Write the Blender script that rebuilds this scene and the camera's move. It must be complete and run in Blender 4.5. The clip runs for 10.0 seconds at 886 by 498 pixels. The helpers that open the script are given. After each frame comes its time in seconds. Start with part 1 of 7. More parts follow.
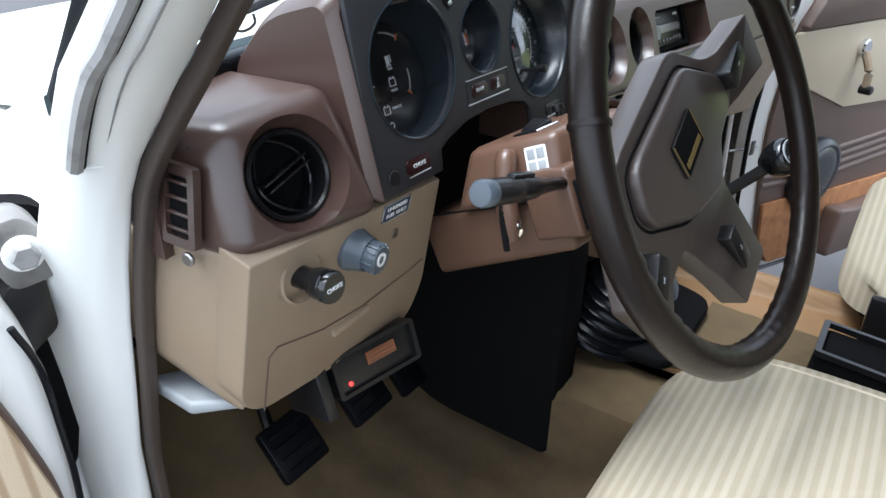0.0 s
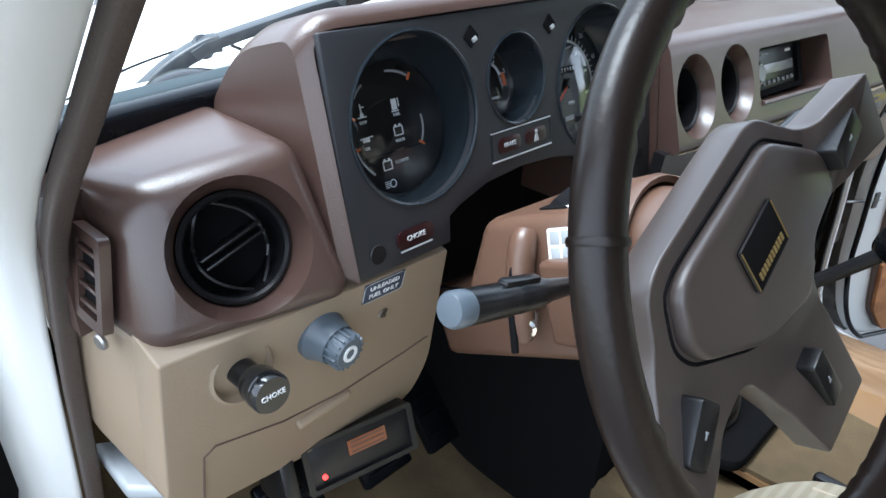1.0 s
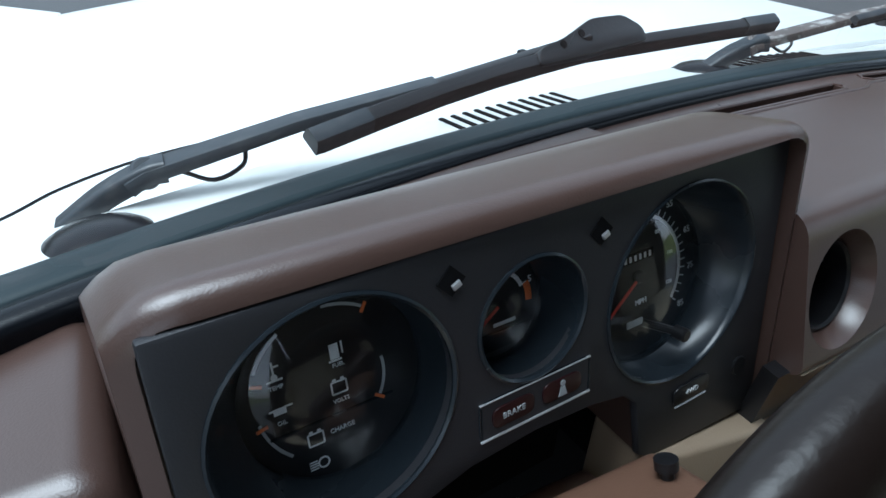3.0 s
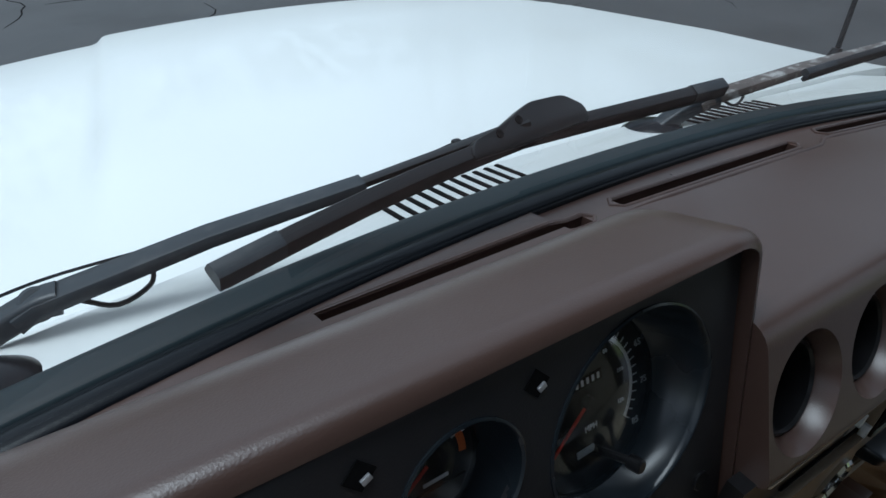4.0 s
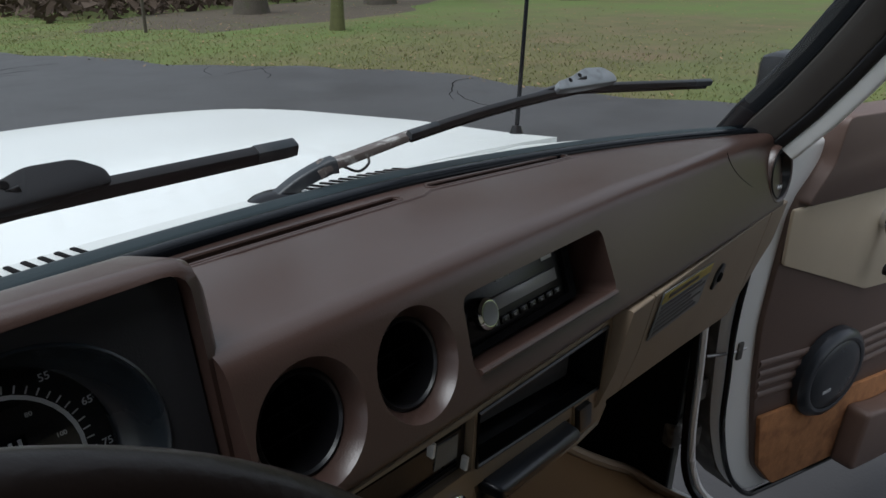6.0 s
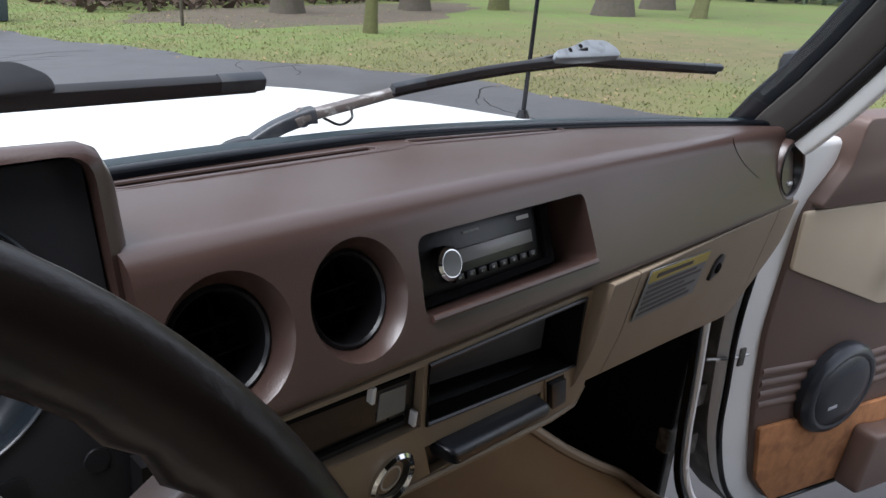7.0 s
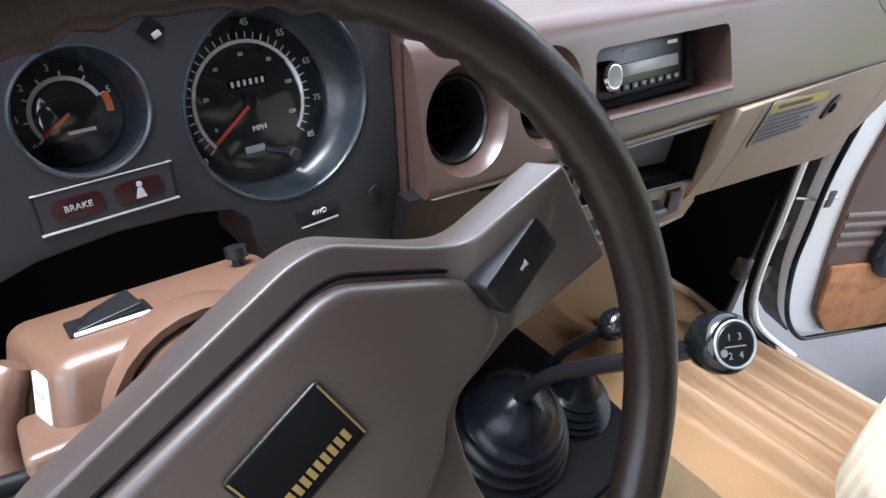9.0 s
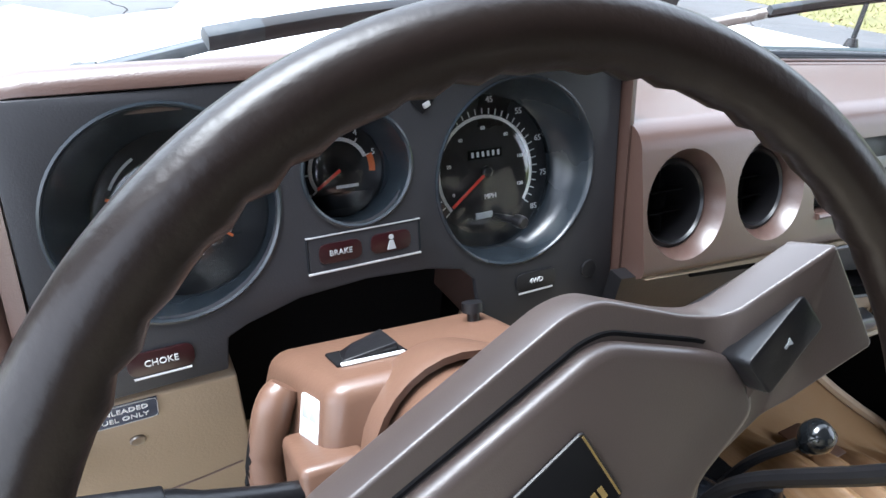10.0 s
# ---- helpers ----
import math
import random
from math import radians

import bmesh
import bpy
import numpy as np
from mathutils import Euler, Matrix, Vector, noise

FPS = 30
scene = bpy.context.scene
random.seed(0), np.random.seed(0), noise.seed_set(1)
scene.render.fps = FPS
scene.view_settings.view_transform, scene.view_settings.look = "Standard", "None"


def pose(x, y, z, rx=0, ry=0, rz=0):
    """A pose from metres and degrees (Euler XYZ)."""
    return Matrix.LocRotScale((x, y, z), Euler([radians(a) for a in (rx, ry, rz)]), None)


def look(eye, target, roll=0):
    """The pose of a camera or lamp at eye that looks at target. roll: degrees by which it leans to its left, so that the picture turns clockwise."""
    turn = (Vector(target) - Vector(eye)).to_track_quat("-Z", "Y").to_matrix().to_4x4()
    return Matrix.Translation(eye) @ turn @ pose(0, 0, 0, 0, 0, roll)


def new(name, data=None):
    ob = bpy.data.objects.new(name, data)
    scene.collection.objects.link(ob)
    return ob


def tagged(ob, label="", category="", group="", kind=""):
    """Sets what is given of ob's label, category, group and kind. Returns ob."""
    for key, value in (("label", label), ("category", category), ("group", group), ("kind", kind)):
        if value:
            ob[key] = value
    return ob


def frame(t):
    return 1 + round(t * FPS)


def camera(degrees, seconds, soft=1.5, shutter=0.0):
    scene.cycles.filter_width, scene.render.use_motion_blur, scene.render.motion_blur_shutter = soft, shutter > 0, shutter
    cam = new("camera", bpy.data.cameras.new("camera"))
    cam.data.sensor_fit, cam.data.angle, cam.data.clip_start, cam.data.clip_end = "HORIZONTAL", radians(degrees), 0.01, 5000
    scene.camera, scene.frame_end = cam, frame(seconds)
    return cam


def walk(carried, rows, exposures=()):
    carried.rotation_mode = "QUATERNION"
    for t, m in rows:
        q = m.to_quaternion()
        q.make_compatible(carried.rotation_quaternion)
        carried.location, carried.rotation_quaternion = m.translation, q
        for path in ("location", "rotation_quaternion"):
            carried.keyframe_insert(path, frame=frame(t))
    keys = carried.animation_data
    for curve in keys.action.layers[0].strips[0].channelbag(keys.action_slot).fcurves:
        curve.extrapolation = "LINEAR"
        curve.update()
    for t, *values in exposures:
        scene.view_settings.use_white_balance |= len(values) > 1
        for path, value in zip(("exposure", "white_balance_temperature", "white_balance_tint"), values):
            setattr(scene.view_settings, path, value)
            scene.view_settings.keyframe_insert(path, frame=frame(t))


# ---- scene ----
cam = camera(66.2, 10.0)
PATH = [
    (0, (-0.96, -0.286, 1.379), (0.491, 0.713, 0.431), 0.8),
    (0.5, (-0.881, -0.274, 1.371), (0.48, 0.826, 0.405), 1.2),
    (1, (-0.821, -0.263, 1.384), (0.455, 0.949, 0.433), 2.2),
    (1.5, (-0.77, -0.238, 1.392), (0.43, 1.066, 0.463), 2.0),
    (1.8, (-0.738, -0.211, 1.401), (0.433, 1.123, 0.48), 1.8),
    (2, (-0.717, -0.186, 1.406), (0.475, 1.13, 0.484), 2.4),
    (2.2, (-0.69, -0.168, 1.414), (0.514, 1.128, 0.48), 2.3),
    (3.3, (-0.589, -0.124, 1.472), (0.299, 1.273, 0.349), 2.7),
    (3.5, (-0.576, -0.111, 1.479), (0.301, 1.295, 0.36), 2.2),
    (4, (-0.554, -0.098, 1.49), (0.486, 1.251, 0.442), 2.3),
    (4.5, (-0.524, -0.11, 1.497), (0.684, 1.15, 0.521), 1.9),
    (5, (-0.496, -0.127, 1.494), (0.864, 1.018, 0.577), 1.3),
    (5.5, (-0.455, -0.173, 1.479), (0.972, 0.97, 0.667), -0.9),
    (6, (-0.404, -0.246, 1.45), (1.064, 0.896, 0.714), 1.0),
    (6.2, (-0.386, -0.264, 1.458), (1.075, 0.872, 0.7), 3.2),
    (7.3, (-0.366, -0.281, 1.373), (1.06, 0.932, 0.669), 4.1),
    (7.5, (-0.367, -0.285, 1.368), (1.05, 0.936, 0.659), 4.5),
    (8, (-0.386, -0.28, 1.36), (1.049, 0.825, 0.514), 4.9),
    (8.2, (-0.402, -0.286, 1.364), (1.023, 0.768, 0.436), 4.4),
    (8.5, (-0.456, -0.305, 1.396), (0.911, 0.679, 0.317), 7.2),
    (9, (-0.515, -0.296, 1.416), (0.649, 0.841, 0.254), 6.7),
    (9.5, (-0.537, -0.29, 1.424), (0.512, 1.052, 0.376), 5.1),
    (10, (-0.569, -0.279, 1.406), (0.347, 1.21, 0.437), 4.5),
]
walk(cam, [(t, look(eye, target, roll)) for t, eye, target, roll in PATH],
     exposures=[(0.0, 2.1, 5850, 9), (1.5, 2.6, 5500, 5), (2.2, 2.2, 5450, 3), (3.5, 0.62, 5450, 4), (4.5, 0.27, 5700, 5), (6.0, 0.40, 6080, 10), (7.5, 1.95, 6050, 16), (8.0, 2.05, 6100, 15), (8.5, 2.4, 6250, 15), (9.0, 3.05, 5900, 13), (10.0, 3.15, 5850, 11)])

# ---- world, sun, exposure ----
world = bpy.data.worlds.new("overcast")
scene.world = world
world.use_nodes = True
wn, wl = world.node_tree.nodes, world.node_tree.links
sky = wn.new("ShaderNodeTexSky")
sky.sky_type, sky.sun_disc = "NISHITA", False
sky.sun_elevation, sky.sun_rotation = radians(72), radians(-67)
sky.air_density, sky.dust_density, sky.ozone_density = 1.0, 2.0, 1.0
sky_soft = wn.new("ShaderNodeHueSaturation")
sky_soft.inputs["Saturation"].default_value = 0.25
wl.new(sky.outputs[0], sky_soft.inputs["Color"])
wl.new(sky_soft.outputs[0], wn["Background"].inputs["Color"])
wn["Background"].inputs["Strength"].default_value = 0.14
sun = new("sun", bpy.data.lights.new("sun", "SUN"))
sun.data.energy, sun.data.angle, sun.data.color = 1.5, radians(40), (1.0, 0.99, 0.975)
sun.matrix_world = look((-3.5, 1.5, 13), (0, 0, 0))


# ---- materials ----
def mat(name, base, rough=0.5, metal=0.0, vary=0.12, scale=8.0, grain=0.0, grain_scale=400.0, coat=0.0, spec=0.5,
        second=None, second_scale=3.0, second_amount=0.5, island=0.0):
    """A surface with blotches at one scale, a second stain colour at another and a fine relief."""
    m = bpy.data.materials.new(name)
    m.use_nodes = True
    n, l = m.node_tree.nodes, m.node_tree.links
    b = n["Principled BSDF"]
    b.inputs["Roughness"].default_value, b.inputs["Metallic"].default_value = rough, metal
    b.inputs["Coat Weight"].default_value, b.inputs["Specular IOR Level"].default_value = coat, spec
    tc = n.new("ShaderNodeTexCoord")
    nz = n.new("ShaderNodeTexNoise")
    nz.inputs["Scale"].default_value, nz.inputs["Detail"].default_value = scale, 6
    l.new(tc.outputs["Object"], nz.inputs["Vector"])
    mix = n.new("ShaderNodeMix")
    mix.data_type = "RGBA"
    lo, hi = [c * (1 - vary) for c in base], [min(1, c * (1 + vary)) for c in base]
    mix.inputs["A"].default_value, mix.inputs["B"].default_value = (*lo, 1), (*hi, 1)
    l.new(nz.outputs["Fac"], mix.inputs["Factor"])
    out = mix.outputs["Result"]
    if second:
        n2 = n.new("ShaderNodeTexNoise")
        n2.inputs["Scale"].default_value, n2.inputs["Detail"].default_value = second_scale, 8
        l.new(tc.outputs["Object"], n2.inputs["Vector"])
        r2 = n.new("ShaderNodeMapRange")
        r2.inputs["From Min"].default_value, r2.inputs["From Max"].default_value = 0.5, 0.68
        r2.inputs["To Max"].default_value = second_amount
        l.new(n2.outputs["Fac"], r2.inputs["Value"])
        m2 = n.new("ShaderNodeMix")
        m2.data_type = "RGBA"
        m2.inputs["B"].default_value = (*second, 1)
        l.new(r2.outputs[0], m2.inputs["Factor"])
        l.new(out, m2.inputs["A"])
        out = m2.outputs["Result"]
    l.new(out, b.inputs["Base Color"])
    rr = n.new("ShaderNodeMapRange")
    rr.inputs["To Min"].default_value, rr.inputs["To Max"].default_value = max(0.02, rough - 0.08), min(1, rough + 0.08)
    l.new(nz.outputs["Fac"], rr.inputs["Value"])
    l.new(rr.outputs[0], b.inputs["Roughness"])
    if grain:
        g = n.new("ShaderNodeTexNoise")
        g.inputs["Scale"].default_value, g.inputs["Detail"].default_value = grain_scale, 3
        l.new(tc.outputs["Object"], g.inputs["Vector"])
        bp = n.new("ShaderNodeBump")
        bp.inputs["Strength"].default_value, bp.inputs["Distance"].default_value = grain, 0.001
        l.new(g.outputs["Fac"], bp.inputs["Height"])
        l.new(bp.outputs[0], b.inputs["Normal"])
    return m


def striped(name, base, line, period, width, axis=0, rough=0.9, weave=0.5, rot=0.0):
    """Cloth or rubber with thin lines along one direction."""
    m = mat(name, base, rough, vary=0.12, scale=30, grain=weave, grain_scale=900)
    n, l = m.node_tree.nodes, m.node_tree.links
    b = n["Principled BSDF"]
    tc = n.new("ShaderNodeTexCoord")
    sp = n.new("ShaderNodeSeparateXYZ")
    l.new(tc.outputs["Object"], sp.inputs[0])
    w = n.new("ShaderNodeMath")
    w.operation = "PINGPONG"
    w.inputs[1].default_value = period / 2
    l.new(sp.outputs[axis], w.inputs[0])
    r = n.new("ShaderNodeMapRange")
    r.inputs["From Min"].default_value, r.inputs["From Max"].default_value = width * 0.3, width * 0.7
    r.inputs["To Min"].default_value, r.inputs["To Max"].default_value = 1, 0
    l.new(w.outputs[0], r.inputs["Value"])
    mix = n.new("ShaderNodeMix")
    mix.data_type = "RGBA"
    mix.inputs["B"].default_value = (*line, 1)
    old = b.inputs["Base Color"].links[0].from_socket
    l.new(old, mix.inputs["A"])
    l.new(r.outputs[0], mix.inputs["Factor"])
    l.new(mix.outputs["Result"], b.inputs["Base Color"])
    return m


BROWN = mat("brown_vinyl", (0.058, 0.034, 0.027), 0.31, vary=0.10, scale=6, grain=0.14, grain_scale=900, spec=0.65, second=(0.074, 0.047, 0.039), second_scale=9, second_amount=0.25)
BROWN_PLASTIC = mat("brown_plastic", (0.105, 0.058, 0.038), 0.34, vary=0.08, scale=10, grain=0.1, grain_scale=500)
BROWN_LEATHER = mat("brown_leather", (0.0105, 0.0069, 0.0056), 0.33, vary=0.15, scale=14, grain=0.22, grain_scale=240, spec=0.32)
BROWN_PAD = mat("pad_vinyl", (0.055, 0.042, 0.037), 0.34, vary=0.08, scale=8, grain=0.08, grain_scale=1400, spec=0.7)
TAN = mat("tan_plastic", (0.26, 0.20, 0.138), 0.45, vary=0.07, scale=7, grain=0.15, grain_scale=600, second=(0.21, 0.145, 0.09), second_scale=6, second_amount=0.3)
TAN_DARK = mat("tan_plastic_dull", (0.24, 0.18, 0.12), 0.45, vary=0.08, scale=7, grain=0.15, grain_scale=600)
BLACK = mat("black_plastic", (0.008, 0.008, 0.009), 0.30, vary=0.2, scale=12, grain=0.1, spec=0.4)
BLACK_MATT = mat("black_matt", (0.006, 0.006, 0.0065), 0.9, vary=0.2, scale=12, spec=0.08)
PANEL_GREY = mat("cluster_grey", (0.022, 0.0225, 0.0255), 0.45, vary=0.1, scale=9, grain=0.12, grain_scale=900, spec=0.3)
BEZEL = mat("bezel_blue_grey", (0.014, 0.019, 0.024), 0.26, vary=0.1, scale=9)
RUBBER = mat("black_rubber", (0.005, 0.006, 0.008), 0.24, vary=0.2, scale=10, grain=0.06, spec=0.2)
TRIM_DARK = mat("dark_pillar_vinyl", (0.055, 0.049, 0.044), 0.55, vary=0.15, scale=12, grain=0.2, spec=0.3)
# teal of the reflected sky is mixed into this dark rubber colour
SEAL_LIP = mat("sky_tinted_rubber", (0.015, 0.025, 0.029), 0.45, vary=0.2, scale=10, grain=0.1, spec=0.25)
TRIM_BROWN = mat("brown_rubber_seal", (0.055, 0.040, 0.033), 0.5, vary=0.15, scale=12, grain=0.3)
WHITE_PAINT = mat("white_car_paint", (0.78, 0.79, 0.77), 0.36, vary=0.03, scale=2, coat=0.25, second=(0.70, 0.70, 0.66), second_scale=5, second_amount=0.25)
RAIL_GREY = mat("worn_grey_rail", (0.26, 0.26, 0.255), 0.4, vary=0.25, scale=40, second=(0.09, 0.085, 0.08), second_scale=50, second_amount=0.7)
CHROME = mat("chrome", (0.75, 0.76, 0.78), 0.12, metal=1.0, vary=0.05)
STEEL = mat("worn_steel", (0.40, 0.39, 0.38), 0.35, metal=1.0, vary=0.2, second=(0.12, 0.07, 0.04), second_scale=40, second_amount=0.7)
GLOSS_BLACK = mat("glossy_black_plastic", (0.006, 0.007, 0.008), 0.14, vary=0.1, scale=20, spec=0.6)
KNOB_BLUE = mat("grey_blue_plastic", (0.085, 0.105, 0.125), 0.4, vary=0.1, scale=20)
BLUE_BLACK = mat("blue_black_plastic", (0.013, 0.016, 0.021), 0.30, vary=0.1, scale=20)
WHITE_INK = mat("white_marking", (0.75, 0.76, 0.76), 0.5, vary=0.05)
INK_DULL = mat("dull_white_marking", (0.45, 0.46, 0.46), 0.5, vary=0.05)
SILVER = mat("silver_plastic", (0.55, 0.56, 0.58), 0.3, metal=0.6, vary=0.05)
RED = mat("red_marking", (0.65, 0.05, 0.03), 0.5, vary=0.05)
ORANGE = mat("orange_marking", (0.75, 0.17, 0.04), 0.5, vary=0.05)
DARK_RED = mat("dark_red_lens", (0.014, 0.002, 0.003), 0.3, vary=0.1)
YELLOW = mat("yellow_label", (0.42, 0.34, 0.07), 0.5, vary=0.08, scale=30)
LABEL_GREY = mat("grey_label", (0.30, 0.32, 0.33), 0.4, vary=0.1, scale=30)
LABEL_WORN = mat("worn_grey_label", (0.17, 0.18, 0.185), 0.45, vary=0.2, scale=60)
LABEL_BLUE = mat("navy_label", (0.03, 0.04, 0.07), 0.4, vary=0.1)
GOLD = mat("gold_marking", (0.34, 0.24, 0.09), 0.4, metal=0.6, vary=0.05)
CLOTH = striped("striped_tan_cloth", (0.46, 0.395, 0.28), (0.55, 0.49, 0.37), 0.011, 0.005, axis=1)
DOOR_CLOTH = striped("striped_cream_cloth", (0.60, 0.49, 0.34), (0.40, 0.29, 0.18), 0.016, 0.005)
DOOR_CREAM = mat("cream_door_vinyl", (0.62, 0.53, 0.39), 0.45, vary=0.05, scale=5, grain=0.2, second=(0.55, 0.45, 0.31), second_scale=7, second_amount=0.3)
CREAM_VINYL = mat("cream_vinyl", (0.66, 0.56, 0.41), 0.5, vary=0.06, scale=5, grain=0.3)
MAT_TAN = striped("tan_rubber_mat", (0.26, 0.15, 0.066), (0.24, 0.136, 0.058), 0.006, 0.003, rough=0.5)
CARPET = mat("olive_tan_carpet", (0.118, 0.082, 0.040), 0.95, vary=0.3, scale=40, grain=0.9, grain_scale=600, second=(0.068, 0.047, 0.024), second_scale=12, second_amount=0.6)
SHAG = mat("orange_brown_carpet", (0.36, 0.16, 0.062), 0.95, vary=0.35, scale=60, grain=1.0, grain_scale=300, second=(0.20, 0.085, 0.035), second_scale=22, second_amount=0.75)
DOOR_BROWN = mat("door_brown_vinyl", (0.118, 0.076, 0.060), 0.5, vary=0.08, scale=6, grain=0.3)
DARK_METAL = mat("dirty_metal", (0.10, 0.095, 0.085), 0.5, metal=0.4, vary=0.4, scale=30, second=(0.35, 0.33, 0.30), second_scale=25, second_amount=0.7)
# grey-brown, darker than cream, so the unseen roof and rear bounce less light
HEADLINER = mat("darkened_lining", (0.085, 0.075, 0.065), 0.9, vary=0.06, scale=10)


def thin_glass(name, tint, gloss=0.8):
    """A thin pane: clear, with a mirror sheen that grows at a grazing angle."""
    m = bpy.data.materials.new(name)
    m.use_nodes = True
    n, l = m.node_tree.nodes, m.node_tree.links
    n.remove(n["Principled BSDF"])
    clear, shine, fr, mul, mix = n.new("ShaderNodeBsdfTransparent"), n.new("ShaderNodeBsdfGlossy"), n.new("ShaderNodeLayerWeight"), n.new("ShaderNodeMath"), n.new("ShaderNodeMixShader")
    power = n.new("ShaderNodeMath")
    clear.inputs["Color"].default_value = (*tint, 1)
    shine.inputs["Roughness"].default_value = 0.02
    fr.inputs["Blend"].default_value = 0.5
    power.operation, power.inputs[1].default_value = "POWER", 4.0
    mul.operation, mul.inputs[1].default_value, mul.inputs[2].default_value = "MULTIPLY_ADD", gloss, 0.035
    l.new(fr.outputs["Facing"], power.inputs[0])
    l.new(power.outputs[0], mul.inputs[0])
    l.new(mul.outputs[0], mix.inputs["Fac"])
    l.new(clear.outputs[0], mix.inputs[1])
    l.new(shine.outputs[0], mix.inputs[2])
    l.new(mix.outputs[0], n["Material Output"].inputs["Surface"])
    return m


GLASS = thin_glass("windscreen_glass", (0.93, 0.97, 0.96), 0.7)
LENS = thin_glass("clear_lens", (0.95, 0.96, 0.97), 1.2)


# ---- building helpers ----
def thing(name, at, label, category, group="", kind=""):
    ob = new(name)
    ob.empty_display_size = 0.05
    ob.location = at
    bpy.context.view_layer.update()
    return tagged(ob, label, category, group, kind)


def place_of(ob):
    m = Matrix.Translation(ob.location)
    while ob.parent:
        ob = ob.parent
        m = Matrix.Translation(ob.location) @ m
    return m


def finish(me, angle=35):
    me.polygons.foreach_set("use_smooth", [True] * len(me.polygons))
    me.set_sharp_from_angle(angle=radians(angle))
    return me


def part(name, bm, material, parent=None, label="", angle=35, kind="", category=""):
    """Links a bmesh, given in world metres, as one mesh object under a thing or a part."""
    bmesh.ops.recalc_face_normals(bm, faces=bm.faces)
    me = bpy.data.meshes.new(name)
    bm.to_mesh(me)
    bm.free()
    me.materials.append(material)
    finish(me, angle)
    ob = new(name, me)
    if parent:
        m = place_of(parent)
        me.transform(m.inverted())
        ob.parent = parent
    return tagged(ob, label, category, "", kind)


def cut(ob, *cutters):
    """Cuts solids out of a part; the cutters are used up."""
    for bm in cutters:
        bmesh.ops.recalc_face_normals(bm, faces=bm.faces)
        me = bpy.data.meshes.new("cutter")
        bm.to_mesh(me)
        bm.free()
        c = new("cutter", me)
        if ob.parent:
            me.transform(place_of(ob.parent).inverted())
            c.parent = ob.parent
        bpy.context.view_layer.update()
        mod = ob.modifiers.new("cut", "BOOLEAN")
        mod.operation, mod.solver, mod.object = "DIFFERENCE", "EXACT", c
        bpy.context.view_layer.update()
        done = bpy.data.meshes.new_from_object(ob.evaluated_get(bpy.context.evaluated_depsgraph_get()))
        ob.modifiers.remove(mod)
        name = ob.data.name
        ob.data = done
        done.name = name
        bpy.data.objects.remove(c)
        bpy.data.meshes.remove(me)
    finish(ob.data)
    return ob


def join(*bms):
    out = bmesh.new()
    for bm in bms:
        me = bpy.data.meshes.new("t")
        bm.to_mesh(me)
        bm.free()
        out.from_mesh(me)
        bpy.data.meshes.remove(me)
    return out


def bevel(bm, width, seg=2, angle=30):
    es = [e for e in bm.edges if len(e.link_faces) == 2 and e.calc_face_angle(0) > radians(angle)]
    if es and width > 0:
        bmesh.ops.bevel(bm, geom=es, offset=width, segments=seg, affect="EDGES", profile=0.5, clamp_overlap=True)
    return bm


def box(c, s, r=0.0, m=None, seg=2):
    """A box of size s round c (or in the frame m), with rounded edges."""
    bm = bmesh.new()
    bmesh.ops.create_cube(bm, size=1)
    bmesh.ops.scale(bm, vec=s, verts=bm.verts)
    bevel(bm, r, seg)
    bmesh.ops.transform(bm, matrix=(m or Matrix()) @ Matrix.Translation(c), verts=bm.verts)
    return bm


def hexa(pts, r=0.0, seg=3):
    """A solid from eight corners: four of the front, going round, and the four behind them."""
    bm = bmesh.new()
    v = [bm.verts.new(p) for p in pts]
    for f in ((0, 1, 2, 3), (7, 6, 5, 4), (0, 4, 5, 1), (1, 5, 6, 2), (2, 6, 7, 3), (3, 7, 4, 0)):
        bm.faces.new([v[i] for i in f])
    bmesh.ops.recalc_face_normals(bm, faces=bm.faces)
    return bevel(bm, r, seg, 20)


def frame_of(o, z, up=(0, 0, 1)):
    """A frame at o whose z axis is z; its y axis leans towards up."""
    z = Vector(z).normalized()
    x = Vector(up).cross(z)
    x = x.normalized() if x.length > 1e-5 else Vector((1, 0, 0))
    y = z.cross(x)
    return Matrix(((x.x, y.x, z.x, o[0]), (x.y, y.y, z.y, o[1]), (x.z, y.z, z.z, o[2]), (0, 0, 0, 1)))


def prism(poly, h0, h1, m=None, r=0.0, seg=2):
    """An outline in the x-y plane of m, raised from h0 to h1."""
    bm = bmesh.new()
    lo = [bm.verts.new((x, y, h0)) for x, y in poly]
    hi = [bm.verts.new((x, y, h1)) for x, y in poly]
    k = len(poly)
    bm.faces.new(lo[::-1])
    bm.faces.new(hi)
    for i in range(k):
        bm.faces.new((lo[i], lo[(i + 1) % k], hi[(i + 1) % k], hi[i]))
    bmesh.ops.recalc_face_normals(bm, faces=bm.faces)
    bevel(bm, r, seg, 40)
    if m:
        bmesh.ops.transform(bm, matrix=m, verts=bm.verts)
    return bm


def rounded(poly, r, seg=5):
    """An outline with its corners rounded; r is one radius or one for each corner."""
    out, k = [], len(poly)
    for i in range(k):
        a, b, c = Vector(poly[i - 1]), Vector(poly[i]), Vector(poly[(i + 1) % k])
        q = r[i] if isinstance(r, (list, tuple)) else r
        if q <= 0:
            out.append(tuple(b))
            continue
        d = min(q, (a - b).length * 0.45, (c - b).length * 0.45)
        p0, p1 = b + (a - b).normalized() * d, b + (c - b).normalized() * d
        for j in range(seg + 1):
            t = j / seg
            out.append(tuple((1 - t) ** 2 * p0 + 2 * t * (1 - t) * b + t * t * p1))
    return out


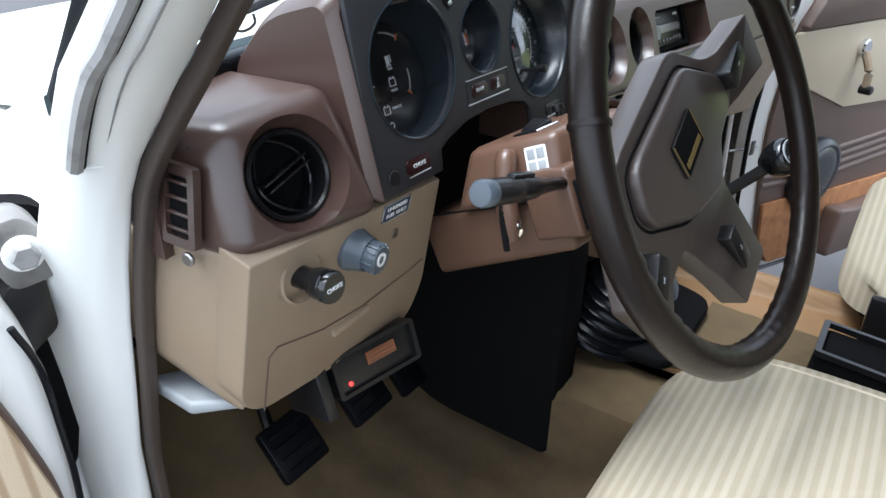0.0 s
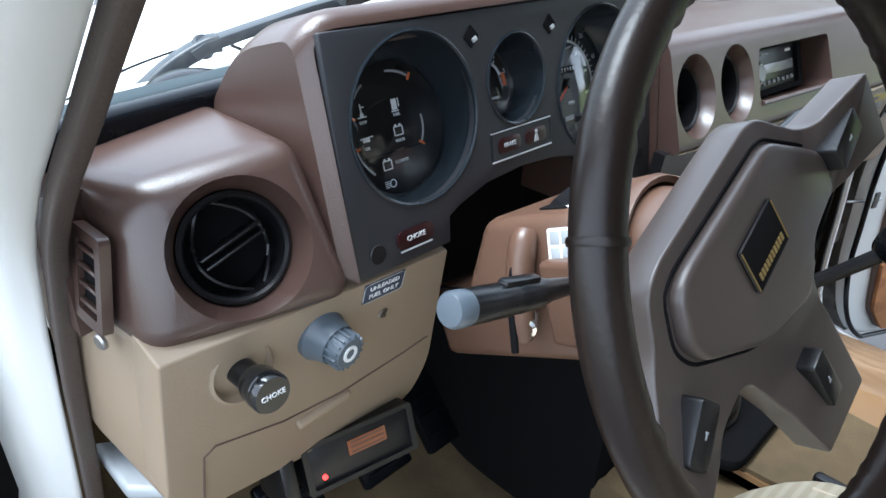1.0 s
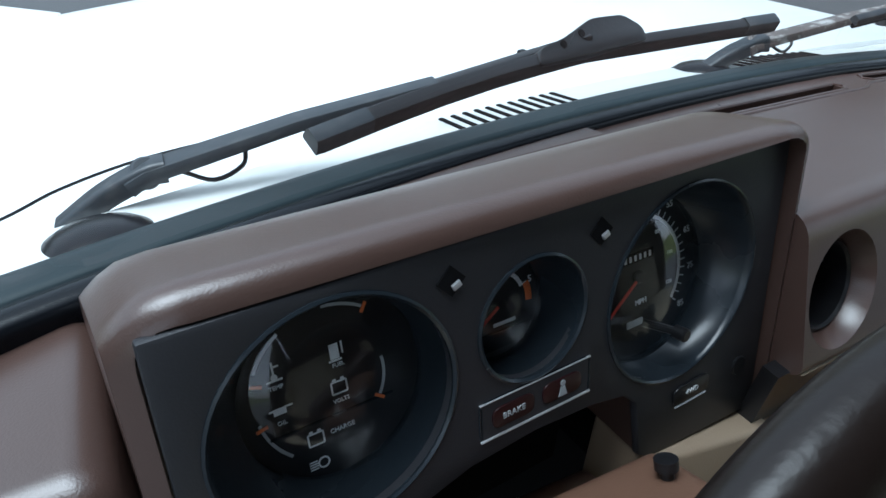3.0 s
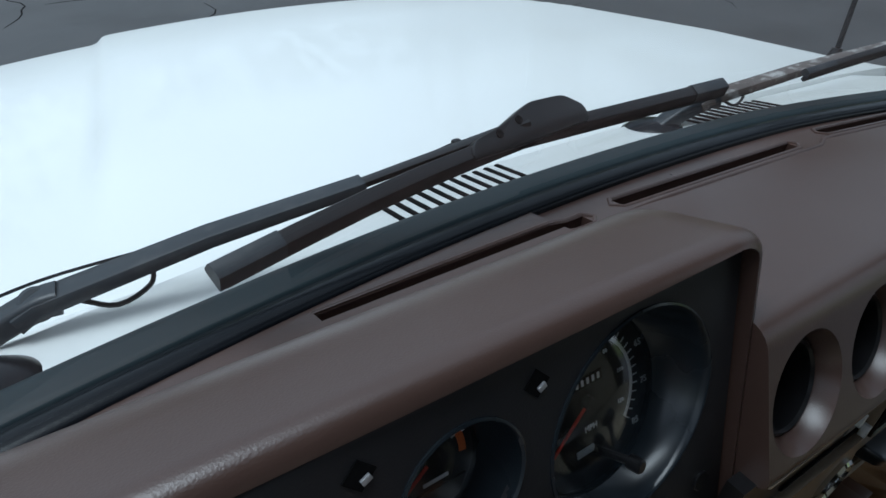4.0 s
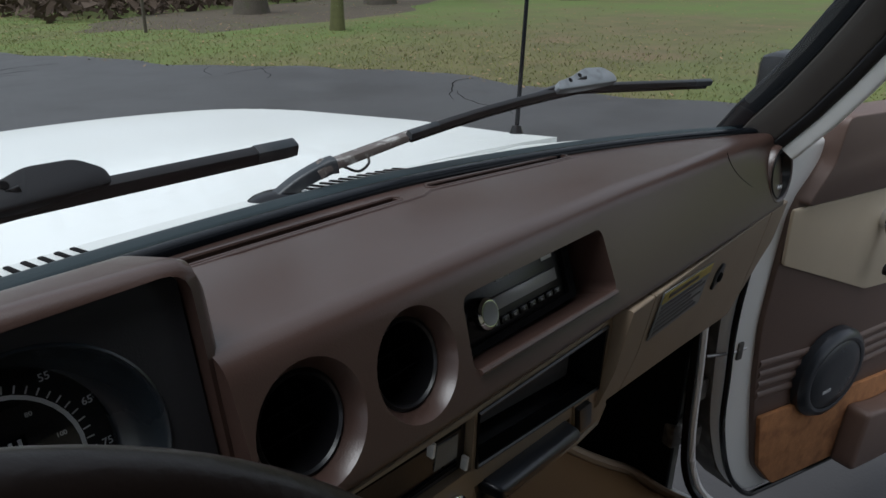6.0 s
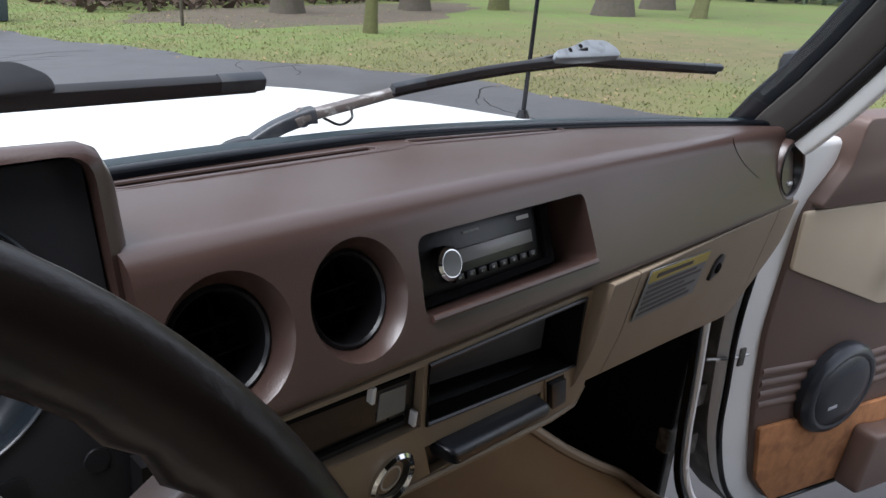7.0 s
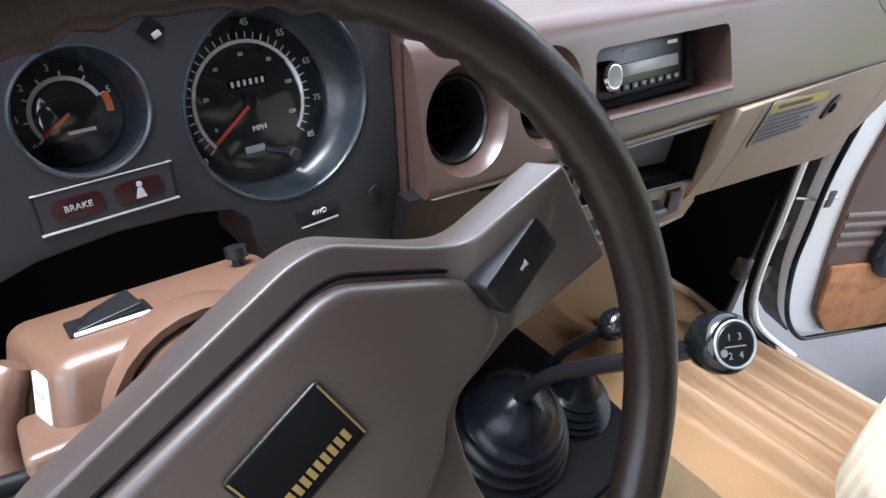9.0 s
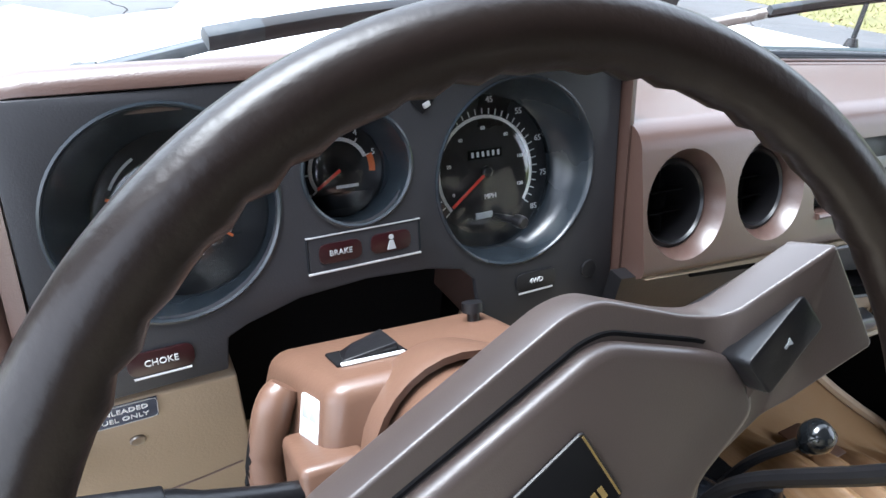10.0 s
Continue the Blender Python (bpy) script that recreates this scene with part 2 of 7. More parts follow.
def ring(o, i, h0, h1, m):
    """The band between two outlines of equal count, from h0 to h1."""
    bm = bmesh.new()
    k = len(o)
    a, b = [bm.verts.new((x, y, h0)) for x, y in o], [bm.verts.new((x, y, h1)) for x, y in o]
    c, d = [bm.verts.new((x, y, h0)) for x, y in i], [bm.verts.new((x, y, h1)) for x, y in i]
    for j in range(k):
        q = (j + 1) % k
        for f in ((a[j], a[q], b[q], b[j]), (c[q], c[j], d[j], d[q]), (b[j], b[q], d[q], d[j]), (a[q], a[j], c[j], c[q])):
            bm.faces.new(f)
    bmesh.ops.transform(bm, matrix=m, verts=bm.verts)
    return bm


def rect(w, h, r=0.0, cx=0.0, cy=0.0):
    p = [(cx - w / 2, cy - h / 2), (cx + w / 2, cy - h / 2), (cx + w / 2, cy + h / 2), (cx - w / 2, cy + h / 2)]
    return rounded(p, r) if r else p


def loft(xs, section, caps=True):
    """Closed sections section(x) of (y, z), joined along x."""
    bm = bmesh.new()
    rings = [[bm.verts.new((x, y, z)) for y, z in section(x)] for x in xs]
    k = len(rings[0])
    for a, b in zip(rings, rings[1:]):
        for i in range(k):
            bm.faces.new((a[i], a[(i + 1) % k], b[(i + 1) % k], b[i]))
    if caps:
        bm.faces.new(rings[0][::-1])
        bm.faces.new(rings[-1])
    bmesh.ops.recalc_face_normals(bm, faces=bm.faces)
    return bm


def lathe(profile, m, seg=40, close=False):
    """A profile of (radius, height), turned round the z axis of m."""
    bm = bmesh.new()
    rings = []
    for r, h in profile:
        if r < 1e-6:
            rings.append([bm.verts.new((0, 0, h))])
        else:
            rings.append([bm.verts.new((r * math.cos(2 * math.pi * i / seg), r * math.sin(2 * math.pi * i / seg), h)) for i in range(seg)])
    pairs = list(zip(rings, rings[1:])) + ([(rings[-1], rings[0])] if close else [])
    for a, b in pairs:
        for i in range(seg):
            j = (i + 1) % seg
            if len(a) == 1 and len(b) == 1:
                break
            f = (a[0], b[j], b[i]) if len(a) == 1 else (a[i], a[j], b[0]) if len(b) == 1 else (a[i], a[j], b[j], b[i])
            bm.faces.new(f)
    bmesh.ops.transform(bm, matrix=m, verts=bm.verts)
    return bm


def disc(r, h0, h1, m, seg=40, soft=0.0):
    s = min(soft, abs(h1 - h0) * 0.5, r * 0.5)
    d = s if h1 > h0 else -s
    return lathe([(0, h0), (r, h0), (r, h1 - d), (r - s, h1), (0, h1)] if s else [(0, h0), (r, h0), (r, h1), (0, h1)], m, seg)


def smooth_path(pts, n=6):
    """A smooth line through the points."""
    p = [Vector(q) for q in pts]
    p = [2 * p[0] - p[1]] + p + [2 * p[-1] - p[-2]]
    out = []
    for i in range(1, len(p) - 2):
        for j in range(n):
            t = j / n
            out.append(0.5 * (2 * p[i] + (p[i + 1] - p[i - 1]) * t + (2 * p[i - 1] - 5 * p[i] + 4 * p[i + 1] - p[i + 2]) * t * t
                              + (3 * p[i] - p[i - 1] - 3 * p[i + 1] + p[i + 2]) * t ** 3))
    return out + [p[-2]]


def sweep(path, shape, up=(0, 0, 1), closed=False, taper=None):
    """An outline (u to the side, v up) carried along a path."""
    bm = bmesh.new()
    path = [Vector(p) for p in path]
    k, n, rings = len(path), len(shape), []
    for i, p in enumerate(path):
        a = path[i - 1] if (i or closed) else p
        b = path[(i + 1) % k] if (i < k - 1 or closed) else p
        d = (b - a).normalized()
        side = d.cross(Vector(up))
        side = side.normalized() if side.length > 1e-4 else Vector((1, 0, 0))
        top = side.cross(d)
        q = taper(i / (k - 1)) if taper else 1
        rings.append([bm.verts.new(p + side * u * q + top * v * q) for u, v in shape])
    for i in range(k if closed else k - 1):
        a, b = rings[i], rings[(i + 1) % k]
        for j in range(n):
            bm.faces.new((a[j], a[(j + 1) % n], b[(j + 1) % n], b[j]))
    if not closed:
        bm.faces.new(rings[0][::-1])
        bm.faces.new(rings[-1])
    bmesh.ops.recalc_face_normals(bm, faces=bm.faces)
    return bm


def circle(r, n=12, sy=1.0):
    return [(r * math.cos(2 * math.pi * i / n), r * sy * math.sin(2 * math.pi * i / n)) for i in range(n)]


def tube(path, r, n=10, closed=False, taper=None):
    return sweep(path, circle(r, n), (0.123, 0.2, 0.97), closed, taper)


def text(string, size, m, material, parent, name="lettering", depth=0.0003, spread=1.0):
    """Raised letters in the built-in font, centred on m."""
    cu = bpy.data.curves.new(name, "FONT")
    cu.body, cu.size, cu.extrude, cu.align_x, cu.align_y, cu.space_character = string, size, depth, "CENTER", "CENTER", spread
    cu.resolution_u = 2
    tmp = new(name, cu)
    bpy.context.view_layer.update()
    me = bpy.data.meshes.new_from_object(tmp.evaluated_get(bpy.context.evaluated_depsgraph_get()))
    bpy.data.objects.remove(tmp)
    bpy.data.curves.remove(cu)
    me.materials.clear()
    me.materials.append(material)
    me.transform(m)
    if parent:
        me.transform(place_of(parent).inverted())
    ob = new(name, me)
    ob.parent = parent
    return ob


# ---- lines of the car: x to the passenger side, y ahead, z up ----
def screen_y(x):
    """The foot of the windscreen."""
    u = x + 0.13
    return 0.214 - (0.22 * u * u if u < 0 else 0.17 * u * u + 0.08 * u ** 3)


def screen_z(x):
    return 1.250 - 0.03 * max(0.0, x - 0.1)


LEAN_BACK = 0.62          # metres that the glass goes back for each metre up


def on_glass(x, z, out=0.0):
    d = z - screen_z(x)
    fold = 0.12 * (1 - math.exp(-d / 0.09)) if d > 0 else 0.0
    return Vector((x, screen_y(x) + 0.013 - LEAN_BACK * d - (0.10 + 0.3 * max(0.0, x - 0.05)) * fold + out, z))


CLUSTER_N = Vector((0, -1, 0.19)).normalized()


def cluster_y(z):
    return 0.030 + 0.19 * (z - 1.205)


def on_cluster(x, z, out=0.0):
    return Vector((x, cluster_y(z), z)) + CLUSTER_N * out


def slot_y(x):
    """The line of the demister slots."""
    if x < -0.19:
        return 0.1825
    return 0.189 - 0.045 * (x + 0.17) if x < 0.09 else 0.184 - 0.115 * (x - 0.125)


def top_z(x, y):
    """The height of the dash top."""
    if x < -0.236:
        y0, z0 = 0.150, 1.2625
    else:
        y0, z0 = dash_top(x)
    return z0 + (screen_z(x) - z0) * (y - y0) / (screen_y(x) + 0.002 - y0)


def dash_top(x):
    """The crease of the passenger's dash: y, z."""
    return 0.026 - 0.05 * max(0.0, x - 0.25), 1.2610 - 0.036 * x


def dash_low(x):
    z = 1.155 - 0.055 * x
    return -0.020 + 0.42 * (z - 1.135), z


def on_face(x, s, out=0.0):
    """A point of the dash's front: s runs from 0 at its foot to 1 at the crease."""
    (y0, z0), (y1, z1) = dash_low(x), dash_top(x)
    n = Vector((0, -(z1 - z0), y1 - y0)).normalized()
    return Vector((x, y0 + s * (y1 - y0), z0 + s * (z1 - z0))) + n * out


def face_frame(x, s, out=0.0):
    (y0, z0), (y1, z1) = dash_low(x), dash_top(x)
    return frame_of(on_face(x, s, out), (0, -(z1 - z0), y1 - y0), (0, y1 - y0, z1 - z0))


# ---- body shell ----
def car_body():
    shell = thing("car_body", (0, 0, 0.6), "white painted steel body shell of an old off-road car", "car body", kind="structure")

    # driver's pillar: a broad sheet that narrows upwards, and the seal along its inner edge
    line = ((1.74, -0.305, -0.315), (1.50, -0.124, -0.130), (1.33, 0.005, 0.001), (1.295, 0.031, 0.035), (1.26, 0.058, 0.070), (1.229, 0.085, 0.098), (1.20, 0.104, 0.122),
            (1.14, 0.128, 0.160), (1.085, 0.145, 0.188), (1.02, 0.160, 0.195), (0.94, 0.180, 0.197), (0.86, 0.187, 0.202), (0.60, 0.20, 0.22))
    bm = bmesh.new()

    def inward(z):
        return 0.18 * max(0.0, z - 1.255)

    def waist(z):
        # the sheet is narrower below the screen's foot
        return 0.020 * max(0.0, min(1.0, (1.30 - z) / 0.06))
    rings = [[bm.verts.new((x + inward(z), y, z)) for x, y in rounded([(-0.743, i), (-0.768 + waist(z) * 0.5, (i + o) / 2 - 0.007), (-0.790 + waist(z), o), (-0.800 + waist(z), o + 0.03), (-0.78 + waist(z), o + 0.05), (-0.745, i + 0.045)],
                                                            [0.006, 0.02, 0.008, 0.004, 0, 0], 3)] for z, i, o in line]
    for p, q in zip(rings, rings[1:]):
        for j in range(len(p)):
            bm.faces.new((p[j], p[(j + 1) % len(p)], q[(j + 1) % len(p)], q[j]))
    bm.faces.new(rings[0])
    bm.faces.new(rings[-1][::-1])
    part("windscreen_pillar", bm, WHITE_PAINT, shell, "white painted driver's side windscreen pillar", 60)
    seal = [(-0.737 + inward(z), i - 0.004, z) for z, i, o in line]
    part("door_seal", sweep(smooth_path(seal, 4), rounded([(-0.006, -0.0055), (0.006, -0.0055), (0.006, 0.0055), (-0.006, 0.0055)], 0.0025, 3), up=(1, 0, 0)), TRIM_BROWN, shell, "brown rubber door seal")
    gutter = smooth_path([(-0.796 + inward(z) + waist(z), o + 0.006, z) for z, i, o in line[:6]], 3)
    part("drip_rail", tube(gutter, 0.0050, 8), RAIL_GREY, shell, "worn grey drip rail along the windscreen pillar")
    part("rail_groove", tube([Vector(p) + Vector((0.0032, -0.0036, 0)) for p in gutter], 0.0014, 6), BLACK_MATT, shell)
    seam = smooth_path([(-0.7825 + inward(z) + 0.9 * waist(z), o - 0.0035 - 0.08 * (o - i), z) for z, i, o in line[:6]], 3)
    part("paint_seam", tube(seam, 0.0007, 5), RAIL_GREY, shell, "thin seam in the white paint")
    part("rail_foot", tube([gutter[-1], seam[-1]], 0.0018, 6), WHITE_PAINT, shell, "painted end of the drip rail")
    # solid black box gives the shade in the opening at the hinges
    part("gap_shade", box((-0.815, 0.245, 0.88), (0.05, 0.05, 0.60), 0.005), BLACK_MATT, shell, "black box for the shade behind the door hinges")
    part("windscreen_pillar", sweep([(0.909, 0.070, 1.12), (0.909, 0.062, 1.22), (0.875, -0.055, 1.38), (0.80, -0.29, 1.72)],
                                    rounded([(-0.05, -0.028), (0.014, -0.028), (0.014, 0.028), (-0.05, 0.028)], 0.012, 3), up=(1, 0, 0)), WHITE_PAINT, shell, "white windscreen pillar")
    # inner trim of the driver's pillar
    part("pillar_trim", sweep([(-0.735, -0.075, 1.42), (-0.72, -0.17, 1.56), (-0.70, -0.27, 1.72)],
                              rounded([(-0.04, -0.012), (0.04, -0.012), (0.04, 0.012), (-0.04, 0.012)], 0.01, 3), up=(1, 0, 0)), TRIM_BROWN, shell, "grey-brown pillar trim")
    # front wings
    for s, x in ((-1, -0.80), (1, 0.865)):
        def side(y):
            k = (y - 0.12) / 1.33
            xo = x + s * (-0.03 - 0.17 * max(0, k - 0.25) ** 2)
            zt = (1.165 if s < 0 else 1.080) - (0.057 if s < 0 else 0.03) * k - 0.10 * max(0, k - 0.85)
            q = 0.20 if y > 0.361 else 0.03
            return [(xo - s * q, zt + (-0.025 if s < 0 else 0.046)), (xo - s * min(q * 0.9, 0.06), zt + 0.006), (xo - s * 0.018, zt - 0.016), (xo, zt - 0.07), (xo + s * 0.005, 0.9), (xo, 0.62),
                    (xo - s * 0.015, 0.62), (xo - s * 0.02, zt - 0.06), (xo - s * q, zt - (0.040 if s < 0 else 0.008))]
        bm = bmesh.new()
        rings = [[bm.verts.new((a, y, b)) for a, b in side(y)] for y in [0.12 if s > 0 else 0.23, 0.25, 0.3, 0.360, 0.362] + list(np.linspace(0.40, 1.50, 13))]
        for a, b in zip(rings, rings[1:]):
            for i in range(9):
                bm.faces.new((a[i], a[(i + 1) % 9], b[(i + 1) % 9], b[i]))
        bm.faces.new(rings[0][::-1])
        bm.faces.new(rings[-1])
        part("front_wing", bm, WHITE_PAINT, shell, "white front wing", 50)
    # scuttle between bonnet and glass
    bm = bmesh.new()
    xs = np.linspace(-0.735, 0.80, 28)
    rows = []
    for x in xs:
        y0 = screen_y(x) + 0.034
        rows.append([bm.verts.new((x, y0, screen_z(x) - 0.001)), bm.verts.new((x, y0 + 0.070, screen_z(x) - 0.011 - 0.5 * max(0.0, x - 0.60))),
                     bm.verts.new((x, 0.362, 1.206 - 0.03 * abs(x) - 0.5 * max(0.0, x - 0.60))), bm.verts.new((x, 0.362, 1.12)), bm.verts.new((x, y0, 1.12))])
    for a, b in zip(rows, rows[1:]):
        for i in range(5):
            bm.faces.new((a[i], a[(i + 1) % 5], b[(i + 1) % 5], b[i]))
    bm.faces.new(rows[0][::-1])
    bm.faces.new(rows[-1])
    part("scuttle", bm, WHITE_PAINT, shell, "white scuttle panel below the windscreen")
    # floor, firewall, sills, tunnel
    part("floor_pan", box((-0.43, -0.6, 0.60), (0.64, 2.3, 0.04), 0.0), CARPET, shell, "olive-tan carpet on the driver's floor")
    # passenger's floor is flat black, the driver's is carpet
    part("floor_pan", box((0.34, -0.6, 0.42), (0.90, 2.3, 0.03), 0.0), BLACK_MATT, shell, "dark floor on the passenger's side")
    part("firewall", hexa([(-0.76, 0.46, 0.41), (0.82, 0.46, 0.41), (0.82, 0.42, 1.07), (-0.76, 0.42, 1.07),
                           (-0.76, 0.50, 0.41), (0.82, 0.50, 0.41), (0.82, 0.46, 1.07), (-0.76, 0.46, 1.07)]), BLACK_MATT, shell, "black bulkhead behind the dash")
    for s, x in ((-1, -0.80), (1, 0.86)):
        part("sill", box((x if s < 0 else 0.835, -0.55, 0.60 if s < 0 else 0.375), (0.06, 1.4, 0.10), 0.02), WHITE_PAINT, shell, "white door sill")
        # kick panel: flat black on the passenger's side, dull tan on the driver's
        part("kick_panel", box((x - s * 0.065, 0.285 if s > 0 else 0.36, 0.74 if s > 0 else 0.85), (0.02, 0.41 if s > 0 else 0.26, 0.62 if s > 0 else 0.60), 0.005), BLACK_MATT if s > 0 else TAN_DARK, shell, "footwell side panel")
    # unseen roof and rear body, closed and darkened to cut the fill light
    part("roof", box((0.03, -1.1, 1.765), (1.52, 1.9, 0.05), 0.02), HEADLINER, shell, "unseen roof lining, darkened to cut fill light")
    part("rear_blocker", box((0.03, -2.06, 1.17), (1.56, 0.05, 1.18), 0.01), HEADLINER, shell)
    # windowless side walls added to block light, farther forward on the driver's side
    for x in (-0.77, 0.83):
        part("side_blocker", box((x, -1.32 if x < 0 else -1.45, 1.17), (0.05, 1.48 if x < 0 else 1.22, 1.18), 0.01), HEADLINER, shell)
    for x in (-0.797, 0.857):
        part("outer_skin", box((x, -1.32 if x < 0 else -1.45, 1.10), (0.004, 1.48 if x < 0 else 1.22, 1.30), 0.0), WHITE_PAINT, shell, "white outer skin of the added side wall")
    part("roof_skin", box((0.03, -1.1, 1.793), (1.54, 1.92, 0.006), 0.0), WHITE_PAINT, shell, "white roof skin")
    part("tail_skin", box((0.03, -2.088, 1.10), (1.56, 0.004, 1.30), 0.0), WHITE_PAINT, shell, "white rear panel")
    part("header_rail", box((0.03, -0.165, 1.745), (1.46, 0.12, 0.06), 0.02), HEADLINER, shell)
    return shell


shell = car_body()


def windscreen():
    w = thing("window_1", (0.02, 0.25, 1.25), "clear curved windscreen glass in a black rubber seal", "windscreen", kind="structure")
    bm = bmesh.new()
    xs = np.linspace(-0.735, 0.79, 26)
    grid = []
    for x in xs:
        col = []
        for t in np.linspace(0, 1, 8):
            z = screen_z(x) - 0.004 + t * 0.475
            xx = 0.03 + (x - 0.03) * (1 - 0.09 * t)
            col.append(on_glass(xx, z))
        grid.append(col)
    vs = [[bm.verts.new(p) for p in col] for col in grid]
    for a, b in zip(vs, vs[1:]):
        for i in range(7):
            bm.faces.new((a[i], b[i], b[i + 1], a[i + 1]))
    g = part("pane", bm, GLASS, w, "clear glass", 60)
    g.visible_shadow = False
    xs = np.linspace(-0.745, 0.795, 44)
    foot = [(x, screen_y(x) + 0.012, screen_z(x) - 0.003) for x in xs]
    part("rubber_seal", sweep(foot, rounded([(-0.0135, -0.020), (0.0135, -0.020), (0.0135, 0.009), (0.002, 0.012), (-0.0135, 0.005)], [0.002, 0.002, 0.006, 0.008, 0.009], 4)), RUBBER, w, "glossy black rubber seal", 60)
    lip = [(x, screen_y(x) + 0.037, screen_z(x) + 0.001) for x in xs]
    part("outer_seal", sweep(lip, rounded([(-0.013, -0.012), (0.013, -0.014), (0.013, 0.0), (0.009, 0.0025), (-0.006, 0.004), (-0.013, 0.002)], 0.002, 2)), SEAL_LIP, w, "outer seal lip with reflected teal put into its colour", 50)
    for x, xt in ((-0.745, -0.675), (0.795, 0.725)):
        line = [on_glass(x + (xt - x) * t, screen_z(x) + (0.002 if x < 0 else -0.035) + 0.48 * t, -0.008 if x < 0 else 0.022) for t in np.linspace(0, 1, 10)]
        if x < 0:
            part("side_seal", sweep(line, rounded([(-0.02, -0.018), (0.02, -0.018), (0.02, 0.012), (-0.02, 0.012)], 0.01, 3), up=(1, 0, 0)), RUBBER, w)
        else:
            # black rubber, grey-brown cover and black door seal side by side
            part("side_seal", sweep(line, rounded([(0.010, -0.034), (0.046, -0.030), (0.046, 0.02), (0.010, 0.02)], 0.008, 3), up=(1, 0, 0)), RUBBER, w, "glossy black side seal")
            part("pillar_cover", sweep(line, rounded([(-0.040, -0.030), (0.012, -0.036), (0.012, 0.016), (-0.040, 0.016)], 0.006, 3), up=(1, 0, 0)), TRIM_DARK, w, "grey-brown pillar cover")
            part("door_seal", sweep(line[1:], rounded([(-0.056, -0.032), (-0.038, -0.034), (-0.038, 0.012), (-0.056, 0.012)], 0.006, 3), up=(1, 0, 0)), BLACK, w, "black door seal")
            part("doorway_flange", sweep(line[1:], rounded([(-0.080, -0.026), (-0.054, -0.028), (-0.054, 0.012), (-0.080, 0.012)], 0.005, 3), up=(1, 0, 0)), WHITE_PAINT, w, "white doorway flange")
    return w


windscreen()


# ---- dash ----
def dashboard():
    dash = thing("dashboard", (0.05, 0.1, 1.1), "dark brown grained vinyl dashboard with tan lower panels", "dashboard")

    def section(x):
        (yc, zc), (yb, zb) = dash_top(x), dash_low(x)
        ys, zs = screen_y(x), screen_z(x)
        return rounded([(yb, zb), (yc, zc), (ys + 0.002, zs), (ys, zs - 0.12), (yb + 0.05, zb - 0.02)], [0.008, 0.018, 0, 0, 0], 6)
    xs = list(np.linspace(-0.236, 0.70, 26))
    pad = part("upper_pad", loft(xs + [0.735, 0.765, 0.79], section), BROWN, dash, "dark brown grained vinyl dash top")
    # radio recess and vent bowls
    rec = face_frame(0.072, 0.528)
    cutters = [prism(rounded([(-0.121, -0.028), (0.114, -0.043), (0.110, 0.022), (-0.115, 0.030)], 0.010, 4), -0.058, 0.03, rec)]
    for x, s in ((-0.1925, 0.4545), (-0.1005, 0.4755)):
        cutters.append(lathe([(0, -0.05), (0.031, -0.05), (0.033, -0.012), (0.041, 0.002), (0.043, 0.02), (0, 0.02)], face_frame(x, s), 36))
    for x0, x1 in ((-0.424, -0.206), (-0.167, 0.066), (0.126, 0.362)):
        pts = [(x, slot_y(x), 0) for x in np.linspace(max(x0, -0.250), x1, 8)]
        bm = sweep([(a, b, top_z(a, b)) for a, b, c in pts], [(-0.0055, -0.02), (0.0055, -0.02), (0.0055, 0.02), (-0.0055, 0.02)])
        cutters.append(bm)
    cut(pad, *cutters)
    # raised lips of the demister slots
    for x0, x1 in ((-0.424, -0.206), (-0.167, 0.066), (0.126, 0.362)):
        pts = [(x, slot_y(x), top_z(x, slot_y(x)) - 0.0006) for x in np.linspace(x0, x1, 14)]
        a = [(x, y - 0.0075, z) for x, y, z in pts]
        b = [(x, y + 0.0075, z) for x, y, z in pts]
        loop = a + [(pts[-1][0] + 0.007, pts[-1][1], pts[-1][2])] + b[::-1] + [(pts[0][0] - 0.007, pts[0][1], pts[0][2])]
        part("slot_rim", tube(loop, 0.0024, 8, closed=True), BROWN, dash)
    ridge = [(x, slot_y(x) - 0.0135 - 0.004 * max(0.0, (-0.16 - x) / 0.05), top_z(x, slot_y(x) - 0.0135) - 0.0008) for x in np.linspace(-0.200, 0.400, 30)]
    part("top_ridge", tube(ridge, 0.0026, 8, taper=lambda t: min(1.0, 0.2 + 6 * t, 0.2 + 5 * (1 - t))), BROWN, dash, "raised line in front of the demister slots", 60)
    # lip along the foot of the radio recess
    lip = [rec @ Vector((x, -0.0365 - 0.0635 * x, 0.0005)) for x in np.linspace(-0.116, 0.110, 6)]
    part("recess_lip", tube(lip, 0.0028, 8), BROWN, dash)
    # vents in their bowls
    for x, s in ((-0.1925, 0.4545), (-0.1005, 0.4755)):
        m = face_frame(x, s)
        v = part("vent", lathe([(0.0325, -0.05), (0.0325, -0.014), (0.030, -0.012), (0.0285, -0.014), (0.0285, -0.05)], m, 36), BLACK, dash, "black round air vent")
        part("vent_blade", join(box((0, 0.006, -0.036), (0.055, 0.0016, 0.014), 0.0005, m), box((0, -0.010, -0.036), (0.052, 0.0016, 0.014), 0.0005, m)), BLACK_MATT, v)
        part("vent_blade", join(box((0.010, 0, -0.040), (0.0016, 0.052, 0.01), 0.0005, m)), BLACK_MATT, v)
        part("vent_back", disc(0.031, -0.052, -0.048, m, 24), BLACK_MATT, v)
    # seam in the face near the passenger end
    part("seam", tube([on_face(0.552 + 0.075 * t * t + 0.008 * t, 0.97 - 0.50 * t, 0.0001) for t in np.linspace(0, 1, 8)], 0.0006, 6), BROWN_LEATHER, dash)
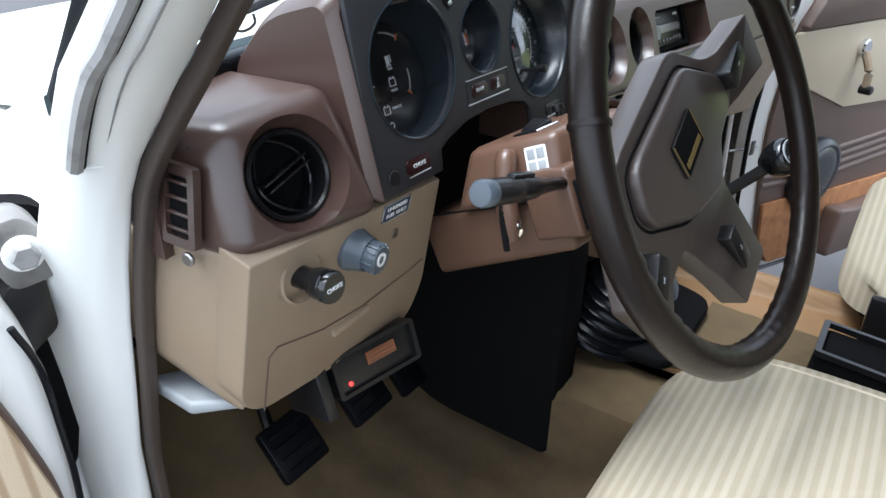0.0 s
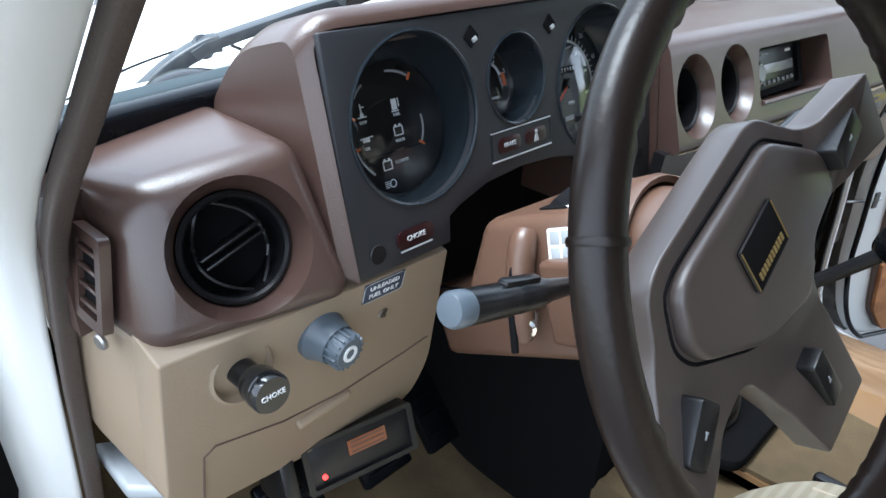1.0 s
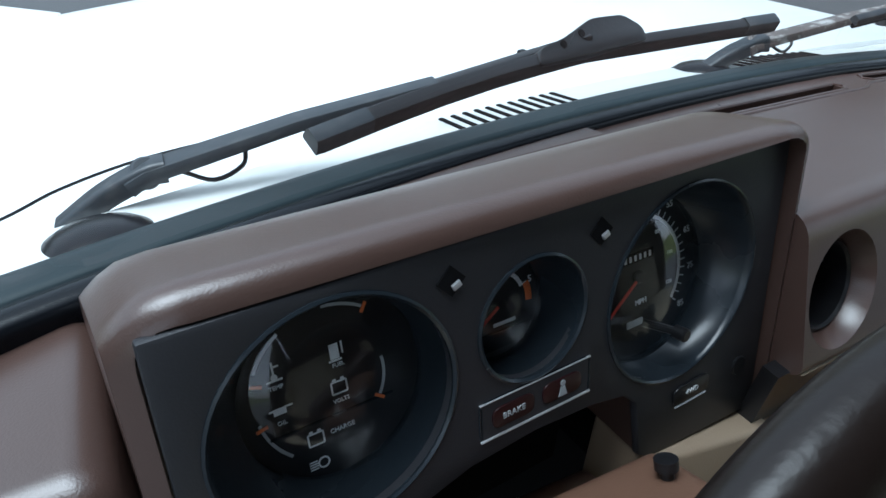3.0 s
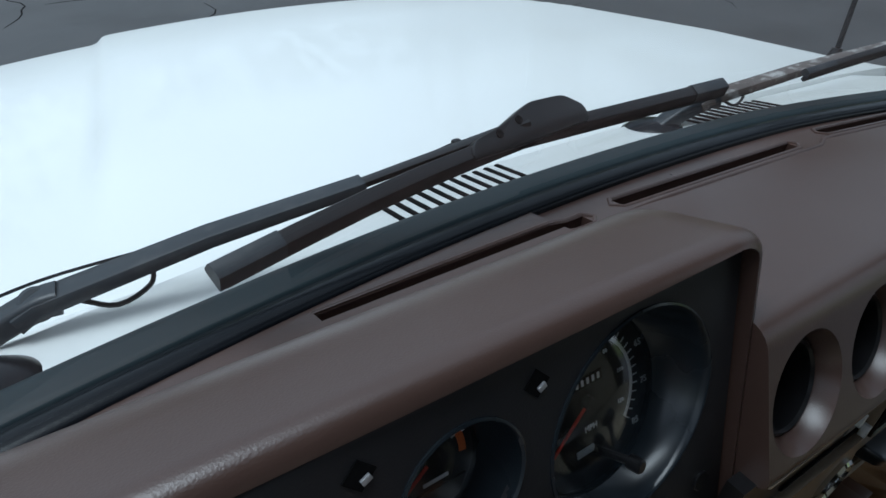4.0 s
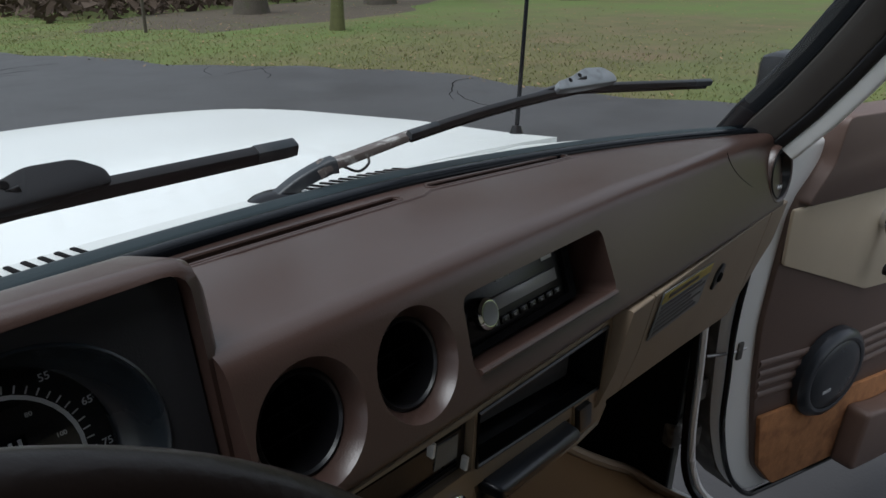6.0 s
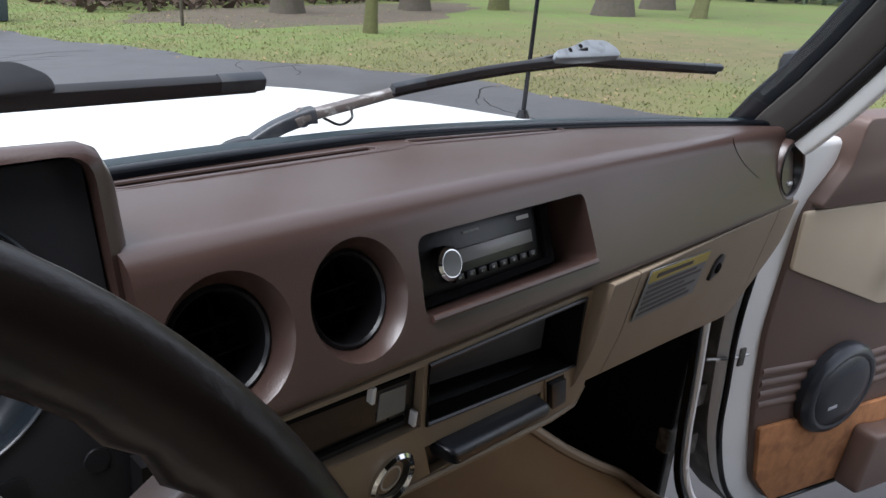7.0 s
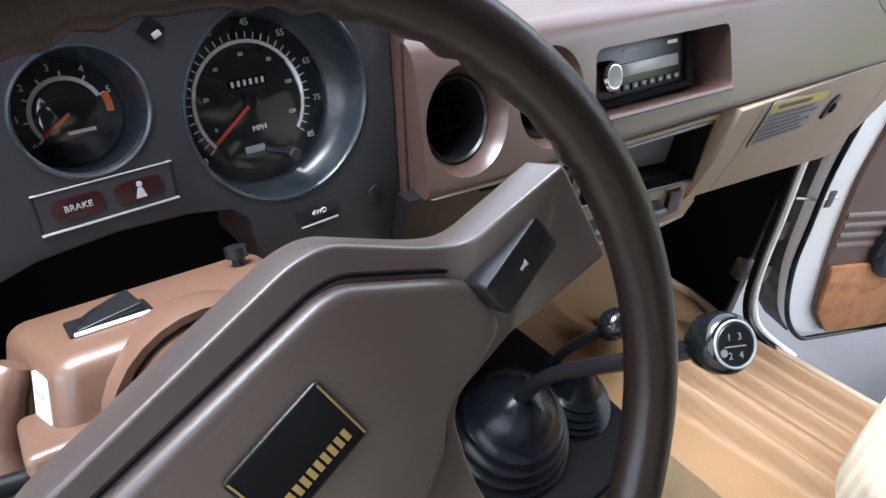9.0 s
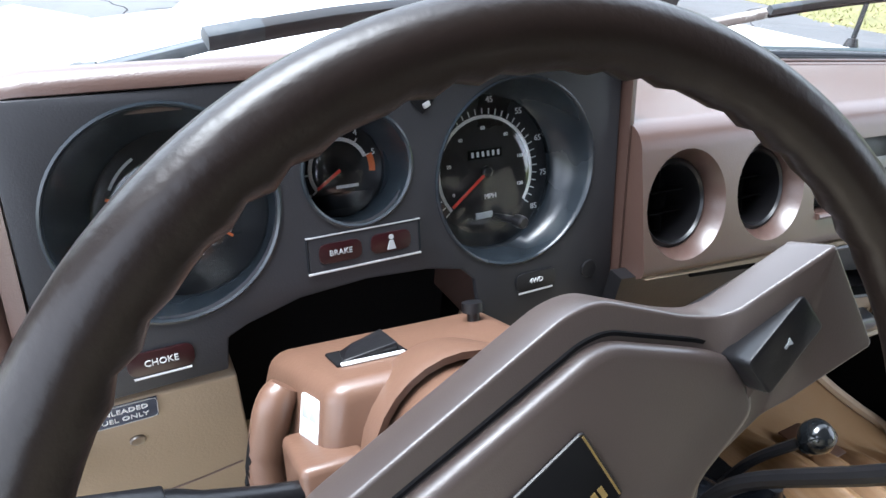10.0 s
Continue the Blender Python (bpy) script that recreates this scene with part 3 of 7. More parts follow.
    # passenger end vent
    m = frame_of((0.762, -0.021, 1.170), (-0.12, -1, 0.12))
    part("vent_surround", lathe([(0.048, -0.03), (0.049, -0.004), (0.046, 0.002), (0.042, 0.001), (0.040, -0.004), (0.040, -0.03)], m, 36), BROWN, dash, "brown surround of the end vent", 60)
    v = part("end_vent", lathe([(0.0395, -0.03), (0.0402, 0.0005), (0.038, 0.002), (0.035, -0.006), (0.030, -0.024), (0, -0.026)], m, 32), BLACK, dash, "black round air vent at the dash end")
    part("vent_blade", join(*[box((0, y, -0.016), (0.058, 0.0018, 0.010), 0.0005, m) for y in (-0.012, 0.004, 0.018)]), BLACK_MATT, v)
    part("vent_tab", box((0.004, -0.022, -0.003), (0.016, 0.006, 0.006), 0.0015, m), SILVER, v, "pale thumb tab")
    # end cap that turns the dash round to the door
    part("end_cap", hexa([(0.785, -0.030, 1.112), (0.845, 0.0, 1.110), (0.838, 0.02, 1.215), (0.785, 0.006, 1.229),
                          (0.785, 0.09, 1.112), (0.850, 0.09, 1.110), (0.845, 0.10, 1.215), (0.785, 0.075, 1.229)], 0.012), BROWN, dash)
    return dash


dash = dashboard()


def instrument_hood():
    """The brow over the instruments and the pod of the driver's side vent."""
    def section(x):
        k = (x + 0.606) / 0.379
        zt = 1.3215 + 0.003 * math.sin(math.pi * k)
        zb = 1.160 - 0.035 * max(0, min(1, (k - 0.3) / 0.6))
        yb = 0.012 - 0.004 * k
        return rounded([(yb, zb), (0.055 - 0.013 * k, zt), (0.124, 1.302), (0.168, 1.254), (0.168, 1.15), (0.09, zb)], [0.004, 0.015, 0.035, 0.012, 0, 0], 7)
    xs = [-0.606, -0.6055, -0.603, -0.598, -0.590] + list(np.linspace(-0.578, -0.256, 12)) + [-0.241, -0.234, -0.2285, -0.2270]

    def sec2(x):
        e = min(x + 0.606, (-0.2270 - x) * 1.9)
        q = max(0, 0.024 - e) / 0.024
        c = (0.11, 1.22)
        return [(c[0] + (y - c[0]) * (1 - 0.13 * q * q), c[1] + (z - c[1]) * (1 - 0.16 * q * q)) for y, z in section(x)]
    hood = part("instrument_hood", loft(xs, sec2), BROWN, dash, "brown padded brow over the instruments")
    Q = frame_of((-0.4225, cluster_y(1.2), 1.2), CLUSTER_N)
    opening = prism(rounded([(-0.175, -0.22), (0.1835, -0.22), (0.1835, 0.1155), (-0.175, 0.1125)], [0, 0, 0.014, 0.014], 5), -0.008, 0.2, Q)
    wells = [hexa([(-0.592, 0.02, 1.18), (-0.252, 0.02, 1.18), (-0.252, 0.045, 1.300), (-0.592, 0.045, 1.297),
                   (-0.592, 0.118, 1.18), (-0.252, 0.118, 1.18), (-0.252, 0.100, 1.300), (-0.592, 0.100, 1.297)])]
    under = box((-0.43, 0.10, 1.09), (0.165, 0.2, 0.214))
    cut(hood, opening, under, *wells)
    # strip of dash top between the brow and the glass
    strip = part("rear_strip", loft(list(np.linspace(-0.735, -0.604, 6)) + list(np.linspace(-0.596, -0.236, 12)), lambda x: [(0.146, 1.2625), (screen_y(x) + 0.002, screen_z(x) + 0.004), (screen_y(x), 1.15), (0.146, 1.15)] if x > -0.60 else [(screen_y(x) - 0.035, 1.234), (screen_y(x) - 0.004, screen_z(x) - 0.014), (screen_y(x) - 0.004, 1.15), (screen_y(x) - 0.035, 1.15)]), BROWN, dash)
    cut(strip, sweep([(x, slot_y(x), top_z(x, slot_y(x))) for x in np.linspace(-0.424, -0.215, 8)], [(-0.0055, -0.02), (0.0055, -0.02), (0.0055, 0.02), (-0.0055, 0.02)]))
    # side pod
    f = [(-0.724, 0.034, 1.160), (-0.601, 0.010, 1.160), (-0.615, 0.050, 1.256), (-0.704, 0.063, 1.243)]
    b = [(-0.732, 0.21, 1.145), (-0.595, 0.21, 1.150), (-0.595, 0.20, 1.244), (-0.728, 0.140, 1.240)]
    pod = part("side_pod", hexa(f + b, 0.015, 5), BROWN, dash, "brown vent pod beside the driver's door", 45)
    n = (Vector(f[1]) - Vector(f[0])).cross(Vector(f[3]) - Vector(f[0])).normalized()
    c = (Vector(f[0]) + Vector(f[1]) + Vector(f[2]) + Vector(f[3])) / 4
    m = frame_of((-0.661, c.y + 0.001, 1.2035), n)
    cut(pod, lathe([(0, -0.06), (0.032, -0.06), (0.0335, -0.012), (0.0405, 0.001), (0.043, 0.03), (0, 0.03)], m, 40))
    v = part("vent", lathe([(0.0325, -0.05), (0.0325, -0.012), (0.030, -0.010), (0.0285, -0.012), (0.0285, -0.05)], m, 36), BLACK, dash, "black round air vent with a cross of blades")
    r = m @ Matrix.Rotation(radians(22), 4, "Z")
    part("vent_blade", join(box((0, 0.0045, -0.020), (0.040, 0.0014, 0.016), 0.0005, r), box((0, -0.0010, -0.020), (0.040, 0.0014, 0.016), 0.0005, r)), BLACK, v)
    part("vent_blade", join(*[tube([r @ Vector((q * (0.004 + 0.017 * (1 - (i / 5 - 1) ** 2)), 0.028 * (i / 5 - 1), -0.022)) for i in range(11)], 0.0012, 5) for q in (-1, 1)]), BLACK, v)
    part("vent_back", disc(0.031, -0.058, -0.046, m, 24), BLACK_MATT, v)
    # small demister grille in the pod's flank
    s = frame_of((-0.7235, 0.083, 1.192), (-1, -0.04, 0.16))
    g = part("side_grille", cut_frame(0.034, 0.056, 0.022, 0.042, 0.006, s), BROWN, dash, "small brown side window demister")
    part("grille_back", box((0, 0, 0.001), (0.024, 0.044, 0.003), 0, s), BLACK_MATT, g)
    for k in range(4):
        part("slat", box((0, -0.016 + k * 0.0107, 0.0040), (0.022, 0.0025, 0.003), 0.0005, s), BROWN, g)
    part("screw", disc(0.005, 0, 0.003, frame_of((-0.730, 0.078, 1.156), (-1, -0.2, 0)), 16, 0.001), STEEL, dash)


def cut_frame(w, h, wi, hi, t, m):
    """A flat ring of a frame, w by h outside and wi by hi inside."""
    bm = bmesh.new()
    o, i = rect(w, h, 0.004), rect(wi, hi, 0.002)
    k = len(o)
    for a, b, rev in ((0, t, 0),):
        vo0, vo1 = [bm.verts.new((x, y, a)) for x, y in o], [bm.verts.new((x, y, b)) for x, y in o]
        vi0, vi1 = [bm.verts.new((x, y, a)) for x, y in i], [bm.verts.new((x, y, b)) for x, y in i]
        for j in range(k):
            q = (j + 1) % k
            bm.faces.new((vo0[j], vo0[q], vo1[q], vo1[j]))
            bm.faces.new((vi0[q], vi0[j], vi1[j], vi1[q]))
            bm.faces.new((vo1[j], vo1[q], vi1[q], vi1[j]))
            bm.faces.new((vo0[q], vo0[j], vi0[j], vi0[q]))
    bmesh.ops.transform(bm, matrix=m, verts=bm.verts)
    return bm


instrument_hood()


def gauge_marks(m, r, ang, material, parent, w=0.0008, l=0.004, name="scale_mark"):
    parts = []
    for a in ang:
        q = m @ Matrix.Rotation(radians(a), 4, "Z")
        parts.append(box((r, 0, 0), (l, w, 0.0003), 0, q))
    return part(name, join(*parts), material, parent)


def arc_band(m, r0, r1, a0, a1, material, parent, name="scale_band", h=0.0004):
    bm = bmesh.new()
    n = 24
    ring = []
    for i in range(n + 1):
        a = radians(a0 + (a1 - a0) * i / n)
        ring.append([bm.verts.new((q * math.cos(a), q * math.sin(a), z)) for q, z in ((r0, 0), (r1, 0), (r1, h), (r0, h))])
    for a, b in zip(ring, ring[1:]):
        for j in range(4):
            bm.faces.new((a[j], a[(j + 1) % 4], b[(j + 1) % 4], b[j]))
    bm.faces.new(ring[0][::-1])
    bm.faces.new(ring[-1])
    bmesh.ops.transform(bm, matrix=m, verts=bm.verts)
    return part(name, bm, material, parent)


def instrument_cluster():
    cl = thing("instrument_cluster", (-0.42, 0.04, 1.2), "dark grey instrument panel with three round gauges", "instrument panel")
    P = Matrix.Translation((0, cluster_y(0), 0)) @ Matrix(((1, 0, 0, 0), (0, CLUSTER_N.z, CLUSTER_N.y, 0), (0, -CLUSTER_N.y, CLUSTER_N.z, 0), (0, 0, 0, 1)))

    def pt(x, z):
        # the panel's own coordinates of a height z
        q = P.inverted() @ on_cluster(x, z)
        return (q.x, q.y)
    arch = [pt(x, z) for x, z in ((-0.513, 1.163), (-0.511, 1.181), (-0.500, 1.186), (-0.47, 1.194), (-0.43, 1.1965), (-0.39, 1.194), (-0.366, 1.189), (-0.356, 1.180), (-0.350, 1.140))]
    outline = [pt(-0.5965, 1.1625)] + arch + [pt(-0.340, 1.134), pt(-0.2405, 1.127), pt(-0.2405, 1.3125), pt(-0.5965, 1.3095)]
    panel = part("panel", prism(outline, -0.006, 0.0, P, 0.0015, 2), PANEL_GREY, cl, "dark grey plastic instrument panel")
    # each gauge: bezel centre and radius on the panel, then the centre and radius of its sunken, tilted face
    gauges = ((-0.5305, 1.2505, 0.0540, (-0.5185, 0.0745, 1.2335), 0.0455), (-0.4305, 1.2605, 0.0315, (-0.4305, 0.0685, 1.2490), 0.0272), (-0.3225, 1.2435, 0.0590, (-0.3290, 0.0640, 1.2350), 0.0500))
    cut(panel, *[disc(r, -0.02, 0.02, frame_of(on_cluster(x, z), CLUSTER_N), 48) for x, z, r, face, rf in gauges])
    out = []
    for x, z, r, face, rf in gauges:
        m, F = frame_of(on_cluster(x, z), CLUSTER_N), frame_of(face, (0, -1, 0.32))
        bm, n = bmesh.new(), 56
        rings = []
        for q, h, t in ((r + 0.002, -0.006, 0), (r + 0.0016, 0.0009, 0), (r + 0.0004, 0.0014, 0), (r - 0.0008, 0.0004, 0), (r * 0.985, 0, 0.12), (r * 0.965, 0, 0.45), (rf * 1.03, 0.0, 0.86), (rf, 0.003, 1), (rf, -0.003, 1), (rf + 0.006, -0.003, 1)):
            ring_v = []
            for i in range(n):
                c, w = math.cos(2 * math.pi * i / n), math.sin(2 * math.pi * i / n)
                p0, p1 = m @ Vector((q * c, q * w, h if t == 0 else 0.0)), F @ Vector((q * c, q * w, h if t == 1 else 0.0))
                ring_v.append(bm.verts.new(p0.lerp(p1, t)))
            rings.append(ring_v)
        for p, q in zip(rings, rings[1:] + rings[:1]):
            for i in range(n):
                bm.faces.new((p[i], p[(i + 1) % n], q[(i + 1) % n], q[i]))
        part("bezel", bm, BEZEL, cl, "blue-grey gauge bowl", 50)
        f = part("gauge_face", disc(rf + 0.001, -0.006, -0.001, F, 48), BLACK, cl, "black gauge face")
        ln = part("lens", lathe([(0, 0.0125), (rf * 0.5, 0.0110), (rf * 0.85, 0.0065), (rf * 0.985, 0.0028), (rf * 0.985, 0.0016), (rf * 0.85, 0.0053), (rf * 0.5, 0.0098), (0, 0.0113)], F, 40), LENS, cl, "clear domed lens")
        ln.visible_shadow = False
        out.append((F @ Matrix.Translation((0, 0, -0.0008)), f, rf))
    # combined gauge: temperature, fuel, oil, volts
    m, f, r = out[0]
    for a0, a1, q in ((88, 58, 0.86), (122, 152, 0.86), (10, -32, 0.60), (190, 228, 0.82)):
        arc_band(m, r * (q - 0.032), r * q, a0, a1, INK_DULL, f)
    for a, q in ((57, 0.84), (160, 0.80), (-34, 0.58), (193, 0.80)):
        k = m @ Matrix.Rotation(radians(a), 4, "Z")
        part("needle", box((r * q, 0, 0.001), (r * 0.12, 0.0015, 0.0006), 0, k), ORANGE, f, "orange needle")

    def icon(kind, x, y, s=0.0075):
        q = m @ Matrix.Translation((x, y, 0.0004))
        bits = []
        if kind == "battery":
            bits = [box((0, 0.0035, 0), (s, 0.0008, 0.0003), 0, q), box((0, -0.0025, 0), (s, 0.0008, 0.0003), 0, q), box((-s / 2, 0.0005, 0), (0.0008, 0.006, 0.0003), 0, q),
                    box((s / 2, 0.0005, 0), (0.0008, 0.006, 0.0003), 0, q), box((-0.002, 0.0045, 0), (0.0018, 0.0012, 0.0003), 0, q), box((0.002, 0.0045, 0), (0.0018, 0.0012, 0.0003), 0, q)]
        elif kind == "pump":
            bits = [box((-0.001, 0, 0), (0.0045, 0.0075, 0.0003), 0, q), box((-0.001, -0.0045, 0), (0.0065, 0.0009, 0.0003), 0, q), box((0.003, 0.001, 0), (0.0008, 0.006, 0.0003), 0, q)]
        elif kind == "temp":
            bits = [box((0, 0.001, 0), (0.0009, 0.0085, 0.0003), 0, q), box((0.0015, 0.003, 0), (0.003, 0.0008, 0.0003), 0, q), box((0, -0.0035, 0), (0.0075, 0.0009, 0.0003), 0, q), disc(0.0016, 0, 0.0003, q @ Matrix.Translation((0, -0.002, 0)), 12)]
        elif kind == "oil":
            bits = [box((0, 0, 0), (0.006, 0.0032, 0.0003), 0, q), box((0.0042, 0.0014, 0), (0.004, 0.0008, 0.0003), 0, q), box((-0.0038, 0.001, 0), (0.002, 0.0008, 0.0003), 0, q)]
        else:
            bits = [lathe([(0.0022, 0), (0.003, 0), (0.003, 0.0003), (0.0022, 0.0003)], q, 16, True)] + [box((-0.005, -0.002 + 0.0013 * i, 0), (0.004, 0.0006, 0.0003), 0, q) for i in range(4)]
        part("symbol", join(*bits), WHITE_INK, f, "white warning symbol")
    icon("temp", -0.0255, 0.0155)
    icon("pump", 0.0045, 0.0155)
    icon("oil", -0.0260, -0.0030)
    icon("battery", 0.0030, -0.0030)
    icon("battery", -0.0125, -0.0240)
    icon("lamp", -0.0110, -0.0365)
    for word, x, y, s in (("TEMP", -0.0255, 0.0085, 0.0028), ("FUEL", 0.0045, 0.0085, 0.0028), ("OIL", -0.0260, -0.0090, 0.0030), ("VOLTS", 0.0030, -0.0092, 0.0028), ("CHARGE", 0.0010, -0.0232, 0.0032)):
        text(word, s, m @ Matrix.Translation((x, y, 0.0003)), WHITE_INK, f)
    part("face_step", box((-0.002, -0.0155, 0.0004), (0.062, 0.0010, 0.0008), 0, m), BEZEL, f)
    # tachometer
    m, f, r = out[1]
    arc_band(m, r * 0.62, r * 0.70, 215, 20, WHITE_INK, f)
    arc_band(m, r * 0.70, r * 0.84, 20, -8, ORANGE, f)
    gauge_marks(m, r * 0.74, [215 - 32.5 * i for i in range(7)], WHITE_INK, f, 0.0009, r * 0.10)
    q = m @ Matrix.Rotation(radians(212), 4, "Z")
    part("needle", box((r * 0.33, 0, 0.002), (r * 0.66, 0.0016, 0.0007), 0, q), RED, f, "red needle")
    for i in range(6):
        a = radians(215 - 39 * i)
        text(str(i), 0.005, m @ Matrix.Translation((r * 0.88 * math.cos(a), r * 0.88 * math.sin(a), 0.0003)), WHITE_INK, f)
    part("legend_bar", box((0.004, -0.010, 0.0005), (0.014, 0.0018, 0.0004), 0, m), WHITE_INK, f)
    part("lower_mask", prism([(-0.022, -0.0135), (0.020, -0.0135), (0.014, -0.0225), (-0.014, -0.0225)], 0.0002, 0.0016, m), BLACK_MATT, f)
    # speedometer, 0 to 85
    m, f, r = out[2]
    r = 0.0530
    arc_band(m, r * 0.66, r * 0.70, 218, -38, WHITE_INK, f)
    gauge_marks(m, r * 0.745, [218 - 256 * i / 34 for i in range(35)], WHITE_INK, f, 0.0007, r * 0.07)
    for i, num in enumerate((0, 5, 15, 25, 35, 45, 55, 65, 75, 85)):
        a = radians(218 - 256 * num / 85)
        text(str(num), 0.0056, m @ Matrix.Translation((r * 0.88 * math.cos(a), r * 0.88 * math.sin(a), 0.0003)), WHITE_INK, f)
    for i in range(7):
        a = radians(205 - 38 * i)
        text(str(20 * i), 0.0034, m @ Matrix.Translation((r * 0.54 * math.cos(a), r * 0.54 * math.sin(a), 0.0003)), WHITE_INK, f)
    q = m @ Matrix.Rotation(radians(215), 4, "Z")
    part("needle", box((r * 0.32, 0, 0.002), (r * 0.66, 0.0018, 0.0007), 0, q), RED, f, "red needle")
    part("needle_hub", disc(0.004, 0.0005, 0.003, m, 20, 0.001), BLACK, f)
    part("odometer", box((0, 0.012, 0.0005), (0.026, 0.006, 0.0006), 0, m), BLACK_MATT, f)
    part("digit_row", join(*[box((-0.010 + 0.004 * i, 0.012, 0.001), (0.0016, 0.0034, 0.0004), 0, m) for i in range(6)]), WHITE_INK, f)
    text("MPH", 0.0048, m @ Matrix.Translation((0.002, -0.0165, 0.0003)), WHITE_INK, f)
    part("trip_window", box((-0.004, -0.0285, 0.0006), (0.013, 0.0042, 0.0008), 0.0002, m), LABEL_GREY, f)
    part("reset_stem", tube([m @ Vector((0.004, -0.031, 0.0)), m @ Vector((0.008, -0.0315, 0.020))], 0.0026, 10), BLACK, f, "black trip reset stem")
    part("reset_cap", disc(0.0042, 0.0, 0.008, frame_of(m @ Vector((0.008, -0.0315, 0.020)), (0.10, -1, 0.2)), 16, 0.001), BLACK, f)
    # warning strip
    m = frame_of(on_cluster(-0.4295, 1.2168), CLUSTER_N)
    part("strip_edge", box((0, -0.0105, 0.0010), (0.070, 0.0011, 0.0014), 0.0003, m), SILVER, cl)
    part("strip_edge", box((0, 0.0105, 0.0008), (0.070, 0.0007, 0.0012), 0.0002, m), SILVER, cl)
    w = part("warning_strip", cut_frame(0.070, 0.022, 0.0690, 0.0210, 0.0008, m), BEZEL, cl, "silver-edged warning light strip")
    part("strip_back", box((0, 0, 0.0003), (0.067, 0.0195, 0.0012), 0, m), PANEL_GREY, w)
    for x in (-0.0155, 0.0155):
        q = m @ Matrix.Translation((x, 0, 0))
        part("lens", prism(rect(0.0255, 0.0115, 0.0055), 0.0006, 0.0018, q, 0.0003), DARK_RED, w, "dark red warning lens")
    text("BRAKE", 0.0046, m @ Matrix.Translation((-0.0155, 0, 0.0020)), LABEL_GREY, w)
    part("belt_symbol", join(disc(0.0016, 0.0018, 0.0022, m @ Matrix.Translation((0.0155, 0.003, 0)), 12), prism([(-0.0028, -0.0045), (0.0028, -0.0045), (0.0012, 0.001), (-0.0012, 0.001)], 0.0018, 0.0022, m @ Matrix.Translation((0.0155, 0, 0)))), LABEL_GREY, w)
    # choke and four-wheel-drive lamps
    for x, z, word in ((-0.5455, 1.1785, "CHOKE"), (-0.3085, 1.1700, "4WD")):
        m = frame_of(on_cluster(x, z), CLUSTER_N)
        q = part("warning_lamp", prism(rect(0.0325, 0.0125, 0.0055), 0.0, 0.0016, m, 0.0004), DARK_RED if word == "CHOKE" else BLACK, cl, "dark warning lamp lens")
        text(word, 0.0049, m @ Matrix.Translation((0, 0, 0.0019)), INK_DULL, q)
        part("lamp_edge", tube([m @ Vector((a, -0.0075, 0.0012)) for a in (-0.014, 0, 0.014)], 0.0007, 5), SILVER, q)
    for x, z in ((-0.578, 1.176), (-0.262, 1.168)):
        part("blind_plug", disc(0.0065, 0, 0.0015, frame_of(on_cluster(x, z), CLUSTER_N), 20, 0.0005), BLACK, cl)
    for x, z in ((-0.476, 1.2945), (-0.390, 1.2935)):
        m = frame_of(on_cluster(x, z), CLUSTER_N)
        q = part("clip_hole", disc(0.0072, 0, 0.0008, m, 4), BLACK_MATT, cl)
        part("screw", box((0.001, -0.003, 0.001), (0.0045, 0.003, 0.002), 0.0004, m @ Matrix.Rotation(radians(25), 4, "Z")), SILVER, q)
    # a black board stands in for the unlit void behind the column
    part("gap_board", box((-0.4275, 0.100, 1.128), (0.175, 0.02, 0.136)), BLACK_MATT, cl, "black board for the unlit gap above the steering column")
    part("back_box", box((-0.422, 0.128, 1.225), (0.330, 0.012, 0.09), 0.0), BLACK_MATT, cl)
    return cl


instrument_cluster()


# ---- lower dash, driver's side ----
LOW_N = Vector((0, -1, -0.25)).normalized()


def on_low(x, z, out=0.0):
    return Vector((x, 0.030 - 0.25 * (z - 1.149), z)) + LOW_N * out


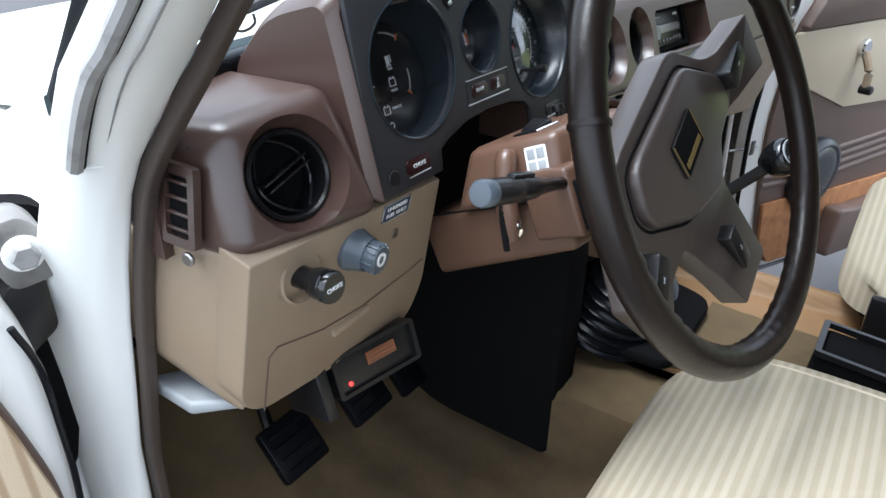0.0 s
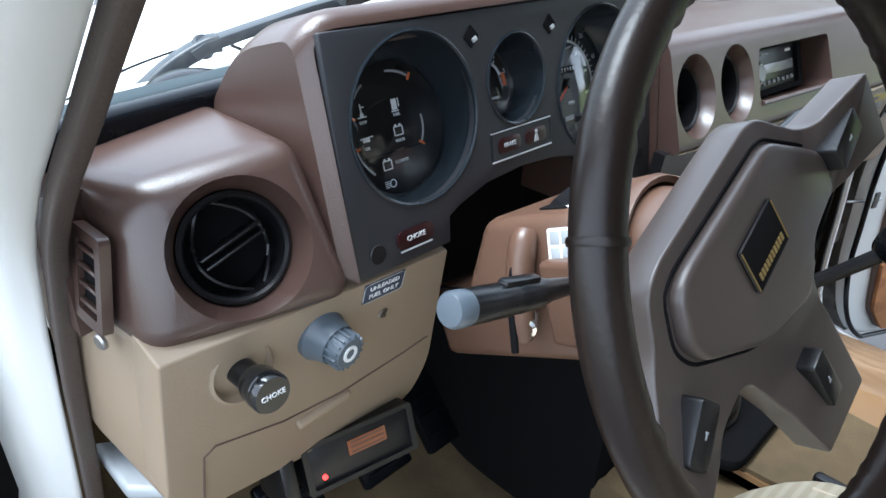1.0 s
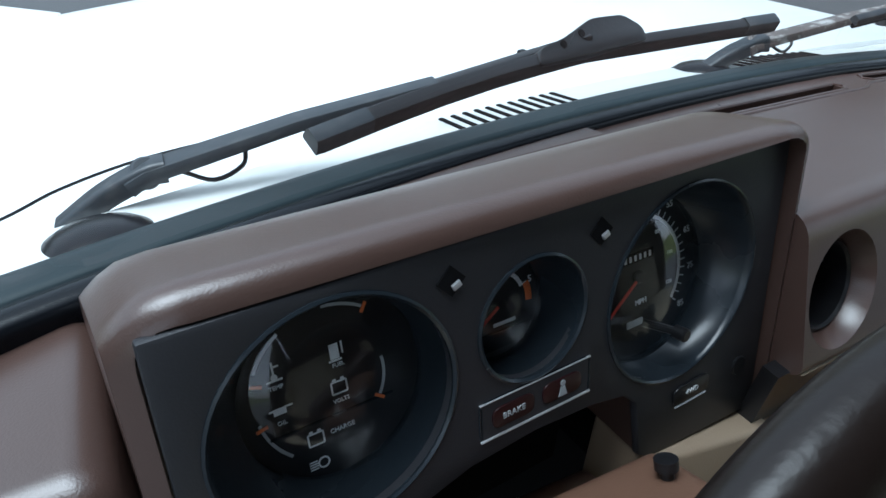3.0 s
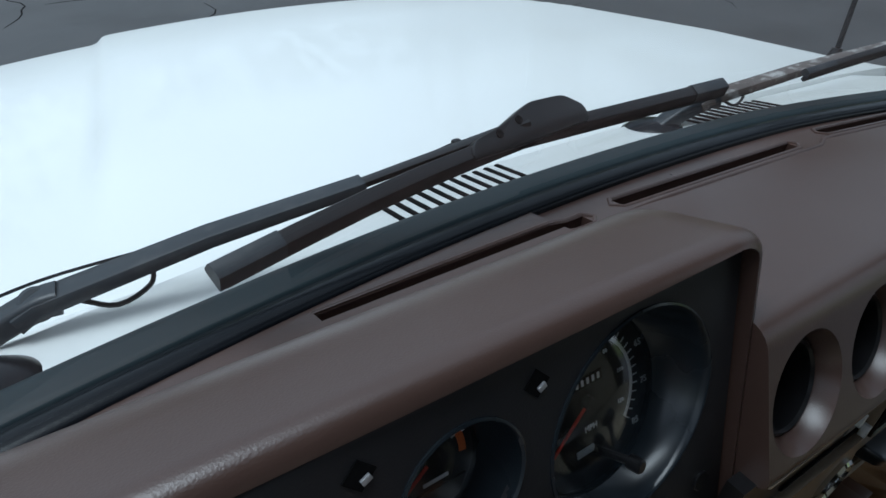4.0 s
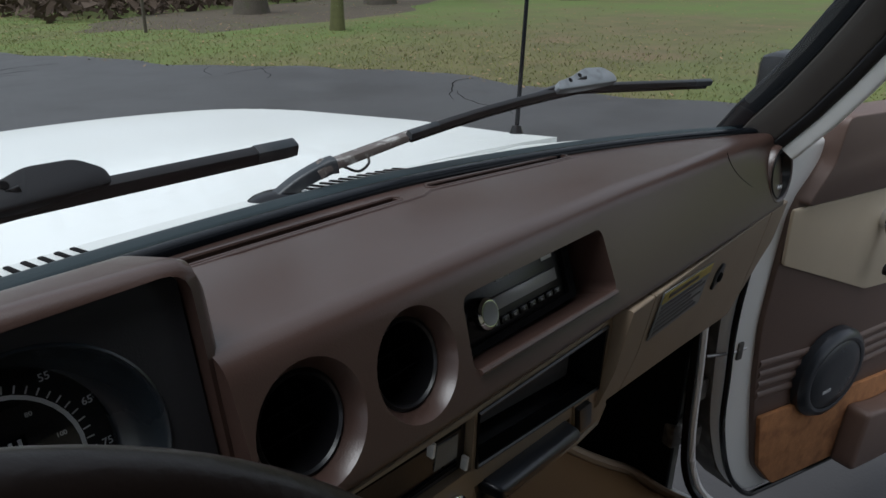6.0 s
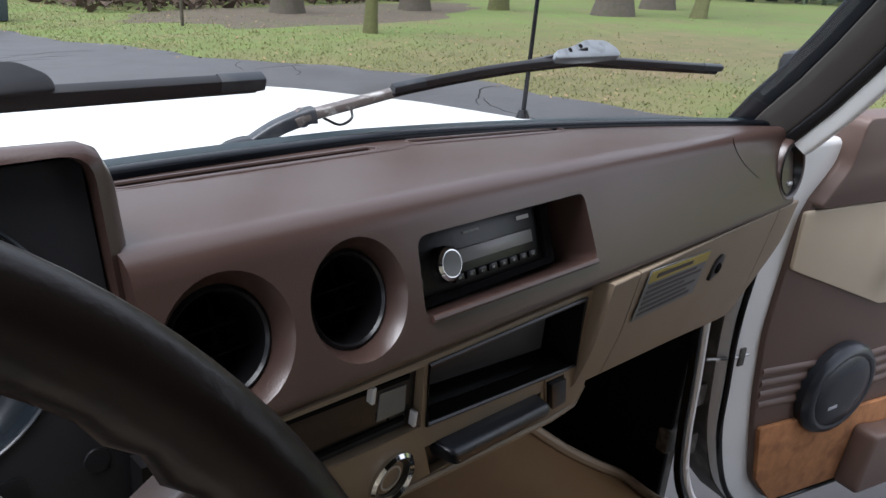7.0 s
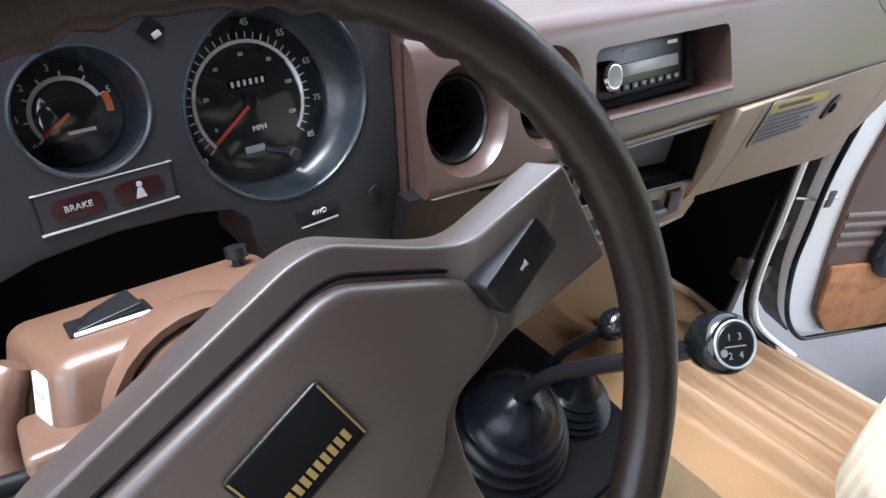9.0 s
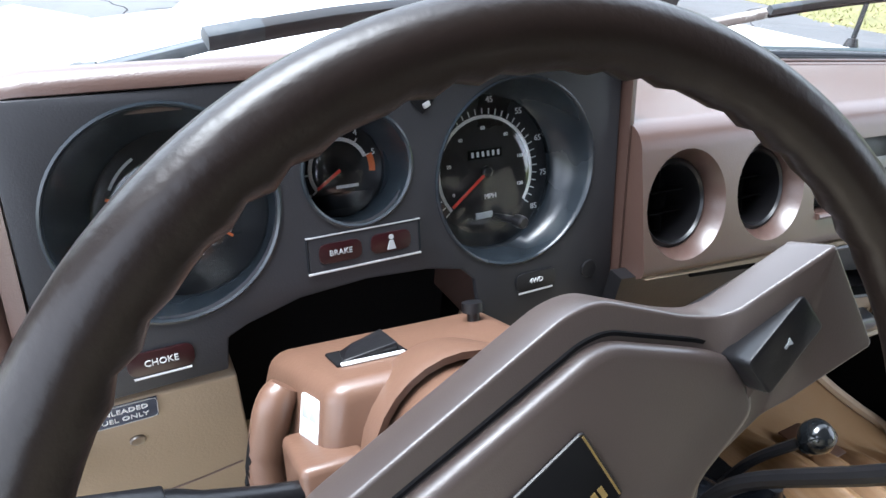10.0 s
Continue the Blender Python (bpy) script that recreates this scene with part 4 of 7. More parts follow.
def lower_panel():
    pl = thing("lower_panel", (-0.61, 0.05, 1.08), "tan plastic lower dash panel under the driver's vent", "dash panel")
    P = frame_of((0, on_low(0, 0).y, 0), LOW_N, (0, -0.25, 1))
    inv = P.inverted()
    pt = lambda x, z: tuple((inv @ on_low(x, z)).xy)
    out = [pt(x, z) for x, z in ((-0.722, 1.162), (-0.722, 1.030), (-0.700, 1.008), (-0.53, 0.985), (-0.505, 0.995), (-0.494, 1.03), (-0.500, 1.08), (-0.508, 1.152))]
    part("panel", prism(rounded(out, [0.002, 0.02, 0.03, 0.02, 0.02, 0.02, 0.02, 0.002], 4)[::-1], -0.03, 0.0, P, 0.006, 3), TAN, pl, "tan plastic panel")
    part("side_cheek", hexa([(-0.730, 0.12, 1.16), (-0.714, 0.034, 1.163), (-0.714, 0.066, 1.012), (-0.730, 0.14, 1.05),
                             (-0.730, 0.20, 1.16), (-0.70, 0.20, 1.163), (-0.70, 0.20, 1.012), (-0.730, 0.20, 1.05)], 0.006), TAN, pl, "tan side of the panel")
    # fuse cover outline and finger lip
    line = [on_low(x, z, 0.0005) for x, z in ((-0.698, 1.008), (-0.698, 1.066), (-0.690, 1.072), (-0.64, 1.058), (-0.59, 1.054), (-0.53, 1.060), (-0.505, 1.064))]
    part("cover_joint", tube(line, 0.0007, 5), DOOR_BROWN, pl)
    part("finger_lip", hexa([tuple(on_low(-0.628, 1.0425, 0.005)), tuple(on_low(-0.583, 1.048, 0.006)), tuple(on_low(-0.583, 1.053, 0.004)), tuple(on_low(-0.628, 1.0485, 0.003)),
                             tuple(on_low(-0.628, 1.0410, -0.004)), tuple(on_low(-0.583, 1.046, -0.004)), tuple(on_low(-0.583, 1.055, -0.004)), tuple(on_low(-0.628, 1.0500, -0.004))], 0.002), TAN, pl)
    # choke pull
    m = frame_of(on_low(-0.6745, 1.131), (0.02, -1, 0.05))
    k = thing("choke_knob", on_low(-0.6745, 1.131), "black round choke pull knob on the tan panel", "knob")
    part("collar", lathe([(0.021, -0.002), (0.021, 0.003), (0.019, 0.004), (0.017, 0.0)], m, 32), TAN, k)
    part("stem", disc(0.0085, -0.002, 0.016, m, 24, 0.001), BLACK, k)
    part("knob", lathe([(0.007, 0.012), (0.0100, 0.014), (0.0118, 0.019), (0.0122, 0.0265), (0.0116, 0.0272), (0.0122, 0.0280), (0.0122, 0.0315), (0.0110, 0.0335), (0, 0.0335)], m, 32), GLOSS_BLACK, k)
    text("CHOKE", 0.0046, m @ Matrix.Translation((0, 0, 0.0338)), WHITE_INK, k)
    # panel light dimmer
    m = frame_of(on_low(-0.6165, 1.128), (0.10, -1, -0.10))
    k = thing("dimmer_knob", on_low(-0.6165, 1.128), "grey-blue ribbed dimmer knob on the tan panel", "knob")
    part("base", lathe([(0.018, -0.002), (0.018, 0.002), (0.0165, 0.004), (0.0135, 0.016)], m, 28), KNOB_BLUE, k)
    ribs = [box((0.0118, 0, 0.017), (0.0022, 0.0016, 0.017), 0.0004, m @ Matrix.Rotation(2 * math.pi * i / 16, 4, "Z")) for i in range(16)]
    grip = part("grip", lathe([(0.0115, 0.006), (0.0115, 0.024), (0.0100, 0.0262), (0, 0.0262)], m, 28), KNOB_BLUE, k, "ribbed grip")
    for rib in ribs:
        part("rib", rib, KNOB_BLUE, grip)
    part("lamp_symbol", lathe([(0.0035, 0.0262), (0.0058, 0.0262), (0.0058, 0.0268), (0.0035, 0.0268)], m, 20, True), WHITE_INK, k)
    # fuel label
    m = frame_of(on_low(-0.568, 1.1455, 0.0005), LOW_N, (0, 0, 1)) @ Matrix.Rotation(radians(-1), 4, "Z")
    lab = thing("fuel_label", on_low(-0.568, 1.1455), "small dark fuel label with white lettering and border", "label")
    part("plate", box((0, 0, 0), (0.035, 0.0165, 0.0010), 0.0003, m), LABEL_BLUE, lab)
    part("border", cut_frame(0.035, 0.0165, 0.0343, 0.0158, 0.0008, m), INK_DULL, lab)
    text("UNLEADED", 0.0050, m @ Matrix.Translation((0, 0.0033, 0.0008)), WHITE_INK, lab)
    text("FUEL ONLY", 0.0050, m @ Matrix.Translation((0, -0.0033, 0.0008)), WHITE_INK, lab)
    part("screw", disc(0.0042, -0.001, 0.0015, frame_of(on_low(-0.563, 1.119), LOW_N), 16, 0.0006), STEEL, pl)
    # demister hose below the side
    part("bracket", hexa([(-0.728, 0.12, 0.994), (-0.69, 0.085, 0.994), (-0.69, 0.085, 1.004), (-0.728, 0.12, 1.008),
                          (-0.728, 0.18, 0.994), (-0.69, 0.16, 0.994), (-0.69, 0.16, 1.004), (-0.728, 0.18, 1.008)], 0.004), LABEL_GREY, pl, "pale metal bracket")


lower_panel()


LABEL_ORANGE = mat("faded_orange_label", (0.22, 0.075, 0.03), 0.5, vary=0.2, scale=60)


def brake_controller():
    t = thing("brake_controller", (-0.57, 0.07, 0.97), "black control box with an orange label and a red lamp", "control box")
    n = Vector((-0.18, -1, 0.38)).normalized()
    m = frame_of((-0.572, 0.055, 0.986), n)
    part("case", box((0, 0, -0.03), (0.098, 0.042, 0.06), 0.004, m), BLACK, t)
    part("rim", cut_frame(0.098, 0.042, 0.088, 0.034, 0.003, m), BLACK, t)
    part("label", box((0.006, 0.004, 0.0008), (0.034, 0.012, 0.001), 0, m), LABEL_ORANGE, t, "faded orange label")
    part("label_band", join(*[box((0.006, 0.008 - 0.004 * i, 0.0016), (0.03, 0.0012, 0.0004), 0, m) for i in range(3)]), BROWN_PLASTIC, t)
    lamp = bpy.data.materials.new("red_lamp")
    lamp.use_nodes = True
    b = lamp.node_tree.nodes["Principled BSDF"]
    b.inputs["Base Color"].default_value = (0.6, 0.02, 0.02, 1)
    b.inputs["Emission Color"].default_value, b.inputs["Emission Strength"].default_value = (1, 0.05, 0.04, 1), 0.6
    part("lamp", disc(0.0022, 0, 0.0025, m @ Matrix.Translation((-0.034, -0.010, 0)), 12, 0.001), lamp, t, "small lit red lamp")
    part("bracket", box((-0.062, -0.004, -0.03), (0.012, 0.056, 0.07), 0.002, m), BLACK, t)


brake_controller()


# ---- centre and passenger's lower dash ----
MID_N = Vector((0, -1, -0.1)).normalized()


def on_mid(x, z, out=0.0):
    return Vector((x, 0.001 - 0.1 * (z - 1.1), z)) + MID_N * out


def mid_frame(x, z, out=0.0):
    return frame_of(on_mid(x, z, out), MID_N, (0, -0.1, 1))


def heater_panel():
    h = thing("centre_console", (0.0, 0.0, 1.07), "tan centre dash console with heater controls and open cubby", "console")
    P = mid_frame(0, 1.08)
    out = [(-0.235, -0.012), (-0.098, -0.037), (0.169, -0.092), (0.224, -0.101), (0.241, -0.082), (0.198, 0.052), (-0.235, 0.088)]
    body = part("panel", prism(rounded(out, [0.01, 0.004, 0.02, 0.016, 0.012, 0.004, 0.004], 4), -0.09, 0.0, P, 0.003, 2), TAN, h, "tan plastic centre panel")
    hole = [(-0.038, 0.009), (0.196, -0.037), (0.184, 0.046), (-0.046, 0.066)]
    cut(body, prism(hole, -0.075, 0.05, P),
        prism([(-0.26, 0.040), (-0.044, 0.0095), (-0.050, 0.0665), (-0.26, 0.090)], -0.020, 0.05, P),
        prism([(-0.022, -0.049), (0.147, -0.074), (0.137, -0.044), (-0.035, -0.015)], -0.022, 0.05, P),
        prism([(0.155, -0.073), (0.187, -0.077), (0.174, -0.037), (0.140, -0.031)], -0.02, 0.05, P))
    cx, cy = 0.074, 0.021
    inner = [(cx + (x - cx) * 0.985, cy + (y - cy) * 0.955) for x, y in hole]
    part("cubby_lining", prism([(cx + (x - cx) * 1.03, cy + (y - cy) * 1.06) for x, y in hole], -0.090, -0.074, P), BLACK_MATT, h, "black cubby lining")
    part("cubby_wall", ring(hole, inner, -0.076, 0.0005, P), BLACK_MATT, h, "black cubby wall")
    part("cubby_rim", tube([P @ Vector((x, y, 0.001)) for x, y in hole], 0.002, 6, closed=True), BLACK, h)
    # dark blanking plate standing back in the cubby, over a shelf
    part("blanking_plate", prism(rounded([(-0.034, 0.024), (0.160, -0.014), (0.152, 0.047), (-0.041, 0.062)], 0.004, 3), -0.030, -0.022, P, 0.001), PANEL_GREY, h, "dark grey blanking plate")
    part("cubby_shelf", hexa([tuple(P @ Vector(v)) for v in ((-0.036, 0.012, -0.012), (0.190, -0.034, -0.012), (0.190, -0.030, -0.010), (-0.036, 0.016, -0.010),
                                                             (-0.036, 0.014, -0.074), (0.190, -0.030, -0.074), (0.190, -0.026, -0.074), (-0.036, 0.020, -0.074))]), BLACK, h)
    # heater slides
    s = part("slide_panel", prism([(-0.250, 0.040), (-0.046, 0.011), (-0.051, 0.0655), (-0.250, 0.088)], -0.019, -0.007, P), BLACK, h, "black heater control panel")
    for v, x in ((0.064, -0.099), (0.021, -0.052)):
        part("slide_slot", box((0, 0, -0.006), (0.120, 0.0035, 0.002), 0, P @ Matrix.Translation((-0.118, v + 0.132 * (x + 0.118), 0)) @ Matrix.Rotation(radians(-7.5), 4, "Z")), BLACK_MATT, s)
        part("slide_lever", box((x, v, -0.002), (0.0030, 0.013, 0.006), 0.0006, P), WHITE_INK, s, "white slide lever")
    part("slide_legend", prism([(-0.086, 0.032), (-0.058, 0.028), (-0.060, 0.052), (-0.086, 0.056)], -0.0068, -0.0060, P), LABEL_WORN, s)
    # ashtray
    a = thing("ashtray", P @ Vector((0.057, -0.045, 0)), "dark blue-grey ashtray drawer with a wide handle", "ashtray")
    part("front", prism(rounded([(-0.021, -0.0475), (0.145, -0.0725), (0.136, -0.0455), (-0.033, -0.0165)], 0.003, 3), -0.020, -0.006, P, 0.002), BLACK, a)
    part("handle", hexa([tuple(P @ Vector(v)) for v in ((-0.012, -0.037, 0.018), (0.134, -0.060, 0.018), (0.128, -0.043, 0.020), (-0.022, -0.017, 0.020),
                                                        (-0.016, -0.040, -0.009), (0.138, -0.064, -0.009), (0.132, -0.041, -0.009), (-0.026, -0.015, -0.009))], 0.006, 4), BLUE_BLACK, a, "wide rounded handle")
    # rear heater switch
    sw = thing("rocker_switch", P @ Vector((0.164, -0.054, 0)), "black rocker switch beside the ashtray", "switch")
    part("rocker", prism(rounded([(0.157, -0.071), (0.184, -0.074), (0.172, -0.039), (0.143, -0.034)], 0.003, 3), -0.010, 0.007, P, 0.002), BLACK, sw)
    part("frame", ring([(0.153, -0.076), (0.190, -0.080), (0.176, -0.034), (0.137, -0.028)], [(0.1555, -0.0725), (0.1865, -0.0765), (0.174, -0.0375), (0.140, -0.0315)], -0.002, 0.002, P), TAN_DARK, sw)
    # lighter
    li = thing("cigar_lighter", P @ Vector((-0.071, -0.0235, 0)), "chrome ringed cigar lighter socket", "lighter")
    m = P @ Matrix.Translation((-0.071, -0.0235, 0)) @ Matrix.Scale(1.16, 4)
    part("ring", lathe([(0.0185, -0.001), (0.0195, 0.003), (0.0175, 0.005), (0.0155, 0.003), (0.0150, -0.004)], m, 32), CHROME, li, "chrome ring")
    part("socket", lathe([(0.0152, -0.004), (0.0150, 0.002), (0.012, 0.001), (0.0115, -0.003), (0, -0.003)], m, 28), BLACK, li)
    part("inner_ring", lathe([(0.009, -0.003), (0.009, 0.001), (0.0078, 0.001), (0.0078, -0.003)], m, 24), SILVER, li)
    # switch row nearer the column
    for x in (-0.225, -0.195, -0.163, -0.133):
        t = thing("push_switch", on_mid(x, 1.055), "black push switch with a white mark", "switch", "switches under the heater panel")
        m = mid_frame(x, 1.055 + 0.02 * (x + 0.16))
        part("frame", cut_frame(0.026, 0.030, 0.021, 0.025, 0.003, m), BLACK, t)
        part("button", box((0, 0, 0.0), (0.020, 0.024, 0.010), 0.002, m), BLACK, t)
        text("OFF", 0.005, m @ Matrix.Translation((0, -0.004, 0.0053)), WHITE_INK, t)
        part("mark", box((0, 0.004, 0.0053), (0.010, 0.0014, 0.0005), 0, m), WHITE_INK, t)
    part("lower_lip", tube([P @ Vector(v) for v in ((-0.235, -0.013, 0.0), (-0.098, -0.038, 0.0), (0.169, -0.093, 0.0), (0.222, -0.100, -0.002), (0.239, -0.083, -0.004))], 0.004, 8), TAN, h)
    # tan filler behind the wheel
    part("filler", hexa([(-0.345, -0.010, 1.03), (-0.236, -0.014, 1.03), (-0.236, -0.004, 1.122), (-0.345, 0.012, 1.135),
                         (-0.345, 0.06, 1.03), (-0.236, 0.06, 1.03), (-0.236, 0.06, 1.122), (-0.345, 0.06, 1.135)], 0.004), TAN, h)


heater_panel()


def glove_box():
    g = thing("glove_box", (0.5, 0.0, 1.04), "tan plastic glove box with a warning label and a push lock", "glove box")
    Z = lambda x: dash_low(x)[1] - 0.003

    def section(x):
        zt = Z(x)
        y = -0.021 - 0.012 * max(0, x - 0.5) + 0.02 * max(0, x - 0.78) * 10 * max(0, x - 0.78)
        zb = 1.010 - 0.165 * max(0, x - 0.19) + 0.50 * max(0, x - 0.70)
        return rounded([(y, zt), (y + 0.012, zt - 0.075), (y + 0.030, zb), (y + 0.16, zb + 0.01), (y + 0.12, zt)], [0.003, 0.012, 0.012, 0, 0], 4)
    part("lid", loft(list(np.linspace(0.262, 0.74, 14)), section), TAN, g, "tan glove box lid")
    part("left_cheek", loft(list(np.linspace(0.202, 0.2595, 4)), section), TAN, g)
    part("right_cheek", loft(list(np.linspace(0.7425, 0.85, 8)), section), TAN, g)
    m = frame_of((0.372, -0.0155, 1.0925), (0, -1, -0.16), (0, -0.16, 1)) @ Matrix.Rotation(radians(-7.0), 4, "Z")
    lab = thing("warning_label", (0.372, -0.0155, 1.0925), "worn warning label with a yellow heading and grey text block", "label")
    part("plate", box((0, 0, 0.0005), (0.190, 0.062, 0.001), 0.0002, m), LABEL_WORN, lab)
    part("heading", box((0, 0.0225, 0.0014), (0.186, 0.0135, 0.0006), 0, m), YELLOW, lab, "yellow heading strip")
    part("text_bar", join(*[box((-0.088 + w / 2 + 0.001, 0.010 - 0.0068 * i, 0.0013), (w, 0.0032, 0.0005), 0, m) for i, w in enumerate((0.150, 0.172, 0.12, 0.165, 0.14, 0.158))]), BLACK, lab)
    part("heading_bar", box((-0.02, 0.0225, 0.0020), (0.11, 0.005, 0.0004), 0, m), BLACK, lab)
    m = frame_of((0.520, -0.0125, 1.0715), (0, -1, -0.16))
    lk = part("lock", prism(rounded([(-0.016, -0.018), (0.018, -0.012), (0.018, 0.014), (0.006, 0.020), (-0.012, 0.012)], 0.006, 3), -0.004, 0.004, m, 0.001), BLACK, g, "black push lock")
    part("button", disc(0.008, 0.002, 0.007, m, 20, 0.002), BLACK_MATT, lk)


glove_box()


def radio():
    r = thing("car_radio", face_frame(0.055, 0.5).translation, "black car radio with a chrome volume knob", "radio")
    m = face_frame(0.047, 0.5136, -0.030) @ Matrix.Rotation(radians(-2.5), 4, "Z")
    part("case", box((0, 0, -0.02), (0.196, 0.053, 0.04), 0.002, m), BLACK, r)
    part("trim", cut_frame(0.214, 0.060, 0.190, 0.048, 0.004, m), BLACK_MATT, r)
    part("display", box((0.026, 0.000, 0.0015), (0.106, 0.0115, 0.004), 0.0006, m), glossy_display(), r, "pale grey display strip")
    k = part("volume_knob", lathe([(0.0135, 0.0), (0.0145, 0.004), (0.0135, 0.010), (0.0110, 0.012), (0, 0.012)], m @ Matrix.Translation((-0.040, -0.002, 0.0)), 32), CHROME, r, "chrome volume knob")
    part("cap", disc(0.0100, 0.0118, 0.0126, m @ Matrix.Translation((-0.040, -0.002, 0.0)), 28), LABEL_GREY, k)
    for i in range(8):
        part("button", box((-0.024 + i * 0.0145, -0.0165, 0.001), (0.0115, 0.006, 0.003), 0.0008, m), BLACK, r)
    for i in range(3):
        part("button", box((-0.075, 0.014 - 0.013 * i, 0.001), (0.022, 0.0075, 0.003), 0.001, m), BLACK, r)
        part("legend", box((-0.078, 0.014 - 0.013 * i, 0.0027), (0.011, 0.0018, 0.0004), 0, m), LABEL_GREY, r)
    part("legend", box((0.072, 0.0175, 0.0009), (0.018, 0.0035, 0.0005), 0, m), WHITE_INK, r)
    part("legend", box((0.0, 0.0175, 0.0009), (0.020, 0.0018, 0.0005), 0, m), LABEL_GREY, r)
    part("legend", join(*[box((-0.024 + i * 0.0145, -0.0165, 0.0027), (0.003, 0.002, 0.0004), 0, m) for i in range(8)]), LABEL_GREY, r)


def glossy_display():
    return mat("display_grey", (0.42, 0.43, 0.44), 0.22, vary=0.06, scale=20)


radio()


# ---- steering ----
WC = Vector((-0.442, -0.172, 1.2106))
WN = Vector((-0.0866, -0.9158, 0.3922)).normalized()
WA = Vector((0.99556, -0.09411, 0.0))
WB = WN.cross(WA).normalized()
WHEEL = Matrix(((WA.x, WB.x, WN.x, WC.x), (WA.y, WB.y, WN.y, WC.y), (WA.z, WB.z, WN.z, WC.z), (0, 0, 0, 1)))


RA, RN = Vector((0.9921, -0.1249, 0.0142)), Vector((-0.1195, -0.9014, 0.4161)).normalized()
RB = RN.cross(RA).normalized()
RC = Vector((-0.4432, -0.1792, 1.2149))
RIM = Matrix(((RA.x, RB.x, RN.x, RC.x), (RA.y, RB.y, RN.y, RC.y), (RA.z, RB.z, RN.z, RC.z), (0, 0, 0, 1)))


def steering_wheel():
    w = thing("steering_wheel", WC, "dark brown leather-wrapped steering wheel with a padded hub, turned aside", "steering wheel")
    R, q = 0.1665, 0.0128
    bm = bmesh.new()
    n, k = 128, 16
    rings = []
    for i in range(n):
        a = 2 * math.pi * i / n
        deg = (math.degrees(a)) % 360
        ring = []
        for j in range(k):
            b = 2 * math.pi * j / k
            rr = q
            # finger grips under the rim
            if 30 < deg < 150 or 190 < deg < 340:
                inner = max(0, -math.cos(b))
                rr = q * (1 + 0.10 * inner * math.sin(a * 56))
            ring.append(bm.verts.new(RIM @ Vector(((R + rr * math.cos(b)) * math.cos(a), (R + rr * math.cos(b)) * math.sin(a), rr * 0.90 * math.sin(b)))))
        rings.append(ring)
    for i in range(n):
        a, b = rings[i], rings[(i + 1) % n]
        for j in range(k):
            bm.faces.new((a[j], b[j], b[(j + 1) % k], a[(j + 1) % k]))
    part("rim", bm, BROWN_LEATHER, w, "dark brown leather rim", 60)
    # stitched wrap joints
    for deg in (163,):
        a = radians(deg)
        c = RIM @ Vector((R * math.cos(a), R * math.sin(a), 0))
        t = RIM.to_3x3() @ Vector((-math.sin(a), math.cos(a), 0))
        part("wrap_joint", lathe([(q + 0.0001, -0.002), (q + 0.0006, 0), (q + 0.0001, 0.002)], frame_of(c, t), 20), BROWN_LEATHER, w)
    out = [(0.165, 0.033), (0.143, 0.081), (0.100, 0.0535), (0.085, 0.056), (0.040, 0.071), (0.024, 0.068), (-0.080, 0.014), (-0.093, 0.0), (-0.095, -0.034), (-0.122, -0.088), (-0.089, -0.124),
           (-0.052, -0.102), (-0.015, -0.079), (0.018, -0.110), (0.050, -0.157), (0.110, -0.130), (0.089, -0.062), (0.083, -0.020), (0.1235, 0.008)]
    bm = prism(rounded(out, [0.003, 0.003] + [0.012] * 7 + [0.003, 0.003] + [0.014] * 3 + [0.003, 0.003] + [0.012, 0.012, 0.006], 4), -0.055, -0.031, None, 0.006, 3)
    bmesh.ops.triangulate(bm, faces=[f for f in bm.faces if len(f.verts) > 4])
    for v in bm.verts:
        t = max(0.0, min(1.0, (v.co.xy.length - 0.10) / 0.05))
        v.co.z += (0.013 + 0.011 * max(0.0, min(1.0, v.co.y / 0.03))) * t * t * (3 - 2 * t)
    bmesh.ops.transform(bm, matrix=WHEEL, verts=bm.verts)
    part("hub_pad", bm, BROWN_PAD, w, "grey-brown padded hub with three arms", 50)
    pad = [(0.1005, 0.037), (0.084, 0.043), (0.040, 0.055), (0.028, 0.053), (-0.066, 0.007), (-0.077, -0.004), (-0.076, -0.034), (-0.062, -0.047), (0.0, -0.061), (0.060, -0.052), (0.072, -0.036), (0.076, -0.016), (0.114, 0.011)]
    part("centre_pad", prism(rounded(pad, 0.012, 4), -0.034, -0.0215, WHEEL, 0.005, 3), BROWN_PAD, w, "raised centre pad", 50)
    groove = [WHEEL @ Vector((x * 1.045, y * 1.045, -0.0312)) for x, y in rounded(pad, 0.012, 4)]
    part("pad_groove", tube(groove, 0.0014, 5, closed=True), BLACK_MATT, w)
    # badge
    b = WHEEL @ Matrix.Translation((0.0070, -0.0005, -0.0215)) @ Matrix.Rotation(radians(29), 4, "Z")
    bd = part("badge", prism(rect(0.047, 0.033, 0.002), 0, 0.0025, b, 0.0006), BLACK_MATT, w, "black badge with gold marking")
    part("badge_edge", tube([b @ Vector((x, y, 0.002)) for x, y in rect(0.047, 0.033, 0.002)], 0.0007, 5, closed=True), BLACK, bd)
    for x in (-0.0225, 0.0225):
        part("gold_edge", box((x, 0, 0.0028), (0.0008, 0.031, 0.0006), 0, b), GOLD, bd)
    for i in range(10):
        part("gold_bar", box((-0.0165 + 0.0037 * i, -0.009, 0.003), (0.0024, 0.0052, 0.0006), 0, b), GOLD, bd)
